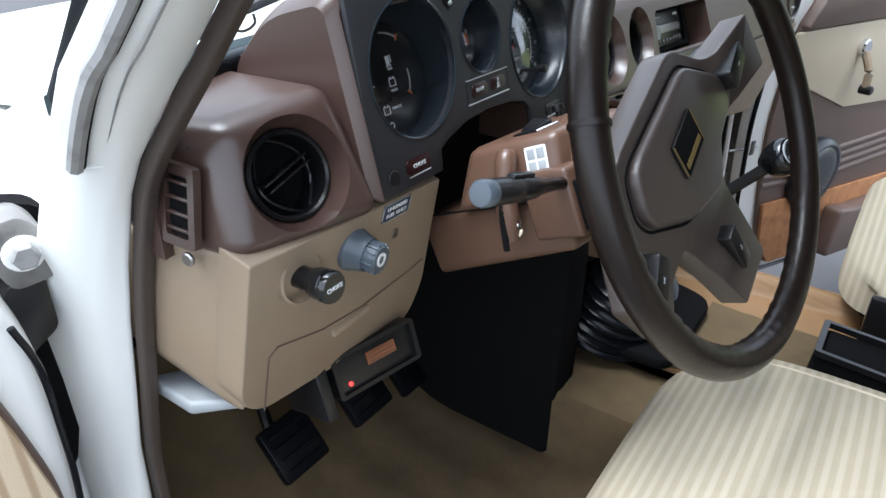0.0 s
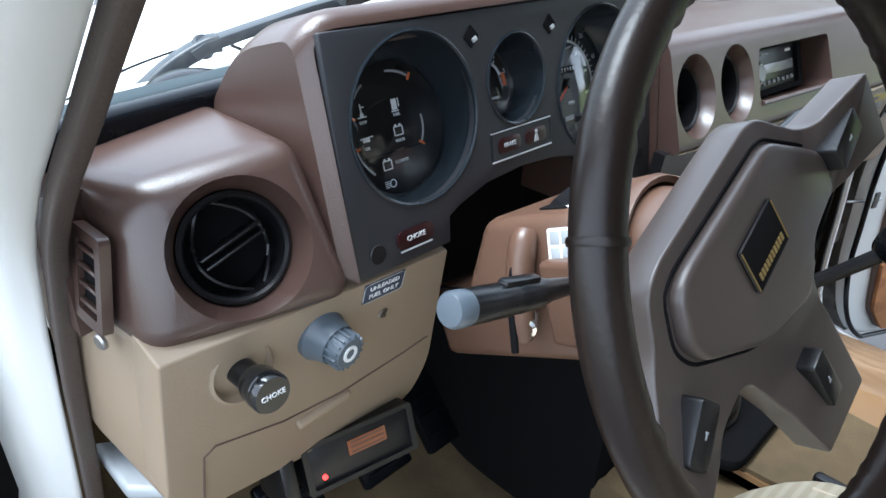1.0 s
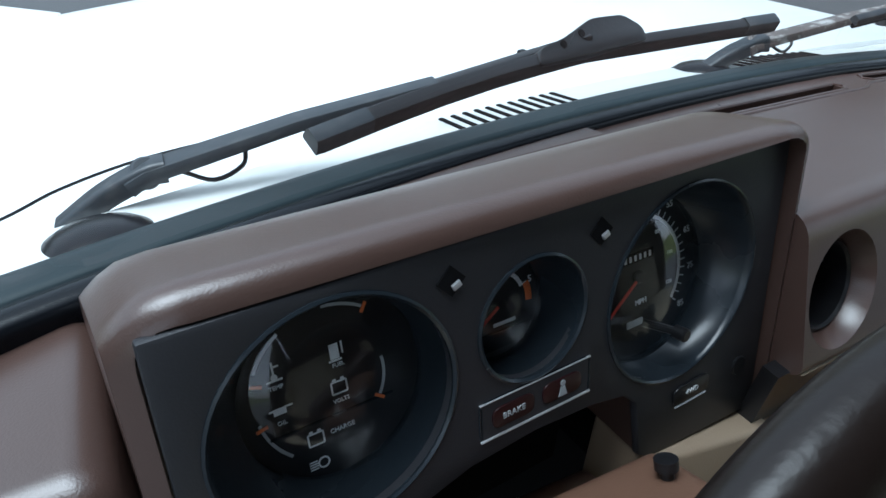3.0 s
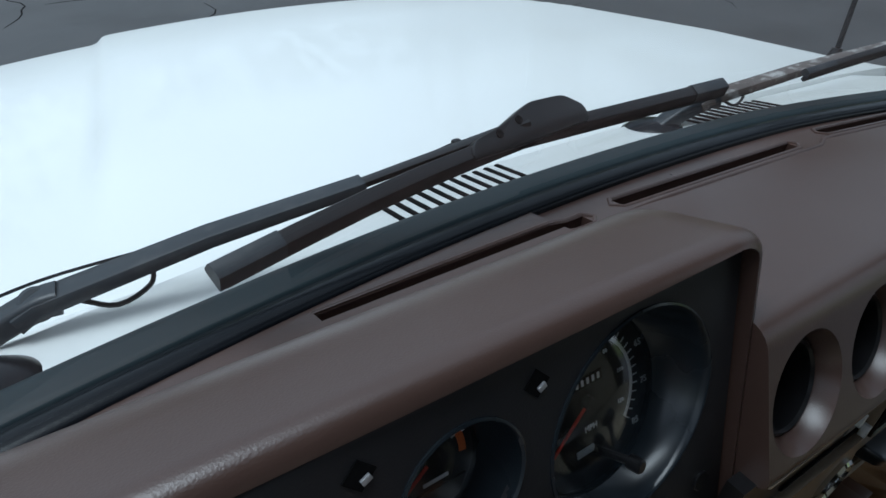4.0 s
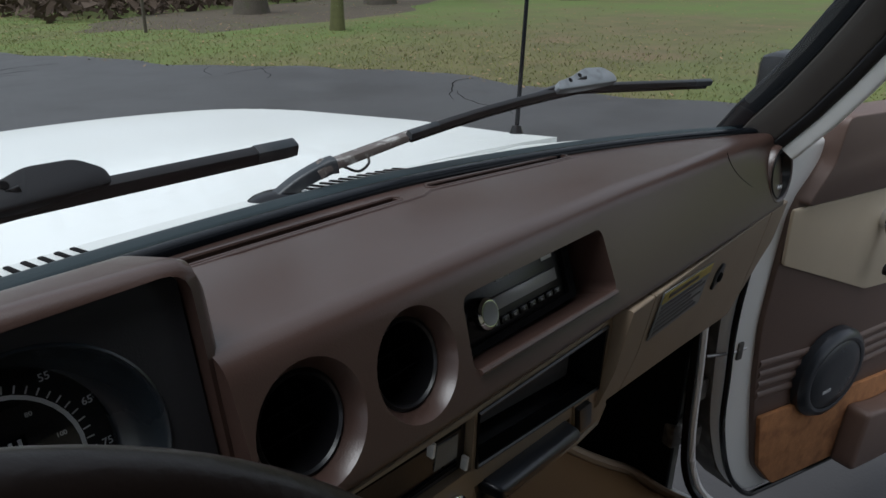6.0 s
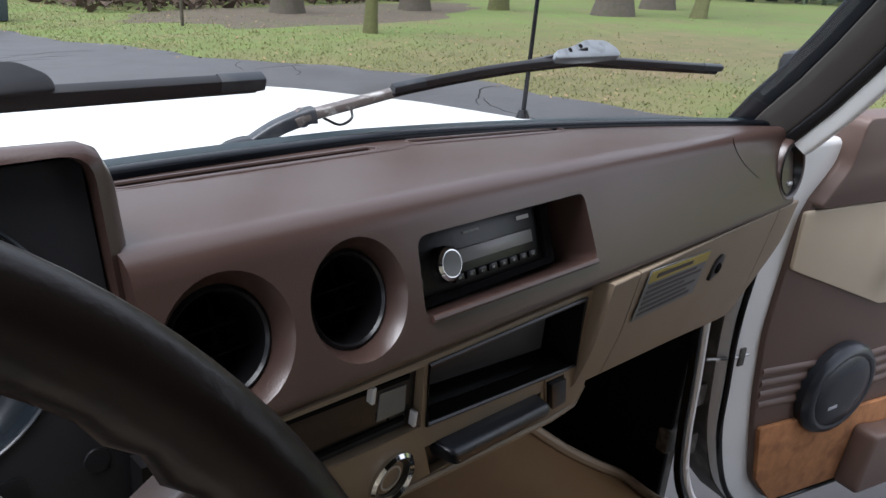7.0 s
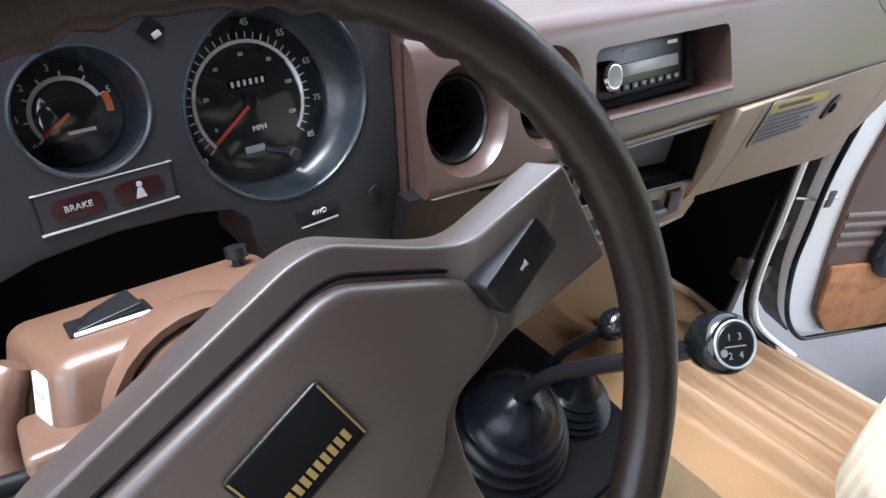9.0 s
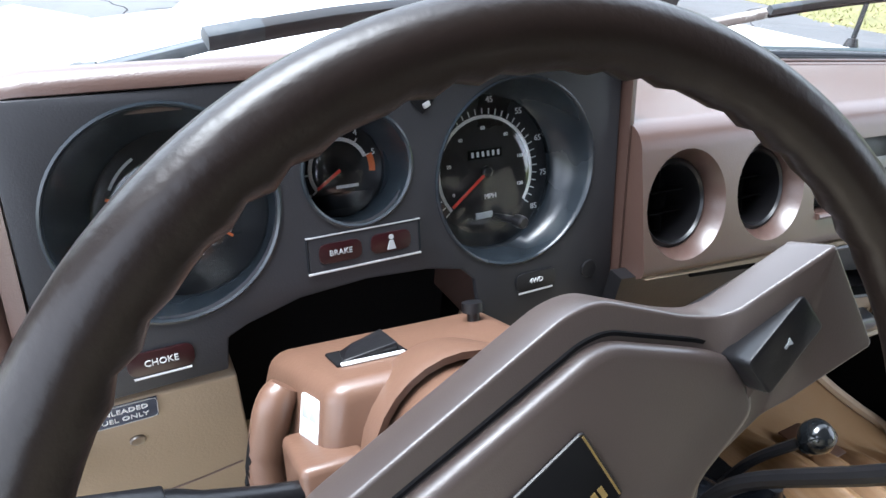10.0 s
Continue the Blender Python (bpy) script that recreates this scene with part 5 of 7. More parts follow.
    # horn pushes on the arms
    for x, y, deg, lx, ly, h0 in ((0.1180, 0.0410, 35, 0.041, 0.020, -0.0175), (-0.082, -0.080, 54, 0.038, 0.019, -0.0235), (0.060, -0.107, -60, 0.042, 0.018, -0.0235)):
        m = WHEEL @ Matrix.Translation((x, y, h0)) @ Matrix.Rotation(radians(deg), 4, "Z")
        h = part("horn_push", prism(rect(lx, ly, 0.003), -0.010, 0.006, m, 0.0015, 2), BLACK, w, "black horn push")
        part("horn_symbol", prism([(-0.002, -0.0006), (0.0005, -0.0006), (0.0025, -0.0018), (0.0025, 0.0018), (0.0005, 0.0006), (-0.002, 0.0006)], 0.006, 0.0064, m), LABEL_GREY, h)
    part("collar", lathe([(0.036, -0.056), (0.040, -0.078), (0.042, -0.095), (0.0, -0.097)], WHEEL, 32), BROWN_PLASTIC, w)
    return w


steering_wheel()


def steering_column():
    c = thing("steering_column", WC - WN * 0.14, "tan-brown plastic steering column shroud", "steering column")
    # frame: x across, y up, z towards the driver
    C = WHEEL
    part("upper_shroud", hexa([tuple(C @ Vector(v)) for v in ((-0.066, -0.012, -0.092), (0.068, -0.012, -0.092), (0.054, 0.0395, -0.092), (-0.0565, 0.0395, -0.092),
                                                                  (-0.082, -0.012, -0.20), (0.080, -0.012, -0.20), (0.057, 0.0405, -0.176), (-0.070, 0.0395, -0.176))], 0.009, 4), BROWN_PLASTIC, c, "tan-brown upper shroud", 60)
    part("lower_shroud", hexa([tuple(C @ Vector(v)) for v in ((-0.058, -0.062, -0.100), (0.060, -0.062, -0.100), (0.068, -0.0135, -0.097), (-0.064, -0.0135, -0.097),
                                                                  (-0.066, -0.075, -0.26), (0.066, -0.075, -0.26), (0.070, -0.0135, -0.26), (-0.070, -0.0135, -0.26))], 0.008, 3), BROWN_PLASTIC, c, "tan-brown lower shroud", 45)
    part("shroud_neck", lathe([(0.046, -0.110), (0.049, -0.085), (0.047, -0.078), (0.043, -0.080), (0.043, -0.11)], C, 32), BROWN_PLASTIC, c)
    part("joint_line", tube([C @ Vector(v) for v in ((-0.0665, -0.0128, -0.10), (-0.072, -0.0128, -0.25))], 0.0012, 5), BLACK_MATT, c)
    # raised side boss behind the stalk
    part("stalk_boss", hexa([tuple(C @ Vector(v)) for v in ((-0.076, -0.045, -0.078), (-0.046, -0.045, -0.078), (-0.046, 0.012, -0.080), (-0.076, 0.012, -0.080),
                                                            (-0.076, -0.045, -0.125), (-0.046, -0.045, -0.125), (-0.046, 0.012, -0.125), (-0.076, 0.012, -0.125))], 0.004, 3), BROWN_PLASTIC, c, "", 45)
    side = smooth_path([(-0.4985, -0.030, 1.187), (-0.506, -0.034, 1.176), (-0.512, -0.040, 1.150), (-0.514, -0.048, 1.118)], 4)
    part("side_boss", tube(side, 0.0095, 12, taper=lambda t: 1.0 - 0.25 * (1 - 2 * t) ** 6), BROWN_PLASTIC, c, "rounded boss in the shroud's side", 60)
    part("side_slot", tube([p + Vector((-0.0085, -0.001, -0.006)) for p in side[2:]], 0.0028, 8), BLACK_MATT, c)
    part("boss_slot", box((-0.066, -0.020, -0.0785), (0.010, 0.04, 0.004), 0.001, C), BLACK_MATT, c)
    # sticker
    s = thing("white_sticker", C @ Vector((-0.062, 0.026, -0.104)), "small white four-square sticker on the column shroud", "sticker")
    m = frame_of(C @ Vector((-0.0632, 0.0195, -0.112)), C.to_3x3() @ Vector((-0.97, 0.19, 0.20)), WB)
    part("paper", prism(rect(0.019, 0.023, 0.002), 0.0, 0.0010, m), WHITE_INK, s)
    for u in (-0.0042, 0.0042):
        for v in (-0.0052, 0.0052):
            part("square", box((u, v, 0.0011), (0.0068, 0.0086, 0.0004), 0.0001, m), LABEL_GREY, s, "grey printed square")
    # hazard switch and lock pin on top
    part("switch_plate", box((-0.029, 0.0400, -0.130), (0.036, 0.0022, 0.024), 0.001, C), BLACK_MATT, c)
    part("switch_mark", box((-0.029, 0.0405, -0.1185), (0.032, 0.0012, 0.003), 0.0003, C), WHITE_INK, c)
    part("hazard_switch", hexa([tuple(C @ Vector(v)) for v in ((-0.044, 0.040, -0.122), (-0.015, 0.040, -0.122), (-0.015, 0.045, -0.122), (-0.044, 0.041, -0.122),
                                                               (-0.042, 0.040, -0.140), (-0.017, 0.040, -0.140), (-0.018, 0.049, -0.138), (-0.034, 0.0445, -0.138))], 0.0015), BLACK, c, "black hazard switch")
    part("lock_pin", lathe([(0.0035, -0.002), (0.0035, 0.004), (0.0060, 0.0045), (0.0060, 0.010), (0, 0.0108)], frame_of(C @ Vector((0.040, 0.0405, -0.150)), WB), 16), BLACK, c)
    part("ignition_lock", lathe([(0.008, -0.01), (0.008, 0.004), (0.0055, 0.005), (0.0045, 0.002), (0, 0.002)], frame_of(C @ Vector((-0.082, -0.030, -0.140)), (-0.85, -0.5, -0.05)), 24), CHROME, c, "chrome key lock")
    # stalks
    root, tip = Vector((-0.505, -0.086, 1.176)), Vector((-0.624, -0.084, 1.208))
    st = thing("indicator_stalk", root, "black ribbed indicator stalk with a grey end", "stalk")
    d = (tip - root).normalized()
    L = (tip - root).length
    m = frame_of(root, d)
    part("arm", lathe([(0, -0.02), (0.0055, -0.02), (0.005, 0.02), (0.0065, 0.045), (0.0085, 0.055), (0.0092, 0.075), (0.0085, 0.078), (0.0092, 0.081), (0.0092, L - 0.010), (0.009, L - 0.008)], m, 24), BLACK, st)
    part("end_cap", lathe([(0.009, L - 0.009), (0.0093, L - 0.006), (0.0093, L + 0.001), (0.008, L + 0.003), (0, L + 0.004)], m, 24), KNOB_BLUE, st, "grey end cap")
    part("slide", box((0, 0.009, 0.075), (0.007, 0.005, 0.03), 0.0015, m), BLACK, st)
    root, tip = Vector((-0.380, -0.100, 1.196)), Vector((-0.288, -0.118, 1.240))
    st = thing("wiper_stalk", root, "black wiper stalk with a pale sheen", "stalk")
    m = frame_of(root, tip - root)
    L = (tip - root).length
    part("arm", lathe([(0, -0.02), (0.007, -0.02), (0.0065, 0.03), (0.0095, 0.05), (0.0105, L - 0.004), (0.009, L), (0, L)], m, 20), BLACK, st)


steering_column()


# ---- bonnet, wipers, aerial ----
def bonnet():
    b = thing("bonnet", (0.06, 0.75, 1.15), "white painted bonnet with raised edges, reflecting the sky", "bonnet")

    def height(x, y):
        u = (x - 0.05) / 0.65
        # a raised middle whose edges draw together towards the front, fading out near the scuttle
        d = max(0.0, min(1.0, (abs(u) - ((0.80 if u < 0 else 1.20) - 0.33 * (y - 0.55)) + 0.02) / 0.04))
        fade = max(0.0, min(1.0, (y - 0.45) / 0.25))
        step = fade * (0.015 * d * d * (3 - 2 * d) - 0.009)
        return 1.2150 - 0.08 * (y - 0.35) - 0.15 * max(0.0, y - 1.11) ** 2 - 0.030 * u * u + 0.015 * u * (y - 0.35) - step
    bm = bmesh.new()
    xs, ys = np.linspace(-0.60, 0.70, 105), np.linspace(0.352, 1.545, 40)
    grid = []
    for x in xs:
        col = []
        for y in ys:
            e = ((x - 0.05) / 0.65) ** 2
            yy = y - 0.03 * e * (y - 0.352) / 1.19
            col.append(bm.verts.new((x, yy, height(x, y))))
        grid.append(col)
    for a, c in zip(grid, grid[1:]):
        for j in range(len(ys) - 1):
            bm.faces.new((a[j], c[j], c[j + 1], a[j + 1]))
    bm.normal_update()
    bmesh.ops.solidify(bm, geom=bm.faces[:], thickness=0.02)
    part("panel", bm, WHITE_PAINT, b, "", 40)


bonnet()


def cowl_grille(x0, x1, n):
    g = thing("cowl_grille", ((x0 + x1) / 2, screen_y((x0 + x1) / 2) + 0.05, 1.24), "dark slotted air intake in the white scuttle panel", "grille", "scuttle air intakes")
    for i in range(n):
        x = x0 + (x1 - x0) * i / (n - 1)
        m = Matrix.Translation((x, screen_y(x) + 0.076, screen_z(x) - 0.0070)) @ Matrix.Rotation(radians(-3), 4, "Z") @ Matrix.Rotation(radians(-8.1), 4, "X")
        part("slot", box((0, 0, 0), (0.0050, 0.046, 0.003), 0.0012, m), BLACK_MATT, g)


cowl_grille(-0.311, -0.184, 11)
cowl_grille(0.054, 0.186, 11)


def wiper(base, boss, hinge, left, mid, right, label, arm_paint, thick):
    w = thing("wiper", base, label, "wiper", "windscreen wipers")
    base, hinge, left, mid, right = [Vector(p) for p in (base, hinge, left, mid, right)]
    part("spindle", lathe([(0.034, -0.02), (0.034, -0.008), (0.031, -0.001), (0.023, 0.004), (0.012, 0.007), (0, 0.008)], frame_of(boss, (0, 0.15, 1)), 32), RUBBER, w, "black rubber spindle boss", 60)
    d = hinge - base
    part("arm_head", sweep(smooth_path([base, base + d * 0.5 + Vector((0, 0, 0.003)), hinge, hinge + (mid - hinge).normalized() * 0.012], 4), rounded([(-0.013, -0.008), (0.013, -0.008), (0.010, 0.008), (-0.010, 0.008)], 0.004, 3),
                           taper=lambda t: (0.80 + 0.05 * t) if thick > 0.8 else (0.75 + 0.25 * t)), DARK_ARM, w, "worn black arm head")
    end = mid + Vector((0, -0.004, 0.012))
    body = hinge + (end - hinge) * 0.62
    part("arm", sweep([hinge - d.normalized() * 0.012, hinge, hinge + (body - hinge) * 0.5 + Vector((0, 0, 0.003)), body], rounded([(-0.013, -0.005), (0.013, -0.005), (0.011, 0.005), (-0.011, 0.005)], 0.002, 2),
                      taper=lambda t: 1.0 - 0.35 * t), arm_paint, w, "black wiper arm with worn paint")
    part("arm_tip", sweep([body, body + (end - body) * 0.5, end], rounded([(-0.0045, -0.002), (0.0045, -0.002), (0.0045, 0.002), (-0.0045, 0.002)], 0.001, 2)), BLACK, w)
    part("hinge_pin", disc(0.0038, -0.001, 0.0072, frame_of(hinge, (0, -0.7, 0.8)), 16, 0.001), STEEL if thick < 0.8 else DARK_ARM, w)
    part("hinge_plate", disc(0.0095, -0.006, 0.0052, frame_of(hinge, (0, -0.7, 0.8)), 24, 0.002), arm_paint, w)
    loop = [hinge + d.normalized() * 0.01 + Vector(v) for v in ((0.012, -0.006, -0.006), (0.03, -0.010, -0.014), (0.05, -0.006, -0.010), (0.055, 0.0, -0.002))]
    part("spring_clip", tube(smooth_path(loop, 4), 0.0016, 6), BLACK, w)
    path = [left.lerp(mid, t) + Vector((0, 0.0, 0.004 * math.sin(math.pi * t))) for t in np.linspace(0, 1, 6)] + [mid.lerp(right, t) for t in np.linspace(0.15, 1, 6)]
    part("blade_beam", sweep(path, rounded([(-0.0085, -0.006), (0.0085, -0.006), (0.005, 0.0055), (-0.005, 0.0055)], 0.0015, 2), up=(0, -0.62, 1), taper=lambda t: thick), BLACK, w, "black blade beam")
    part("rubber_lip", sweep([p + Vector((0, 0.002, -0.005)) for p in path], [(-0.002, -0.005), (0.002, -0.005), (0.002, 0.003), (-0.002, 0.003)], up=(0, -0.62, 1)), RUBBER, w)
    for p, q in ((path[0], path[1]), (path[-1], path[-2])):
        dd = (q - p).normalized()
        part("end_cap", sweep([p - dd * 0.004, p + dd * 0.004, p + dd * 0.035], rounded([(-0.008, -0.0055), (0.008, -0.0055), (0.0055, 0.006), (-0.0055, 0.006)], 0.0025, 2), up=(0, -0.62, 1), taper=lambda t: thick * 1.08), DARK_ARM, w)
    t = (right - left).normalized()
    nz = Vector((0, -0.75, 0.65))
    nz = (nz - t * nz.dot(t)).normalized()
    ny = nz.cross(t)
    o = mid + Vector((0, -0.002, 0.006))
    m = Matrix(((t.x, ny.x, nz.x, o.x), (t.y, ny.y, nz.y, o.y), (t.z, ny.z, nz.z, o.z), (0, 0, 0, 1)))
    prof = rounded([(-0.056, -0.010), (0.056, -0.010), (0.056, 0.002), (0.040, 0.014), (0.008, 0.016), (-0.024, 0.006), (-0.050, 0.002)], 0.006, 4)
    part("bracket", prism(prof, -0.007, 0.007, m, 0.002, 2), BRACKET_SHEEN if thick < 0.8 else BLACK, w, "moulded blade bracket")
    for x, y in ((-0.028, 0.001), (-0.008, 0.006)):
        part("bracket_hole", disc(0.003, 0.006, 0.0076, m @ Matrix.Translation((x, y, 0)), 12), BLACK_MATT, w)
    return path


# sky reflection on the glossy bracket is put into this pale grey
BRACKET_SHEEN = mat("sky_sheen_plastic", (0.20, 0.215, 0.23), 0.4, vary=0.25, scale=40, second=(0.06, 0.065, 0.07), second_scale=60, second_amount=0.6)
DARK_ARM = mat("dark_arm", (0.016, 0.021, 0.026), 0.38, vary=0.2, scale=20, second=(0.06, 0.06, 0.06), second_scale=60, second_amount=0.5)
STEEL_ARM = mat("worn_black_arm", (0.095, 0.076, 0.068), 0.5, vary=0.25, scale=60, second=(0.40, 0.39, 0.37), second_scale=90, second_amount=0.95)
wiper((-0.600, 0.290, 1.226), (-0.584, 0.240, 1.244), (-0.548, 0.278, 1.258), (-0.472, 0.186, 1.302), (-0.245, 0.219, 1.313), (-0.036, 0.207, 1.316), "black windscreen wiper on the driver's side with a washer hose", DARK_ARM, 0.9)
wiper((0.004, 0.290, 1.240), (0.014, 0.297, 1.241), (0.064, 0.278, 1.266), (0.135, 0.217, 1.299), (0.404, 0.163, 1.326), (0.656, 0.082, 1.315), "windscreen wiper on the passenger's side with peeling paint", STEEL_ARM, 0.62)


def washer_hose():
    h = thing("washer_hose", (-0.56, 0.31, 1.24), "thin black washer hose clipped along the wiper arm", "hose")
    p = smooth_path([(-0.690, 0.330, 1.205), (-0.630, 0.312, 1.230), (-0.595, 0.316, 1.240), (-0.546, 0.315, 1.250), (-0.492, 0.291, 1.265), (-0.449, 0.270, 1.275), (-0.393, 0.246, 1.290), (-0.333, 0.238, 1.302), (-0.289, 0.234, 1.311)], 6)
    part("hose", tube(p, 0.0011, 6), RUBBER, h)
    p2 = [q + Vector((0, 0.004, -0.006 * (1 - i / (len(p) - 1)))) for i, q in enumerate(p)]
    part("hose", tube(p2[len(p2) // 2:], 0.0010, 6), RUBBER, h)
    part("joint", tube(p[-9:-4], 0.0019, 8), BLACK, h)
    part("nozzle", box((-0.291, 0.233, 1.312), (0.007, 0.006, 0.008), 0.002), BLACK, h)


washer_hose()


def aerial():
    a = thing("aerial", (0.70, 0.44, 1.15), "thin upright radio aerial on the front wing", "aerial")
    part("base", lathe([(0.016, -0.02), (0.015, 0.01), (0.008, 0.03), (0, 0.031)], frame_of((0.70, 0.44, 1.165), (0, 0, 1)), 20), BLACK, a)
    part("mast", tube([(0.70, 0.44, 1.18), (0.702, 0.43, 1.6), (0.706, 0.41, 2.05)], 0.0045, 8, taper=lambda t: 1 - 0.5 * t), RUBBER, a)


aerial()


# ---- floor, seats, levers, pedals ----
SILL_TRIM = mat("beige_sill_trim", (0.40, 0.30, 0.20), 0.45, vary=0.08, scale=8, grain=0.2)


def floor_mat():
    f = thing("floor_mat", (0.3, 0.0, 0.47), "tan rubber mat with broad ridges moulded over the transmission tunnel", "floor mat")

    def edge(y):
        return 0.772 if y < 0.16 else 0.772 - 0.42 * min(1.0, (y - 0.16) / 0.22) ** 0.75

    def z(x, y):
        t = 0.77 - 0.305 * min(1.0, max(0.0, (x - 0.17) / 0.60))
        r = max(0.0, y - 0.10) / 0.32
        t += 0.22 * r * r + 0.06 * r
        # broad ribs with a steep side, falling gently towards the sill
        for c, e in ((0.13, 0.22), (0.22, 0.355), (0.355, 0.50), (0.50, 0.63), (0.63, 0.765)):
            s = x - c + 0.10 * y
            if 0 < s < e - c:
                k = min(1.0, s / 0.028)
                t += 0.042 * k * k * (3 - 2 * k) * (1 - s / (e - c)) ** 0.8 * max(0.0, min(1.0, (0.10 - y) / 0.08))
        return t
    bm = bmesh.new()
    ts, ys = np.linspace(0, 1, 220), np.linspace(-0.75, 0.43, 60)
    g = [[bm.verts.new((-0.13 + t * (edge(y) + 0.13), y, z(-0.13 + t * (edge(y) + 0.13), y))) for y in ys] for t in ts]
    for a, b in zip(g, g[1:]):
        for j in range(len(ys) - 1):
            bm.faces.new((a[j], b[j], b[j + 1], a[j + 1]))
    bm.normal_update()
    bmesh.ops.solidify(bm, geom=bm.faces[:], thickness=0.008)
    part("mat", bm, MAT_TAN, f, "", 60)
    rim = [(edge(y) - 0.004, y, z(edge(y) - 0.004, y) + 0.008) for y in (0.40, 0.34, 0.28, 0.22, 0.18, 0.15, 0.08, 0.0, -0.15, -0.3, -0.5, -0.74)]
    part("raised_edge", tube(smooth_path(rim, 6), 0.011, 8), SILL_TRIM, f, "beige raised edge along the sill")
    for i, (x, y) in enumerate(((0.24, 0.055), (0.33, 0.065))):
        part("heel_patch", box((x, y, z(x, y) + 0.006), (0.045, 0.05, 0.004), 0.002), BROWN_PLASTIC, f)
    d = thing("driver_mat", (-0.5, 0.1, 0.63), "worn olive-tan ribbed mat in the driver's footwell", "floor mat")
    bm = bmesh.new()

    def zd(x, y):
        r = max(0, y - 0.16) / 0.26
        return 0.632 + 0.20 * r * r
    xs, ys = np.linspace(-0.725, -0.235, 30), np.linspace(-0.45, 0.45, 40)
    g = [[bm.verts.new((x, y, zd(x, y) + 0.002 * math.sin(x * 300))) for y in ys] for x in xs]
    for a, b in zip(g, g[1:]):
        for j in range(len(ys) - 1):
            bm.faces.new((a[j], b[j], b[j + 1], a[j + 1]))
    bm.normal_update()
    bmesh.ops.solidify(bm, geom=bm.faces[:], thickness=0.008)
    part("mat", bm, CARPET, d, "", 60)


floor_mat()


def seat(x0, x1, front, top, label):
    s = thing("car_seat", ((x0 + x1) / 2, front - 0.25, 0.66), label, "car seat", "front seats")
    cx, w = (x0 + x1) / 2, x1 - x0

    def cushion(bm_size, c, puff):
        bm = bmesh.new()
        bmesh.ops.create_grid(bm, x_segments=26, y_segments=26, size=0.5)
        sx, sy, sz = bm_size
        top_v = list(bm.verts)
        for v in top_v:
            u, q = v.co.x * 2, v.co.y * 2
            roll = abs(u) ** 5
            fr = max(0, q) ** 5
            bk = max(0, -q) ** 8
            k = (abs(u) * max(0, q)) ** 5
            v.co = Vector((c[0] + v.co.x * sx * (1 - 0.05 * fr - 0.10 * k), c[1] + v.co.y * sy - 0.055 * k, c[2] + sz * (1 - 0.34 * roll - 0.38 * fr - 0.2 * bk + 0.30 * k) + puff * (1 - u * u) * 0.8))
        r = bmesh.ops.extrude_face_region(bm, geom=bm.faces[:])
        for v in r["geom"]:
            if isinstance(v, bmesh.types.BMVert):
                v.co.z = c[2] + 0.035
        return bm
    part("cushion", cushion((w, 0.50, 0.14), (cx, front - 0.25, top - 0.14), 0.012), CLOTH, s, "striped tan cloth cushion", 60)
    part("seat_base", box((cx, front - 0.27, top - 0.20), (w - 0.05, 0.44, 0.12), 0.02), BLACK_MATT, s)
    for x in (x0 + 0.07, x1 - 0.07):
        u = abs(x - cx) * 2 / w
        part("seam", tube([(x, front - 0.46 + 0.40 * i / 8, top - 0.14 + 0.14 * (1 - 0.34 * u ** 5 - 0.38 * max(0, (-0.84 + 1.6 * i / 8)) ** 5) + 0.012 * 0.8 * (1 - u * u) - 0.0006) for i in range(9)], 0.0024, 6), CREAM_VINYL, s)
    back = hexa([(x0 + 0.01, front - 0.50, top - 0.02), (x1 - 0.01, front - 0.50, top - 0.02), (x1 - 0.04, front - 0.64, top + 0.50), (x0 + 0.04, front - 0.64, top + 0.50),
                 (x0 + 0.01, front - 0.64, top - 0.02), (x1 - 0.01, front - 0.64, top - 0.02), (x1 - 0.04, front - 0.74, top + 0.50), (x0 + 0.04, front - 0.74, top + 0.50)], 0.035, 4)
    part("backrest", back, CLOTH, s, "striped tan cloth backrest", 60)
    part("side_skirt", box((x0 + 0.008, front - 0.26, top - 0.11), (0.014, 0.42, 0.12), 0.005), BLACK, s)
    part("side_skirt", box((x1 - 0.008, front - 0.26, top - 0.11), (0.014, 0.42, 0.12), 0.005), BLACK, s)
    return s


seat(-0.725, -0.185, -0.145, 0.925, "tan striped cloth driver's seat")
seat(0.050, 0.645, -0.272, 0.925, "tan striped cloth front passenger seat")


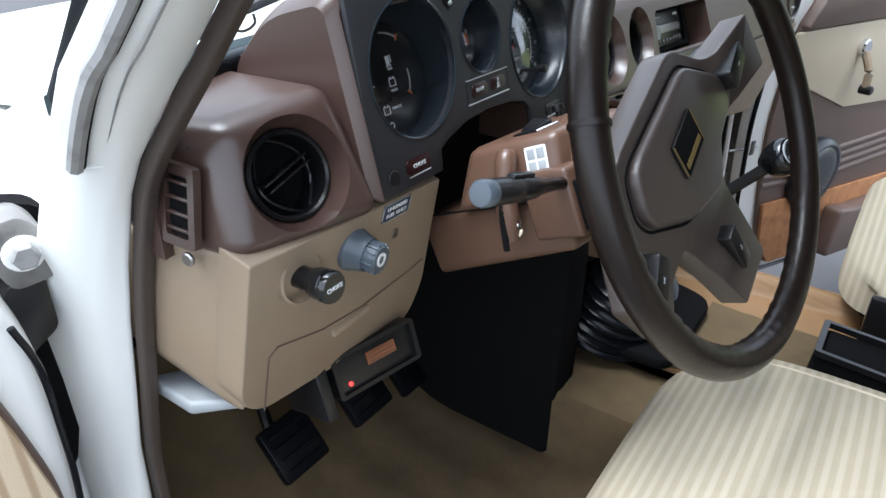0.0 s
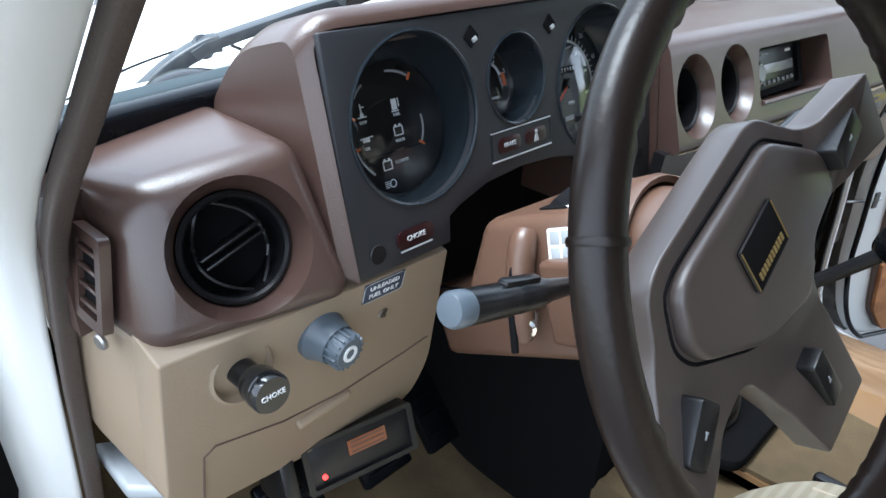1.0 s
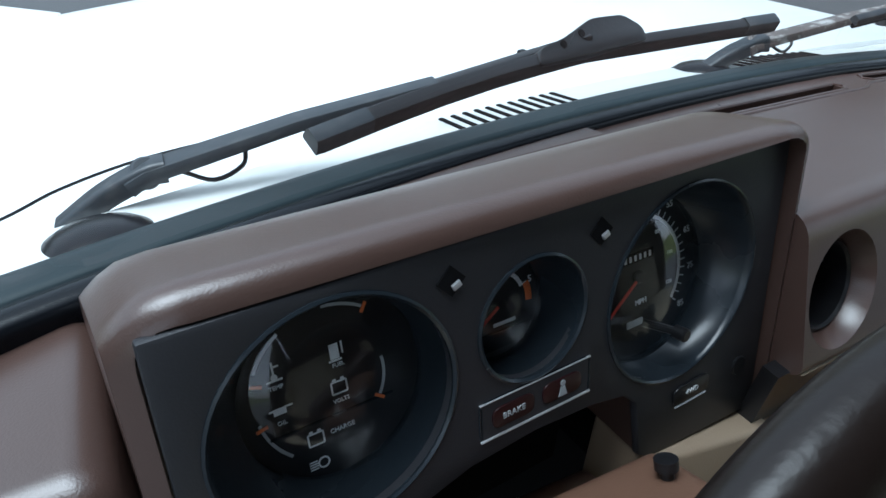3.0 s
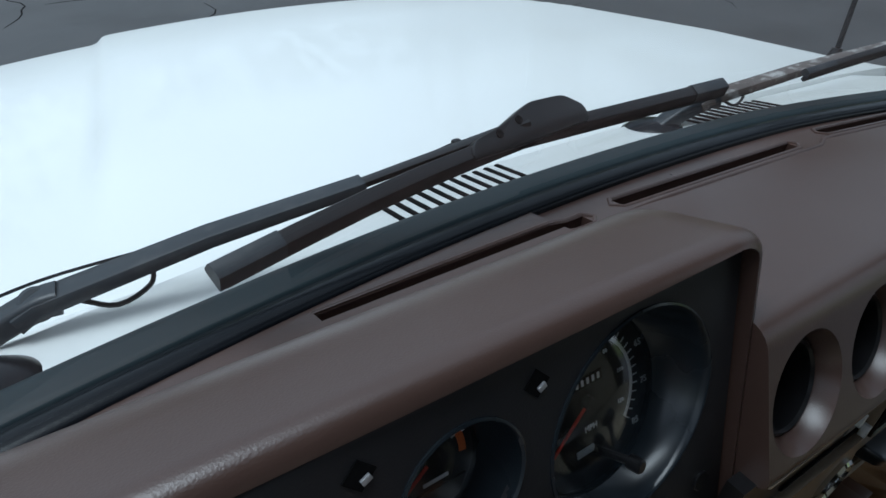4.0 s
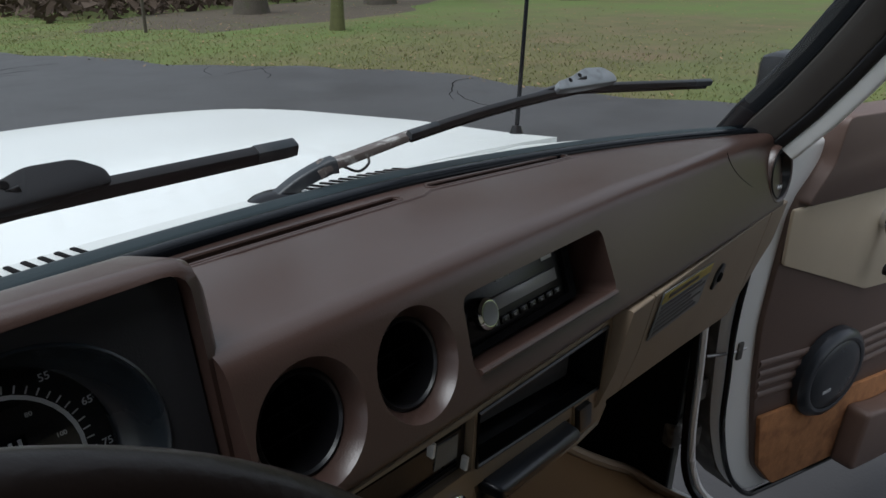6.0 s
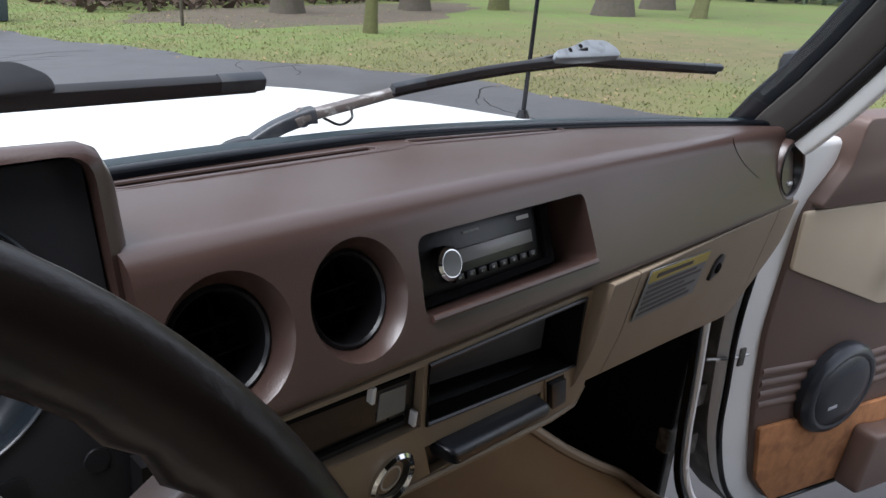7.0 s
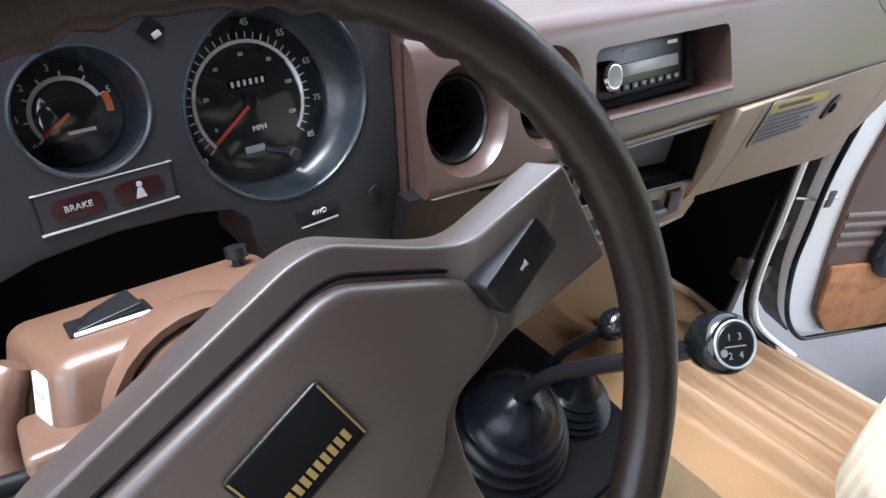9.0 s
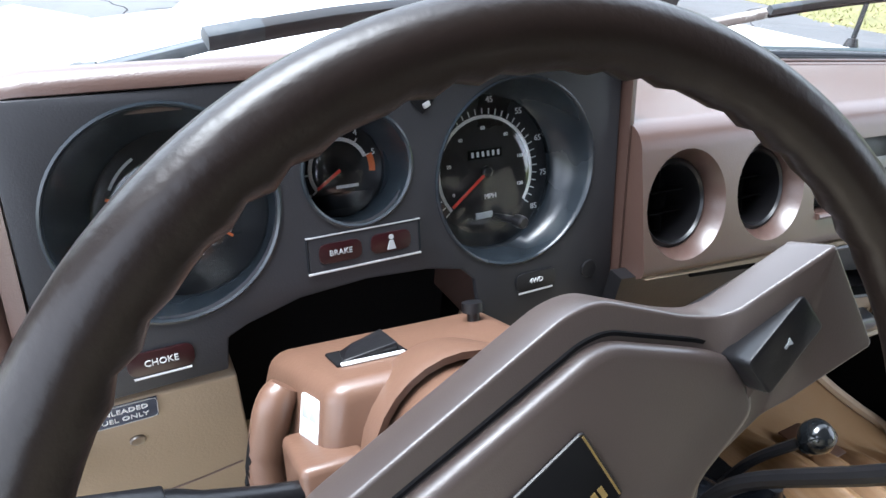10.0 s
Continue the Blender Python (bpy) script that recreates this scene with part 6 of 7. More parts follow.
def tunnel_carpet():
    c = thing("tunnel_carpet", (0.0, -0.4, 0.772), "worn olive carpet laid along the transmission tunnel", "carpet")
    bm = bmesh.new()
    rnd = random.Random(3)
    xs, ys = np.linspace(-0.128, 0.075, 18), np.linspace(-0.74, -0.115, 40)
    top = [[(x + (0.05 * (y + 0.115) if i == 17 else 0), y, 0.779 + 0.0035 * math.sin(9 * x + 13 * y) + rnd.uniform(-0.0008, 0.0008)) for y in ys] for i, x in enumerate(xs)]
    g = [[bm.verts.new(p) for p in col] for col in top]
    h = [[bm.verts.new((x, y, z - 0.006)) for x, y, z in col] for col in top]
    n, k = len(xs), len(ys)
    for i in range(n - 1):
        for j in range(k - 1):
            bm.faces.new((g[i][j], g[i + 1][j], g[i + 1][j + 1], g[i][j + 1]))
            bm.faces.new((h[i][j], h[i][j + 1], h[i + 1][j + 1], h[i + 1][j]))
    for i in range(n - 1):
        bm.faces.new((g[i][0], h[i][0], h[i + 1][0], g[i + 1][0]))
        bm.faces.new((g[i][k - 1], g[i + 1][k - 1], h[i + 1][k - 1], h[i][k - 1]))
    for j in range(k - 1):
        bm.faces.new((g[0][j], g[0][j + 1], h[0][j + 1], h[0][j]))
        bm.faces.new((g[n - 1][j], h[n - 1][j], h[n - 1][j + 1], g[n - 1][j + 1]))
    part("carpet", bm, CARPET, c, "", 60)


tunnel_carpet()


def seat_tray():
    t = thing("console_tray", (-0.12, -0.30, 0.80), "black open tray with a pale rim between the seats", "tray")
    m = Matrix.Translation((-0.115, -0.37, 0.885)) @ Matrix.Rotation(radians(4), 4, "X")
    part("box", box((0, 0, -0.06), (0.080, 0.18, 0.10), 0.01, m), BLACK_MATT, t)
    part("rim", cut_frame(0.082, 0.184, 0.070, 0.17, 0.008, m @ Matrix.Translation((0, 0, -0.010))), BLACK, t)


seat_tray()


def ribbed_boot(base, top, r0, r1, n, lean):
    """A bellows boot that narrows upwards, with a rounded shoulder."""
    prof = [(r0 * 1.12, 0.0), (r0 * 1.12, 0.006)]
    for i in range(n):
        k = i / n
        r = r0 + (r1 - r0) * k ** 1.6
        z = 0.006 + (top - 0.03) * k
        prof += [(r + 0.0045, z + 0.002), (r + 0.005, z + 0.005), (r - 0.002, z + 0.0085)]
    prof += [(r1 + 0.004, top - 0.022), (r1 - 0.004, top - 0.010), (r1 * 0.6, top), (0.010, top + 0.010), (0, top + 0.010)]
    return lathe(prof, frame_of(base, lean), 36)


def gear_levers():
    g = thing("gear_lever", (-0.10, -0.02, 0.79), "black gear lever with a round black knob and silver shift pattern", "gear lever")
    knob = Vector((-0.108, -0.184, 1.099))
    foot = Vector((-0.112, -0.030, 0.90))
    part("shaft", tube(smooth_path([foot, foot.lerp(knob, 0.35) + Vector((-0.010, 0.018, 0.004)), foot.lerp(knob, 0.75) + Vector((-0.006, 0.008, 0)), knob], 5), 0.0075, 10), BLACK, g)
    m = frame_of(knob, Vector((-0.32, -0.62, 0.57))) @ Matrix.Scale(0.86, 4)
    part("knob", lathe([(0.008, -0.034), (0.014, -0.030), (0.024, -0.014), (0.0268, 0.0), (0.0252, 0.011), (0.0205, 0.0185), (0, 0.0185)], m, 36), GLOSS_BLACK, g, "round glossy black knob", 60)
    part("ring", lathe([(0.0206, 0.0165), (0.0200, 0.0192), (0.0192, 0.0199), (0.0182, 0.0196), (0.0178, 0.017)], m, 36), LABEL_GREY, g, "silver ring")
    part("cap", disc(0.0175, 0.016, 0.0196, m, 32, 0.001), BLACK, g)
    for s, x, y in (("1", -0.006, 0.006), ("3", 0.004, 0.006), ("2", -0.006, -0.009), ("4", 0.004, -0.009)):
        text(s, 0.008, m @ Matrix.Translation((x, y, 0.0198)), LABEL_WORN, g)
    part("pattern_line", join(box((-0.001, -0.0015, 0.0200), (0.020, 0.0012, 0.0004), 0, m), disc(0.0033, 0.0198, 0.0202, m @ Matrix.Translation((-0.012, -0.006, 0)), 12)), LABEL_WORN, g)
    part("boot", ribbed_boot((-0.095, 0.000, 0.795), 0.115, 0.078, 0.040, 6, (-0.12, -0.32, 1)), RUBBER, g, "ribbed black rubber boot", 70)
    part("boot_plate", prism(rounded([(-0.160, -0.120), (0.045, -0.120), (0.070, -0.06), (0.070, 0.25), (-0.160, 0.25)], 0.03, 4), 0.778, 0.797, None, 0.006), BLACK_MATT, g, "black rubber plate round the boots")
    t = thing("transfer_lever", (0.02, -0.03, 0.80), "short black transfer lever with a glossy black ball knob", "gear lever")
    knob = Vector((-0.022, -0.062, 0.980))
    foot = Vector((-0.012, 0.010, 0.84))
    part("shaft", tube(smooth_path([foot, foot.lerp(knob, 0.5) + Vector((-0.004, 0.008, 0)), knob], 5), 0.0055, 8), BLACK, t)
    m = frame_of(knob, (0.0, -0.35, 1)) @ Matrix.Scale(0.82, 4)
    part("knob", lathe([(0.006, -0.024), (0.012, -0.020), (0.0185, -0.006), (0.0195, 0.003), (0.0165, 0.013), (0.009, 0.0185), (0, 0.0198)], m, 28), GLOSS_BLACK, t, "glossy black ball knob", 60)
    part("boot", ribbed_boot((0.012, -0.020, 0.795), 0.070, 0.046, 0.022, 5, (-0.05, -0.15, 1)), RUBBER, t, "ribbed black rubber boot", 70)


gear_levers()


def pedal(x, y, z, w, h, label):
    p = thing("pedal", (x, y, z), label, "pedal", "foot pedals")
    m = frame_of((x, y, z), (0, -0.75, 0.66))
    part("pad", box((0, 0, 0), (w, h, 0.016), 0.005, m), RUBBER, p)
    for i in range(4):
        part("rib", box((0, -h * 0.33 + i * h * 0.22, 0.009), (w * 0.8, h * 0.07, 0.004), 0.001, m), RUBBER, p)
    part("arm", tube(smooth_path([m @ Vector((0, 0, -0.008)), m @ Vector((0.005, 0.03, -0.04)), Vector((x + 0.01, y + 0.11, z + 0.22)), Vector((x + 0.01, y + 0.08, z + 0.36))], 5), 0.008, 8), BLACK, p)


pedal(-0.535, 0.235, 0.745, 0.075, 0.075, "black rubber clutch pedal")
pedal(-0.415, 0.225, 0.755, 0.075, 0.075, "black rubber brake pedal")
pedal(-0.285, 0.27, 0.72, 0.06, 0.13, "black rubber accelerator pedal")


def footwell_box():
    b = thing("heater_box", (-0.3, 0.28, 0.95), "black heater box and wiring under the dash", "heater")
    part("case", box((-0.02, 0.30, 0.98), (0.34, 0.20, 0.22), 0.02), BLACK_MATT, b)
    part("tunnel_cover", box((-0.19, -0.03, 0.68), (0.13, 0.90, 0.15), 0.02), CARPET, b, "olive carpet on the tunnel side")
    # black box drawn out over the floor to give the footwell's deep shade
    part("shade_box", box((-0.225, 0.205, 0.80), (0.07, 0.41, 0.36), 0.02), BLACK_MATT, b, "black box for the deep shade beside the tunnel")
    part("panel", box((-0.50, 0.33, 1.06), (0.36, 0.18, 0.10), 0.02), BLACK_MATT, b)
    part("footwell_sheet", box((0.58, 0.32, 0.440), (0.44, 0.34, 0.03), 0.005), BLACK_MATT, b, "flat black sheet on the footwell floor")
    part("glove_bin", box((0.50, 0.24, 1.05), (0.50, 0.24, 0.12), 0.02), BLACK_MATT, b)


footwell_box()


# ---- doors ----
# dark grey-brown with paler blotches, for the strip along the hinge side
DOOR_STRIP = mat("mottled_dark_strip", (0.055, 0.050, 0.043), 0.7, vary=0.4, scale=25, second=(0.20, 0.19, 0.17), second_scale=18, second_amount=0.6)


def passenger_door():
    d = thing("passenger_door", (0.88, 0.04, 0.8), "open white passenger door with cream, brown and carpeted lining", "car door")
    hinge = Vector((0.865, 0.0, 0.0))
    ang = Vector((1.0, -0.36, 0.0)).normalized()
    n = Vector((-0.36, -1.0, 0)).normalized()
    D = Matrix(((ang.x, 0, n.x, hinge.x), (ang.y, 0, n.y, hinge.y), (0, 1, 0, 0), (0, 0, 0, 1)))
    shell_out = [(-0.01, 1.195), (-0.030, 1.0), (-0.042, 0.86), (-0.032, 0.74), (-0.016, 0.61), (0.040, 0.475), (0.12, 0.385), (0.20, 0.365), (0.54, 0.330), (1.05, 0.275), (1.05, 1.195)]
    part("shell", prism(rounded(shell_out, [0.02, 0.03, 0.05, 0.05, 0.06, 0.05, 0.04, 0.03, 0.05, 0.05, 0.02], 4), -0.11, -0.012, D, 0.014, 3), WHITE_PAINT, d, "white painted door shell")
    card = [(0.15, 1.185), (0.135, 1.15), (0.068, 1.07), (0.055, 0.95), (0.046, 0.83), (0.064, 0.70), (0.088, 0.595), (0.126, 0.465), (0.20, 0.388), (0.56, 0.352), (1.03, 0.300), (1.03, 1.185)]
    part("brown_lining", prism(rounded(card, 0.03, 4), -0.014, 0.0, D, 0.004, 2), DOOR_BROWN, d, "brown vinyl lining")
    cream = [(0.057, 1.072), (0.060, 0.962), (0.40, 0.835), (0.66, 0.815), (1.03, 0.83), (1.03, 1.062)]
    part("cream_panel", prism(rounded(cream, 0.008, 3), 0.0, 0.008, D, 0.003, 2), DOOR_CREAM, d, "cream vinyl panel")
    part("top_roll", prism(rounded([(0.150, 1.235), (0.138, 1.150), (0.072, 1.078), (1.03, 1.070), (1.03, 1.235)], 0.02, 3), -0.06, 0.020, D, 0.010, 3), DOOR_BROWN, d, "padded brown top roll")
    shag = [(0.092, 0.610), (0.128, 0.470), (0.20, 0.393), (0.56, 0.357), (1.02, 0.308), (1.02, 0.525), (0.46, 0.566), (0.23, 0.597)]
    part("carpet_panel", prism(rounded(shag, 0.01, 3), 0.0, 0.010, D, 0.004, 2), SHAG, d, "orange-brown carpet panel")
    for k in range(4):
        part("pleat", tube([D @ Vector((0.064 + 0.004 * k, 0.742 - 0.026 * k, -0.0085)), D @ Vector((0.45, 0.700 - 0.026 * k, -0.007)), D @ Vector((1.02, 0.690 - 0.026 * k, -0.007))], 0.0125, 12), DOOR_BROWN, d)
    # door pocket
    part("pocket", prism(rounded([(0.44, 0.360), (1.00, 0.305), (1.00, 0.470), (0.56, 0.500), (0.46, 0.520)], 0.02, 4), 0.008, 0.065, D, 0.010, 3), DOOR_BROWN, d, "brown door pocket")
    # loudspeaker
    sp = thing("door_speaker", D @ Vector((0.322, 0.653, 0.01)), "round black door loudspeaker with a domed cover", "speaker")
    m = D @ Matrix.Translation((0.322, 0.653, 0.006)) @ Matrix.Diagonal((0.98, 0.86, 1, 1))
    part("ring", lathe([(0.124, -0.004), (0.124, 0.012), (0.116, 0.022), (0.104, 0.026), (0.096, 0.024)], m, 48), BLUE_BLACK, sp)
    part("grille", lathe([(0.100, 0.020), (0.090, 0.026), (0.060, 0.030), (0.030, 0.031), (0, 0.031)], m, 48), BLUE_BLACK, sp, "domed black cover")
    part("legend_bar", box((-0.040, -0.030, 0.0315), (0.032, 0.009, 0.001), 0, m), SILVER, sp)
    # window winder, catch and hinges
    w = part("window_winder", tube(smooth_path([D @ Vector(v) for v in ((0.402, 0.990, 0.020), (0.398, 0.945, 0.045), (0.395, 0.900, 0.050))], 4), 0.011, 8), TAN_DARK, d, "tan window winder")
    part("winder_boss", disc(0.024, 0.004, 0.024, D @ Matrix.Translation((0.404, 1.000, 0)), 24, 0.004), CHROME, w)
    part("winder_knob", disc(0.013, 0.038, 0.070, D @ Matrix.Translation((0.395, 0.895, 0)), 16, 0.004), BLACK, w)
    part("check_strap", tube([(0.806, 0.052, 0.788), (0.850, 0.020, 0.787), (0.892, 0.004, 0.786)], 0.0035, 8), STEEL, d, "steel check strap")
    part("strap_box", box((0.004, 0.786, -0.011), (0.016, 0.038, 0.006), 0.002, D), DARK_METAL, d)
    left = [(x, y) for x, y in shell_out[:7]]
    part("dark_hinge_strip", prism([(x - 0.003, y) for x, y in left] + [(x + 0.012, y) for x, y in left[::-1]], -0.108, -0.034, D), DOOR_STRIP, d, "dark mottled strip along the hinge side")
    for z in (0.70, 0.585):
        part("hinge_leaf", box((-0.052 if z > 0.6 else -0.045, z, -0.05), (0.03, 0.05, 0.03), 0.006, D), DARK_METAL, d, "dirty white hinge leaf")
    edge = [D @ Vector((x + 0.006, y, -0.006)) for x, y in ((-0.01, 1.22), (-0.03, 1.0), (-0.042, 0.86), (-0.032, 0.74), (-0.016, 0.61), (0.040, 0.475), (0.12, 0.388), (0.20, 0.368), (0.54, 0.333), (1.05, 0.28))]
    part("weather_strip", tube(smooth_path(edge, 5), 0.006, 8), RUBBER, d, "black weather strip")
    # window frame and quarter light
    fr = [D @ Vector(v) for v in ((0.0, 1.20, -0.05), (0.13, 1.33, -0.05), (0.22, 1.45, -0.05), (0.36, 1.70, -0.05), (1.0, 1.72, -0.05), (1.04, 1.235, -0.05))]
    part("window_frame", sweep(fr, rounded([(-0.02, -0.012), (0.02, -0.012), (0.02, 0.012), (-0.02, 0.012)], 0.005, 2), up=(0.3, 1, 0)), WHITE_PAINT, d, "white window frame")
    # outside mirror
    mr = thing("wing_mirror", Vector((0.98, 0.086, 1.30)), "black outside mirror on the passenger door", "mirror")
    part("housing", box((1.11, 0.085, 1.285), (0.14, 0.06, 0.09), 0.02), BLACK, mr)
    part("mirror_glass", box((1.11, 0.0535, 1.285), (0.12, 0.004, 0.07), 0.001), CHROME, mr, "mirror glass")
    part("stem", tube([D @ Vector((0.06, 1.17, -0.09)), (1.06, 0.09, 1.25)], 0.012, 8), BLACK, mr)
    # hinges on the pillar, and the black rubber round the doorway
    for z in (0.96, 0.60):
        h = part("hinge", box((-0.075, z, -0.060), (0.07, 0.055, 0.03), 0.006, D), DARK_METAL, d, "dirty white hinge")
        part("bolt", disc(0.009, 0.014, 0.022, D @ Matrix.Translation((-0.08, z, -0.065)), 8, 0.001), STEEL, h)
    part("hinge_pillar", hexa([(0.812, 0.085, 0.40), (0.866, 0.085, 0.40), (0.866, 0.085, 1.12), (0.812, 0.085, 1.10),
                               (0.812, 0.16, 0.40), (0.866, 0.16, 0.40), (0.866, 0.16, 1.12), (0.812, 0.16, 1.10)], 0.012), DARK_METAL, shell, "dirty hinge post in the doorway")
    jamb = [(0.779, 0.075, 1.10), (0.777, 0.070, 0.90), (0.775, 0.062, 0.76), (0.773, 0.056, 0.64), (0.771, 0.042, 0.545), (0.769, 0.005, 0.492), (0.769, -0.08, 0.474)]
    part("doorway_seal", sweep(smooth_path(jamb, 5), rounded([(-0.007, -0.008), (0.007, -0.008), (0.007, 0.008), (-0.007, 0.008)], 0.003, 3), up=(1, 0, 0)), RUBBER, shell, "black doorway seal")
    part("doorway_edge", tube(smooth_path([(x + 0.018, y - 0.006, z) for x, y, z in jamb], 5), 0.008, 8), WHITE_PAINT, shell, "white doorway edge")


passenger_door()


HINGE_PAINT = mat("dirty_hinge_paint", (0.16, 0.155, 0.145), 0.5, vary=0.4, scale=40, second=(0.03, 0.028, 0.026), second_scale=45, second_amount=0.9)


def driver_door():
    d = thing("driver_door", (-0.86, 0.12, 0.8), "open white driver's door with a cream striped lining", "car door")
    hinge = Vector((-0.845, 0.145, 0.0))
    ang = Vector((-1.0, 0.26, 0.0)).normalized()
    n = Vector((-0.26, -1.0, 0)).normalized()
    D = Matrix(((ang.x, 0, n.x, hinge.x), (ang.y, 0, n.y, hinge.y), (0, 1, 0, 0), (0, 0, 0, 1)))
    sh = [(-0.005, 1.165), (-0.026, 1.124), (-0.033, 1.09), (-0.034, 1.04), (-0.032, 0.958), (-0.015, 0.80), (0.04, 0.52), (0.12, 0.43), (1.0, 0.43), (1.0, 1.22), (0.03, 1.22)]
    part("shell", prism(rounded(sh, 0.03, 4), -0.11, -0.012, D, 0.014, 3), WHITE_PAINT, d, "white painted door shell")
    card = [(0.012, 1.17), (0.002, 1.095), (-0.007, 1.055), (-0.020, 0.982), (-0.016, 0.90), (0.01, 0.78), (0.06, 0.53), (0.13, 0.45), (0.98, 0.46), (0.98, 1.17)]
    part("lining", prism(rounded(card, 0.03, 4), -0.014, 0.0, D, 0.004, 2), DOOR_BROWN, d, "brown vinyl lining")
    part("cloth_panel", prism(rounded([(0.010, 1.13), (0.005, 1.09), (-0.004, 1.055), (-0.016, 0.985), (-0.010, 0.90), (0.02, 0.76), (0.97, 0.76), (0.97, 1.13)], 0.008, 3), 0, 0.008, D, 0.003), DOOR_CLOTH, d, "cream cloth panel with brown stripes")
    # black plate put in for the shaded zone round the hinge
    part("dark_hinge_strip", prism(rounded([(-0.078, 1.150), (-0.058, 1.000), (-0.040, 0.930), (-0.010, 0.930), (-0.010, 1.160), (-0.030, 1.180), (-0.066, 1.172)], 0.01, 3), -0.108, -0.084, D), BLACK_MATT, d, "black plate for the shade behind the door hinge")
    h = part("hinge", prism(rounded([(-0.064, 1.128), (-0.034, 1.124), (-0.024, 1.150), (-0.030, 1.176), (-0.050, 1.180), (-0.062, 1.166)], 0.008, 3), -0.085, -0.050, D, 0.003), HINGE_PAINT, d, "worn white hinge")
    part("bolt", disc(0.0095, -0.052, -0.040, D @ Matrix.Translation((-0.046, 1.152, 0)), 6, 0.0015), RAIL_GREY, h)
    part("washer", disc(0.0135, -0.052, -0.048, D @ Matrix.Translation((-0.046, 1.152, 0)), 20, 0.001), WHITE_PAINT, h)
    part("hinge_arm", prism(rounded([(-0.055, 1.085), (-0.020, 1.060), (-0.014, 1.085), (-0.030, 1.128), (-0.055, 1.128)], 0.006, 3), -0.095, -0.055, D, 0.003), BLACK, d, "black hinge arm")
    part("hinge", box((-0.01, 0.70, -0.055), (0.075, 0.06, 0.035), 0.008, D), DARK_METAL, d, "worn white hinge")
    part("check_link", hexa([tuple(D @ Vector(v)) for v in ((-0.03, 1.05, -0.06), (0.012, 0.98, -0.06), (0.012, 1.01, -0.05), (-0.03, 1.085, -0.05),
                                                           (-0.03, 1.05, -0.09), (0.012, 0.98, -0.09), (0.012, 1.01, -0.09), (-0.03, 1.085, -0.09))], 0.003), DARK_METAL, d)
    part("weather_strip", tube(smooth_path([D @ Vector((x, y, -0.006)) for x, y in ((-0.022, 1.124), (-0.030, 1.09), (-0.031, 1.04), (-0.028, 0.958), (-0.010, 0.80), (0.045, 0.52), (0.12, 0.44))], 5), 0.0026, 8), RUBBER, d)


driver_door()


# ---- outside ----
def ground_z(x, y):
    return 0.045 * max(0.0, x - 3.0) * min(1.0, max(0.0, (x - 3.0) / 4.0))


def road_edge(y):
    """Where the drive ends and the grass begins."""
    if y < 7:
        return 7.6 - 0.06 * y + 0.16 * math.sin(y * 1.3) + 0.08 * math.sin(y * 3.7)
    return 7.2 - 0.55 * (y - 7) ** 0.72 + 0.14 * math.sin(y * 1.7) + 0.07 * math.sin(y * 4.1)


def ground_material():
    m = mat("asphalt", (0.046, 0.0445, 0.0445), 0.5, vary=0.3, scale=2.0, grain=0.8, grain_scale=120, second=(0.028, 0.026, 0.025), second_scale=0.9, second_amount=0.7)
    return m


ASPHALT = ground_material()


def lawn_material():
    """Olive, leafy grass that is fresher and greener towards its ends."""
    m = mat("moss_grass", (0.098, 0.090, 0.030), 0.95, vary=0.45, scale=1.6, grain=1.0, grain_scale=30, second=(0.135, 0.092, 0.048), second_scale=0.8, second_amount=0.8)
    n, l = m.node_tree.nodes, m.node_tree.links
    b = n["Principled BSDF"]
    tc, sp = n.new("ShaderNodeTexCoord"), n.new("ShaderNodeSeparateXYZ")
    l.new(tc.outputs["Object"], sp.inputs[0])

    def ramp(axis, a, z):
        r = n.new("ShaderNodeMapRange")
        r.inputs["From Min"].default_value, r.inputs["From Max"].default_value = a, z
        l.new(sp.outputs[axis], r.inputs["Value"])
        return r.outputs[0]

    def both(op, p, q):
        w = n.new("ShaderNodeMath")
        w.operation = op
        l.new(p, w.inputs[0])
        l.new(q, w.inputs[1])
        return w.outputs[0]
    green = both("MAXIMUM", both("MAXIMUM", ramp(1, 7.0, 11.5), ramp(0, 16, 21)), ramp(1, 4.2, 1.5))
    nz, br = n.new("ShaderNodeTexNoise"), n.new("ShaderNodeMapRange")
    nz.inputs["Scale"].default_value, nz.inputs["Detail"].default_value = 0.7, 8
    l.new(tc.outputs["Object"], nz.inputs["Vector"])
    br.inputs["From Min"].default_value, br.inputs["From Max"].default_value = 0.32, 0.62
    br.inputs["To Min"].default_value = 0.25
    l.new(nz.outputs["Fac"], br.inputs["Value"])
    mix = n.new("ShaderNodeMix")
    mix.data_type = "RGBA"
    mix.inputs["B"].default_value = (0.088, 0.128, 0.022, 1)
    old = b.inputs["Base Color"].links[0].from_socket
    l.new(old, mix.inputs["A"])
    l.new(both("MULTIPLY", green, br.outputs[0]), mix.inputs["Factor"])
    l.new(mix.outputs["Result"], b.inputs["Base Color"])
    return m


GRASS = lawn_material()
LEAF = mat("leaf_litter", (0.25, 0.165, 0.085), 0.9, vary=0.5, scale=3)
LITTER_BED = mat("brown_litter_bed", (0.070, 0.053, 0.034), 0.95, vary=0.45, scale=4, grain=1.0, grain_scale=25, second=(0.07, 0.075, 0.03), second_scale=0.9, second_amount=0.5)
BARK = mat("grey_bark", (0.088, 0.072, 0.054), 0.95, vary=0.35, scale=9, grain=1.0, grain_scale=40, second=(0.065, 0.07, 0.032), second_scale=5, second_amount=0.6)
BARK_MOSS = mat("mossy_bark", (0.10, 0.10, 0.035), 0.95, vary=0.35, scale=9, grain=1.0, grain_scale=40)
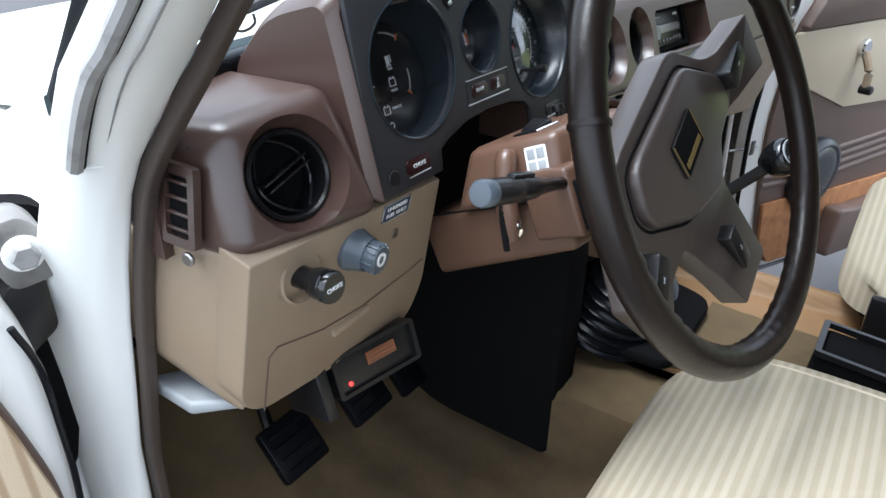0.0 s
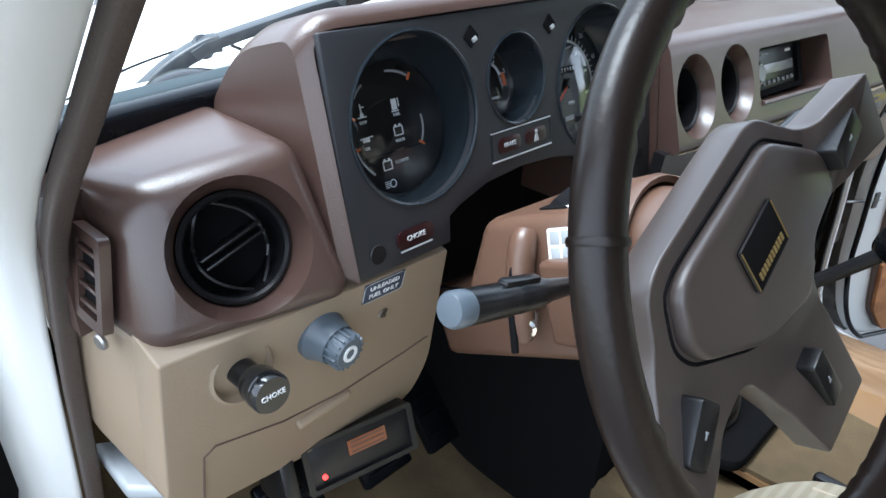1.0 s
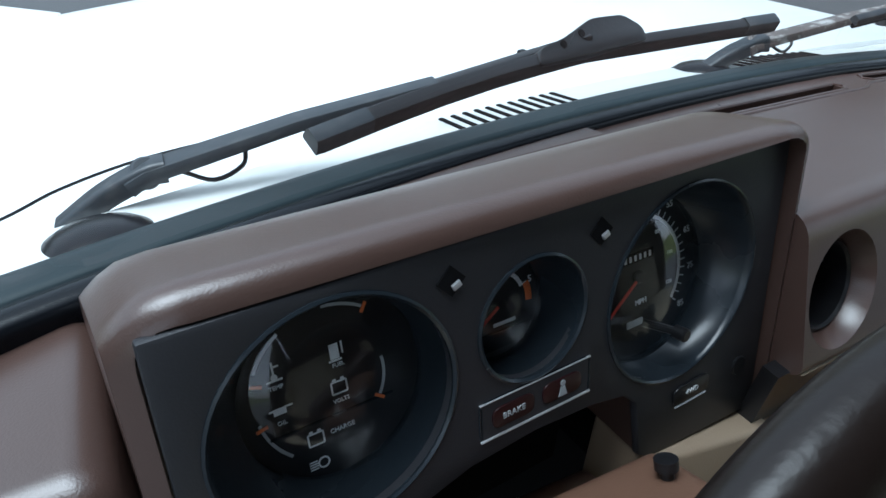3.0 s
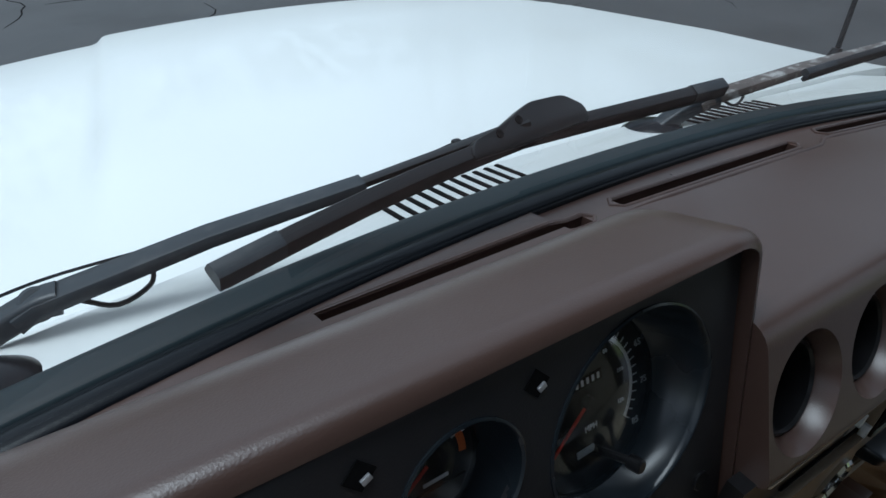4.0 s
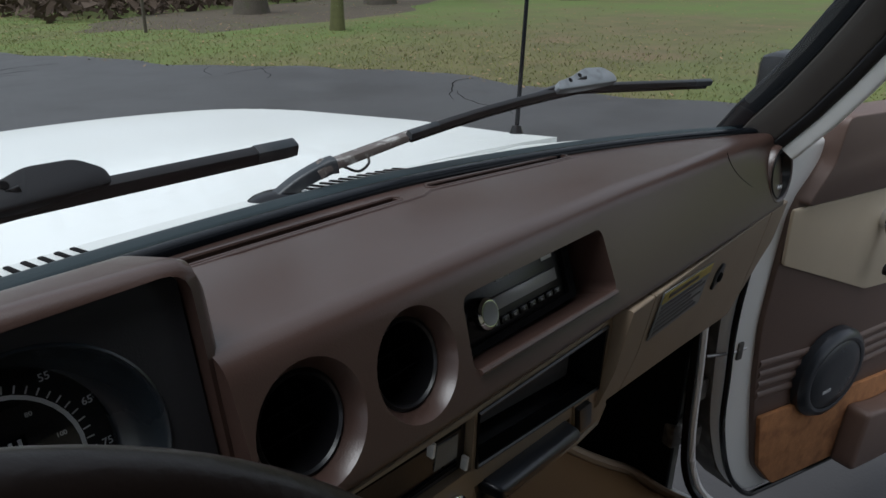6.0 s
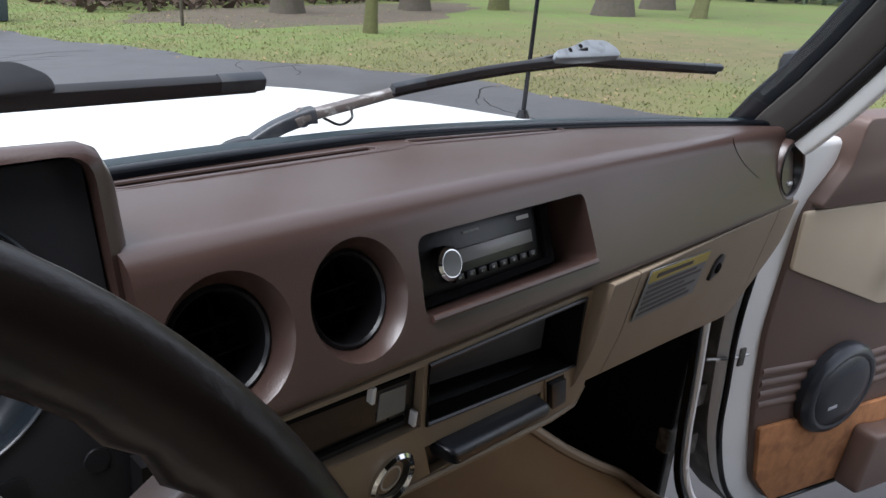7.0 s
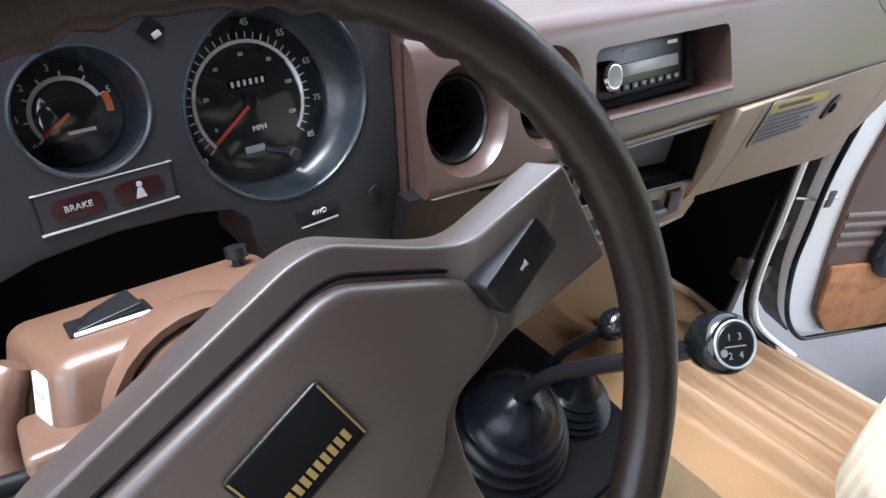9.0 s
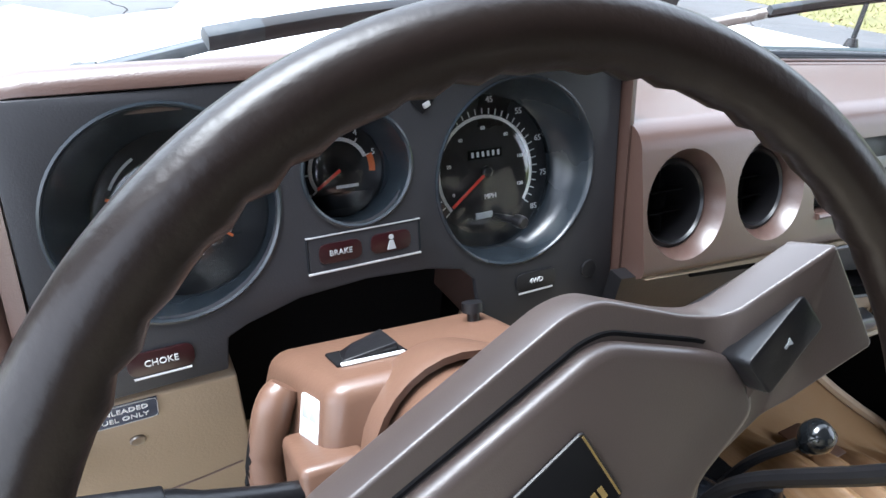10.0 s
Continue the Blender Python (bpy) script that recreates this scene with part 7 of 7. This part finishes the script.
TWIG = mat("brown_twigs", (0.085, 0.058, 0.04), 0.95, vary=0.3, scale=5)
EVERGREEN = mat("dark_evergreen", (0.045, 0.07, 0.03), 0.9, vary=0.4, scale=4)
WALL_PALE = mat("pale_siding", (0.55, 0.55, 0.52), 0.7, vary=0.06, scale=2)
ROOF_GREY = mat("grey_shingle", (0.12, 0.12, 0.13), 0.9, vary=0.2, scale=6)
BIN_GREEN = mat("dark_bin", (0.04, 0.055, 0.065), 0.5, vary=0.1)


def sheet(name, xs, ys, fx, lift, material, label, category):
    bm = bmesh.new()
    g = [[bm.verts.new((fx(x, y), y, ground_z(fx(x, y), y) + lift)) for y in ys] for x in xs]
    for a, b in zip(g, g[1:]):
        for j in range(len(ys) - 1):
            bm.faces.new((a[j], b[j], b[j + 1], a[j + 1]))
    return part(name, bm, material, None, label, 60, "structure", category)


far = list(np.linspace(-300, -20, 12)) + list(np.linspace(-15, 40, 111)) + list(np.linspace(45, 400, 14))
sheet("ground", list(np.linspace(-300, -20, 10)) + list(np.linspace(-10, 60, 50)) + list(np.linspace(70, 400, 12)), far, lambda x, y: x, 0.0, GRASS, "patchy moss and grass lawn", "lawn")
sheet("road", np.linspace(0, 1, 24), list(np.linspace(-40, 40, 200)), lambda t, y: -14 + t * ((road_edge(y) if y > -40 else 7.5) + 14), 0.02, ASPHALT, "old grey asphalt drive with cracks", "drive")


def cracks():
    rnd = random.Random(4)
    parts = []
    for k in range(26):
        x, y = rnd.uniform(-3, 7), rnd.uniform(1.5, 12)
        a = rnd.uniform(-0.4, 0.9)
        pts = [(x, y, 0)]
        for i in range(rnd.randint(5, 12)):
            a += rnd.uniform(-0.5, 0.5)
            x, y = x + 0.16 * math.cos(a), y + 0.16 * math.sin(a)
            pts.append((x, y, 0))
        pts = [(px, py, ground_z(px, py) + 0.0215) for px, py, _ in pts if px < road_edge(py) - 0.1]
        if len(pts) > 3:
            parts.append(sweep(pts, [(-0.007, -0.002), (0.007, -0.002), (0.004, 0.0015), (-0.004, 0.0015)], taper=lambda t: 0.4 + 1.6 * t * (1 - t) * 2))
    part("asphalt_crack", join(*parts), BLACK_MATT, None, "dark cracks and patches in the asphalt", 60, "stuff", "crack")


cracks()


def litter_bed():
    """Brown leaf bed under the trees, with an uneven edge."""
    bm = bmesh.new()
    rings = []
    for k in range(7):
        ring_v = []
        for i in range(64):
            a = 2 * math.pi * i / 64
            q = k / 6 * (1 + 0.12 * math.sin(3 * a + 1) + 0.07 * math.sin(7 * a) + 0.04 * math.sin(13 * a + 2))
            u, v = 8.2 * q * math.cos(a), 3.4 * q * math.sin(a)
            x, y = 14.6 + 0.98 * u - 0.18 * v, 17.0 + 0.18 * u + 0.98 * v
            ring_v.append(bm.verts.new((x, y, ground_z(x, y) + 0.02 * (1 - k / 6) + (0.006 if k < 6 else -0.01))))
        rings.append(ring_v)
    for p, q in zip(rings, rings[1:]):
        for i in range(64):
            bm.faces.new((p[i], p[(i + 1) % 64], q[(i + 1) % 64], q[i]))
    bmesh.ops.remove_doubles(bm, verts=bm.verts, dist=0.0005)
    part("leaf_bed", bm, LITTER_BED, None, "brown bed of fallen leaves under the trees", 60, "stuff", "leaves")


litter_bed()


def litter():
    rnd = random.Random(9)
    verts, faces = [], []
    for i in range(5200):
        y = rnd.uniform(-4, 30)
        x = road_edge(min(y, 39)) + abs(rnd.gauss(0, 9)) - 0.25
        s = rnd.uniform(0.012, 0.05) * rnd.uniform(0.6, 1.0)
        a, tilt = rnd.uniform(0, 6.28), rnd.uniform(-0.5, 0.5)
        z = ground_z(x, y) + 0.03
        k = len(verts)
        for u, v in ((-1, 0), (0, -0.6), (1, 0), (0, 0.6)):
            verts.append((x + s * (u * math.cos(a) - v * math.sin(a)), y + s * (u * math.sin(a) + v * math.cos(a)), z + s * u * tilt))
        faces.append((k, k + 1, k + 2, k + 3))
    me = bpy.data.meshes.new("fallen_leaves")
    me.from_pydata(verts, [], faces)
    me.materials.append(LEAF)
    tagged(new("fallen_leaves", me), "brown fallen leaves scattered on the grass", "leaves", "", "stuff")
    # grass tufts along the edge
    verts, faces = [], []
    for i in range(22000):
        y = rnd.uniform(-4, 26)
        x = road_edge(min(y, 39)) + abs(rnd.gauss(0, 3.2)) - 0.06
        h, a, w = rnd.uniform(0.015, 0.05), rnd.uniform(0, 6.28), rnd.uniform(0.006, 0.014)
        z = ground_z(x, y) + 0.005
        k = len(verts)
        verts += [(x - w * math.cos(a), y - w * math.sin(a), z), (x + w * math.cos(a), y + w * math.sin(a), z), (x + rnd.uniform(-0.04, 0.04), y + rnd.uniform(-0.04, 0.04), z + h)]
        faces.append((k, k + 1, k + 2))
    me = bpy.data.meshes.new("grass_blades")
    me.from_pydata(verts, [], faces)
    me.materials.append(GRASS_BLADE)
    tagged(new("grass_blades", me), "short green grass blades along the drive", "grass", "", "stuff")


GRASS_BLADE = mat("grass_blade", (0.16, 0.165, 0.05), 0.8, vary=0.4, scale=2)
litter()


def tree(x, y, r, h, lean, mossy, seed, label):
    rnd = random.Random(seed)
    t = thing("tree", (x, y, ground_z(x, y)), label, "tree", "trees beyond the drive")
    z0 = ground_z(x, y)
    bm = bmesh.new()
    n, k = 16, 14
    rings = []
    for i in range(n):
        f = i / (n - 1)
        rr = r * (1 + 0.45 * math.exp(-f * h * 1.3)) * (1 - 0.55 * f)
        cx, cy = x + lean * f * h + 0.06 * math.sin(f * 5 + seed), y + 0.05 * math.sin(f * 4 + seed * 2)
        rings.append([bm.verts.new((cx + rr * (1 + 0.10 * math.sin(3 * a + seed) + 0.06 * math.sin(7 * a + 2 * f)) * math.cos(a),
                                    cy + rr * (1 + 0.10 * math.sin(3 * a + seed) + 0.06 * math.sin(7 * a + 2 * f)) * math.sin(a), z0 - 0.1 + f * h)) for a in [2 * math.pi * j / k for j in range(k)]])
    for a, b in zip(rings, rings[1:]):
        for j in range(k):
            bm.faces.new((a[j], a[(j + 1) % k], b[(j + 1) % k], b[j]))
    part("trunk", bm, BARK_MOSS if mossy else BARK, t, "mossy trunk" if mossy else "grey-brown trunk", 60)
    limbs, leaves_v, leaves_f = [], [], []
    for i in range(8):
        f = rnd.uniform(0.45, 0.98)
        a = rnd.uniform(0, 6.28)
        L = rnd.uniform(1.2, 2.8) * (0.5 + r * 1.5)
        p0 = Vector((x + lean * f * h, y, z0 + f * h))
        p1 = p0 + Vector((math.cos(a) * L * 0.5, math.sin(a) * L * 0.5, L * 0.45))
        p2 = p0 + Vector((math.cos(a) * L, math.sin(a) * L, L * 0.7))
        limbs.append(tube([p0, p1, p2], r * 0.28, 6, taper=lambda t: 1 - 0.75 * t))
        for j in range(90):
            q = p1.lerp(p2, rnd.random() * 1.3) + Vector((rnd.gauss(0, 0.5), rnd.gauss(0, 0.5), rnd.gauss(0, 0.45)))
            s = rnd.uniform(0.05, 0.13)
            b = len(leaves_v)
            d1 = Vector((rnd.uniform(-1, 1), rnd.uniform(-1, 1), rnd.uniform(-1, 1))) * s
            d2 = Vector((rnd.uniform(-1, 1), rnd.uniform(-1, 1), rnd.uniform(-1, 1))) * s
            leaves_v += [q, q + d1, q + d1 + d2, q + d2]
            leaves_f.append((b, b + 1, b + 2, b + 3))
    part("limb", join(*limbs), BARK, t)
    me = bpy.data.meshes.new("crown")
    me.from_pydata([v - t.location for v in leaves_v], [], leaves_f)
    me.materials.append(EVERGREEN)
    c = new("crown", me)
    c.parent = t


for i, (x, y, r, h, lean, mossy, label) in enumerate((
        (10.8, 11.6, 0.13, 7, 0.0, True, "slim mossy tree trunk standing in the lawn"),
        (12.6, 17.2, 0.38, 9, 0.01, False, "broad grey tree trunk with brush at its foot"),
        (17.5, 16.6, 0.42, 9, 0.0, False, "broad grey tree trunk at the lawn's end"),
        (21.0, 15.6, 0.30, 8, 0.0, True, "slim mossy tree trunk in the wood"),
        (23.0, 12.1, 0.58, 10, 0.02, False, "broad pale grey tree trunk with a flared foot"),
        (29.0, 13.2, 0.55, 10, 0.03, False, "brown tree trunk farther off"),
        (25.0, 9.7, 0.22, 8, 0.28, True, "slim leaning mossy trunk"),
        (16.0, 24.0, 0.35, 10, 0.0, False, "dark trunk at the wood's edge"),
        (33.0, 20.0, 0.45, 10, 0.0, False, "dark trunk at the wood's edge"),
        (24.0, 24.0, 0.40, 10, 0.0, False, "dark trunk at the wood's edge"))):
    tree(x, y, r, h, lean, mossy, i + 1, label)


def brush():
    rnd = random.Random(21)
    verts, faces = [], []
    for i in range(24000):
        x, y = rnd.uniform(8, 30), rnd.uniform(19, 40)
        if y < 18 + 0.12 * x:
            continue
        z = ground_z(x, y) + abs(rnd.gauss(0, 0.9))
        s = rnd.uniform(0.1, 0.35)
        k = len(verts)
        for j in range(3):
            verts.append((x + rnd.uniform(-s, s), y + rnd.uniform(-s, s), z + rnd.uniform(-s, s)))
        faces.append((k, k + 1, k + 2))
    me = bpy.data.meshes.new("undergrowth")
    me.from_pydata(verts, [], faces)
    me.materials.append(TWIG)
    tagged(new("undergrowth", me), "brown winter undergrowth and brush at the wood's edge", "undergrowth", "", "stuff")
    verts, faces = [], []
    for i in range(16000):
        a = rnd.uniform(-0.5, 2.2)
        d = rnd.uniform(45, 75)
        x, y = d * math.cos(a), d * math.sin(a)
        z = ground_z(x, y) + rnd.uniform(0, 14) * rnd.random() + 0.2
        s = rnd.uniform(0.5, 1.4)
        k = len(verts)
        for j in range(3):
            verts.append((x + rnd.uniform(-s, s), y + rnd.uniform(-s, s), z + rnd.uniform(-s, s)))
        faces.append((k, k + 1, k + 2))
    me = bpy.data.meshes.new("far_wood")
    me.from_pydata(verts, [], faces)
    me.materials.append(EVERGREEN)
    tagged(new("far_wood", me), "dark evergreen wood far behind the lawn", "wood", "", "stuff")


brush()


def bin_and_posts():
    b = thing("wheelie_bin", (5.2, 18.2, 0), "dark wheeled rubbish bin at the end of the drive", "bin")
    z = ground_z(5.2, 18.2)
    part("body", hexa([(4.92, 17.95, z + 0.02), (5.48, 17.95, z + 0.02), (5.55, 17.9, z + 1.0), (4.85, 17.9, z + 1.0), (4.92, 18.45, z + 0.02), (5.48, 18.45, z + 0.02), (5.55, 18.5, z + 1.0), (4.85, 18.5, z + 1.0)], 0.03), BIN_GREEN, b)
    part("lid", box((5.2, 18.2, z + 1.04), (0.75, 0.68, 0.07), 0.02), BIN_GREEN, b)
    for x in (4.98, 5.42):
        part("wheel", lathe([(0, -0.03), (0.12, -0.03), (0.12, 0.03), (0, 0.03)], frame_of((x, 18.52, z + 0.12), (1, 0, 0)), 16), BLACK, b)
    for x, y in ((8.1, 15.0), (9.1, 21.5)):
        p = thing("post", (x, y, ground_z(x, y)), "thin dark post standing in the grass", "post", "posts in the lawn")
        part("shaft", box((x, y, ground_z(x, y) + 0.7), (0.06, 0.06, 1.4), 0.008), BARK, p)
        part("cap", box((x, y, ground_z(x, y) + 1.42), (0.09, 0.12, 0.10), 0.01), BLACK, p)
    h = thing("far_house", (50, 34, ground_z(50, 34)), "pale low house far behind the trees", "house")
    z = ground_z(50, 34)
    part("wall", box((50, 34, z + 1.4), (16, 6, 2.8)), WALL_PALE, h)
    part("roof", hexa([(41.5, 30.5, z + 2.8), (58.5, 30.5, z + 2.8), (58.5, 34, z + 4.8), (41.5, 34, z + 4.8), (41.5, 37.5, z + 2.8), (58.5, 37.5, z + 2.8), (58.5, 34.1, z + 4.8), (41.5, 34.1, z + 4.8)]), ROOF_GREY, h)
    for x in (44, 49, 54):
        w = part("window", box((x, 30.98, z + 1.5), (1.4, 0.06, 1.1)), BLACK, h)
        part("frame", box((x, 30.96, z + 2.1), (1.6, 0.08, 0.1)), WHITE_PAINT, w)


bin_and_posts()
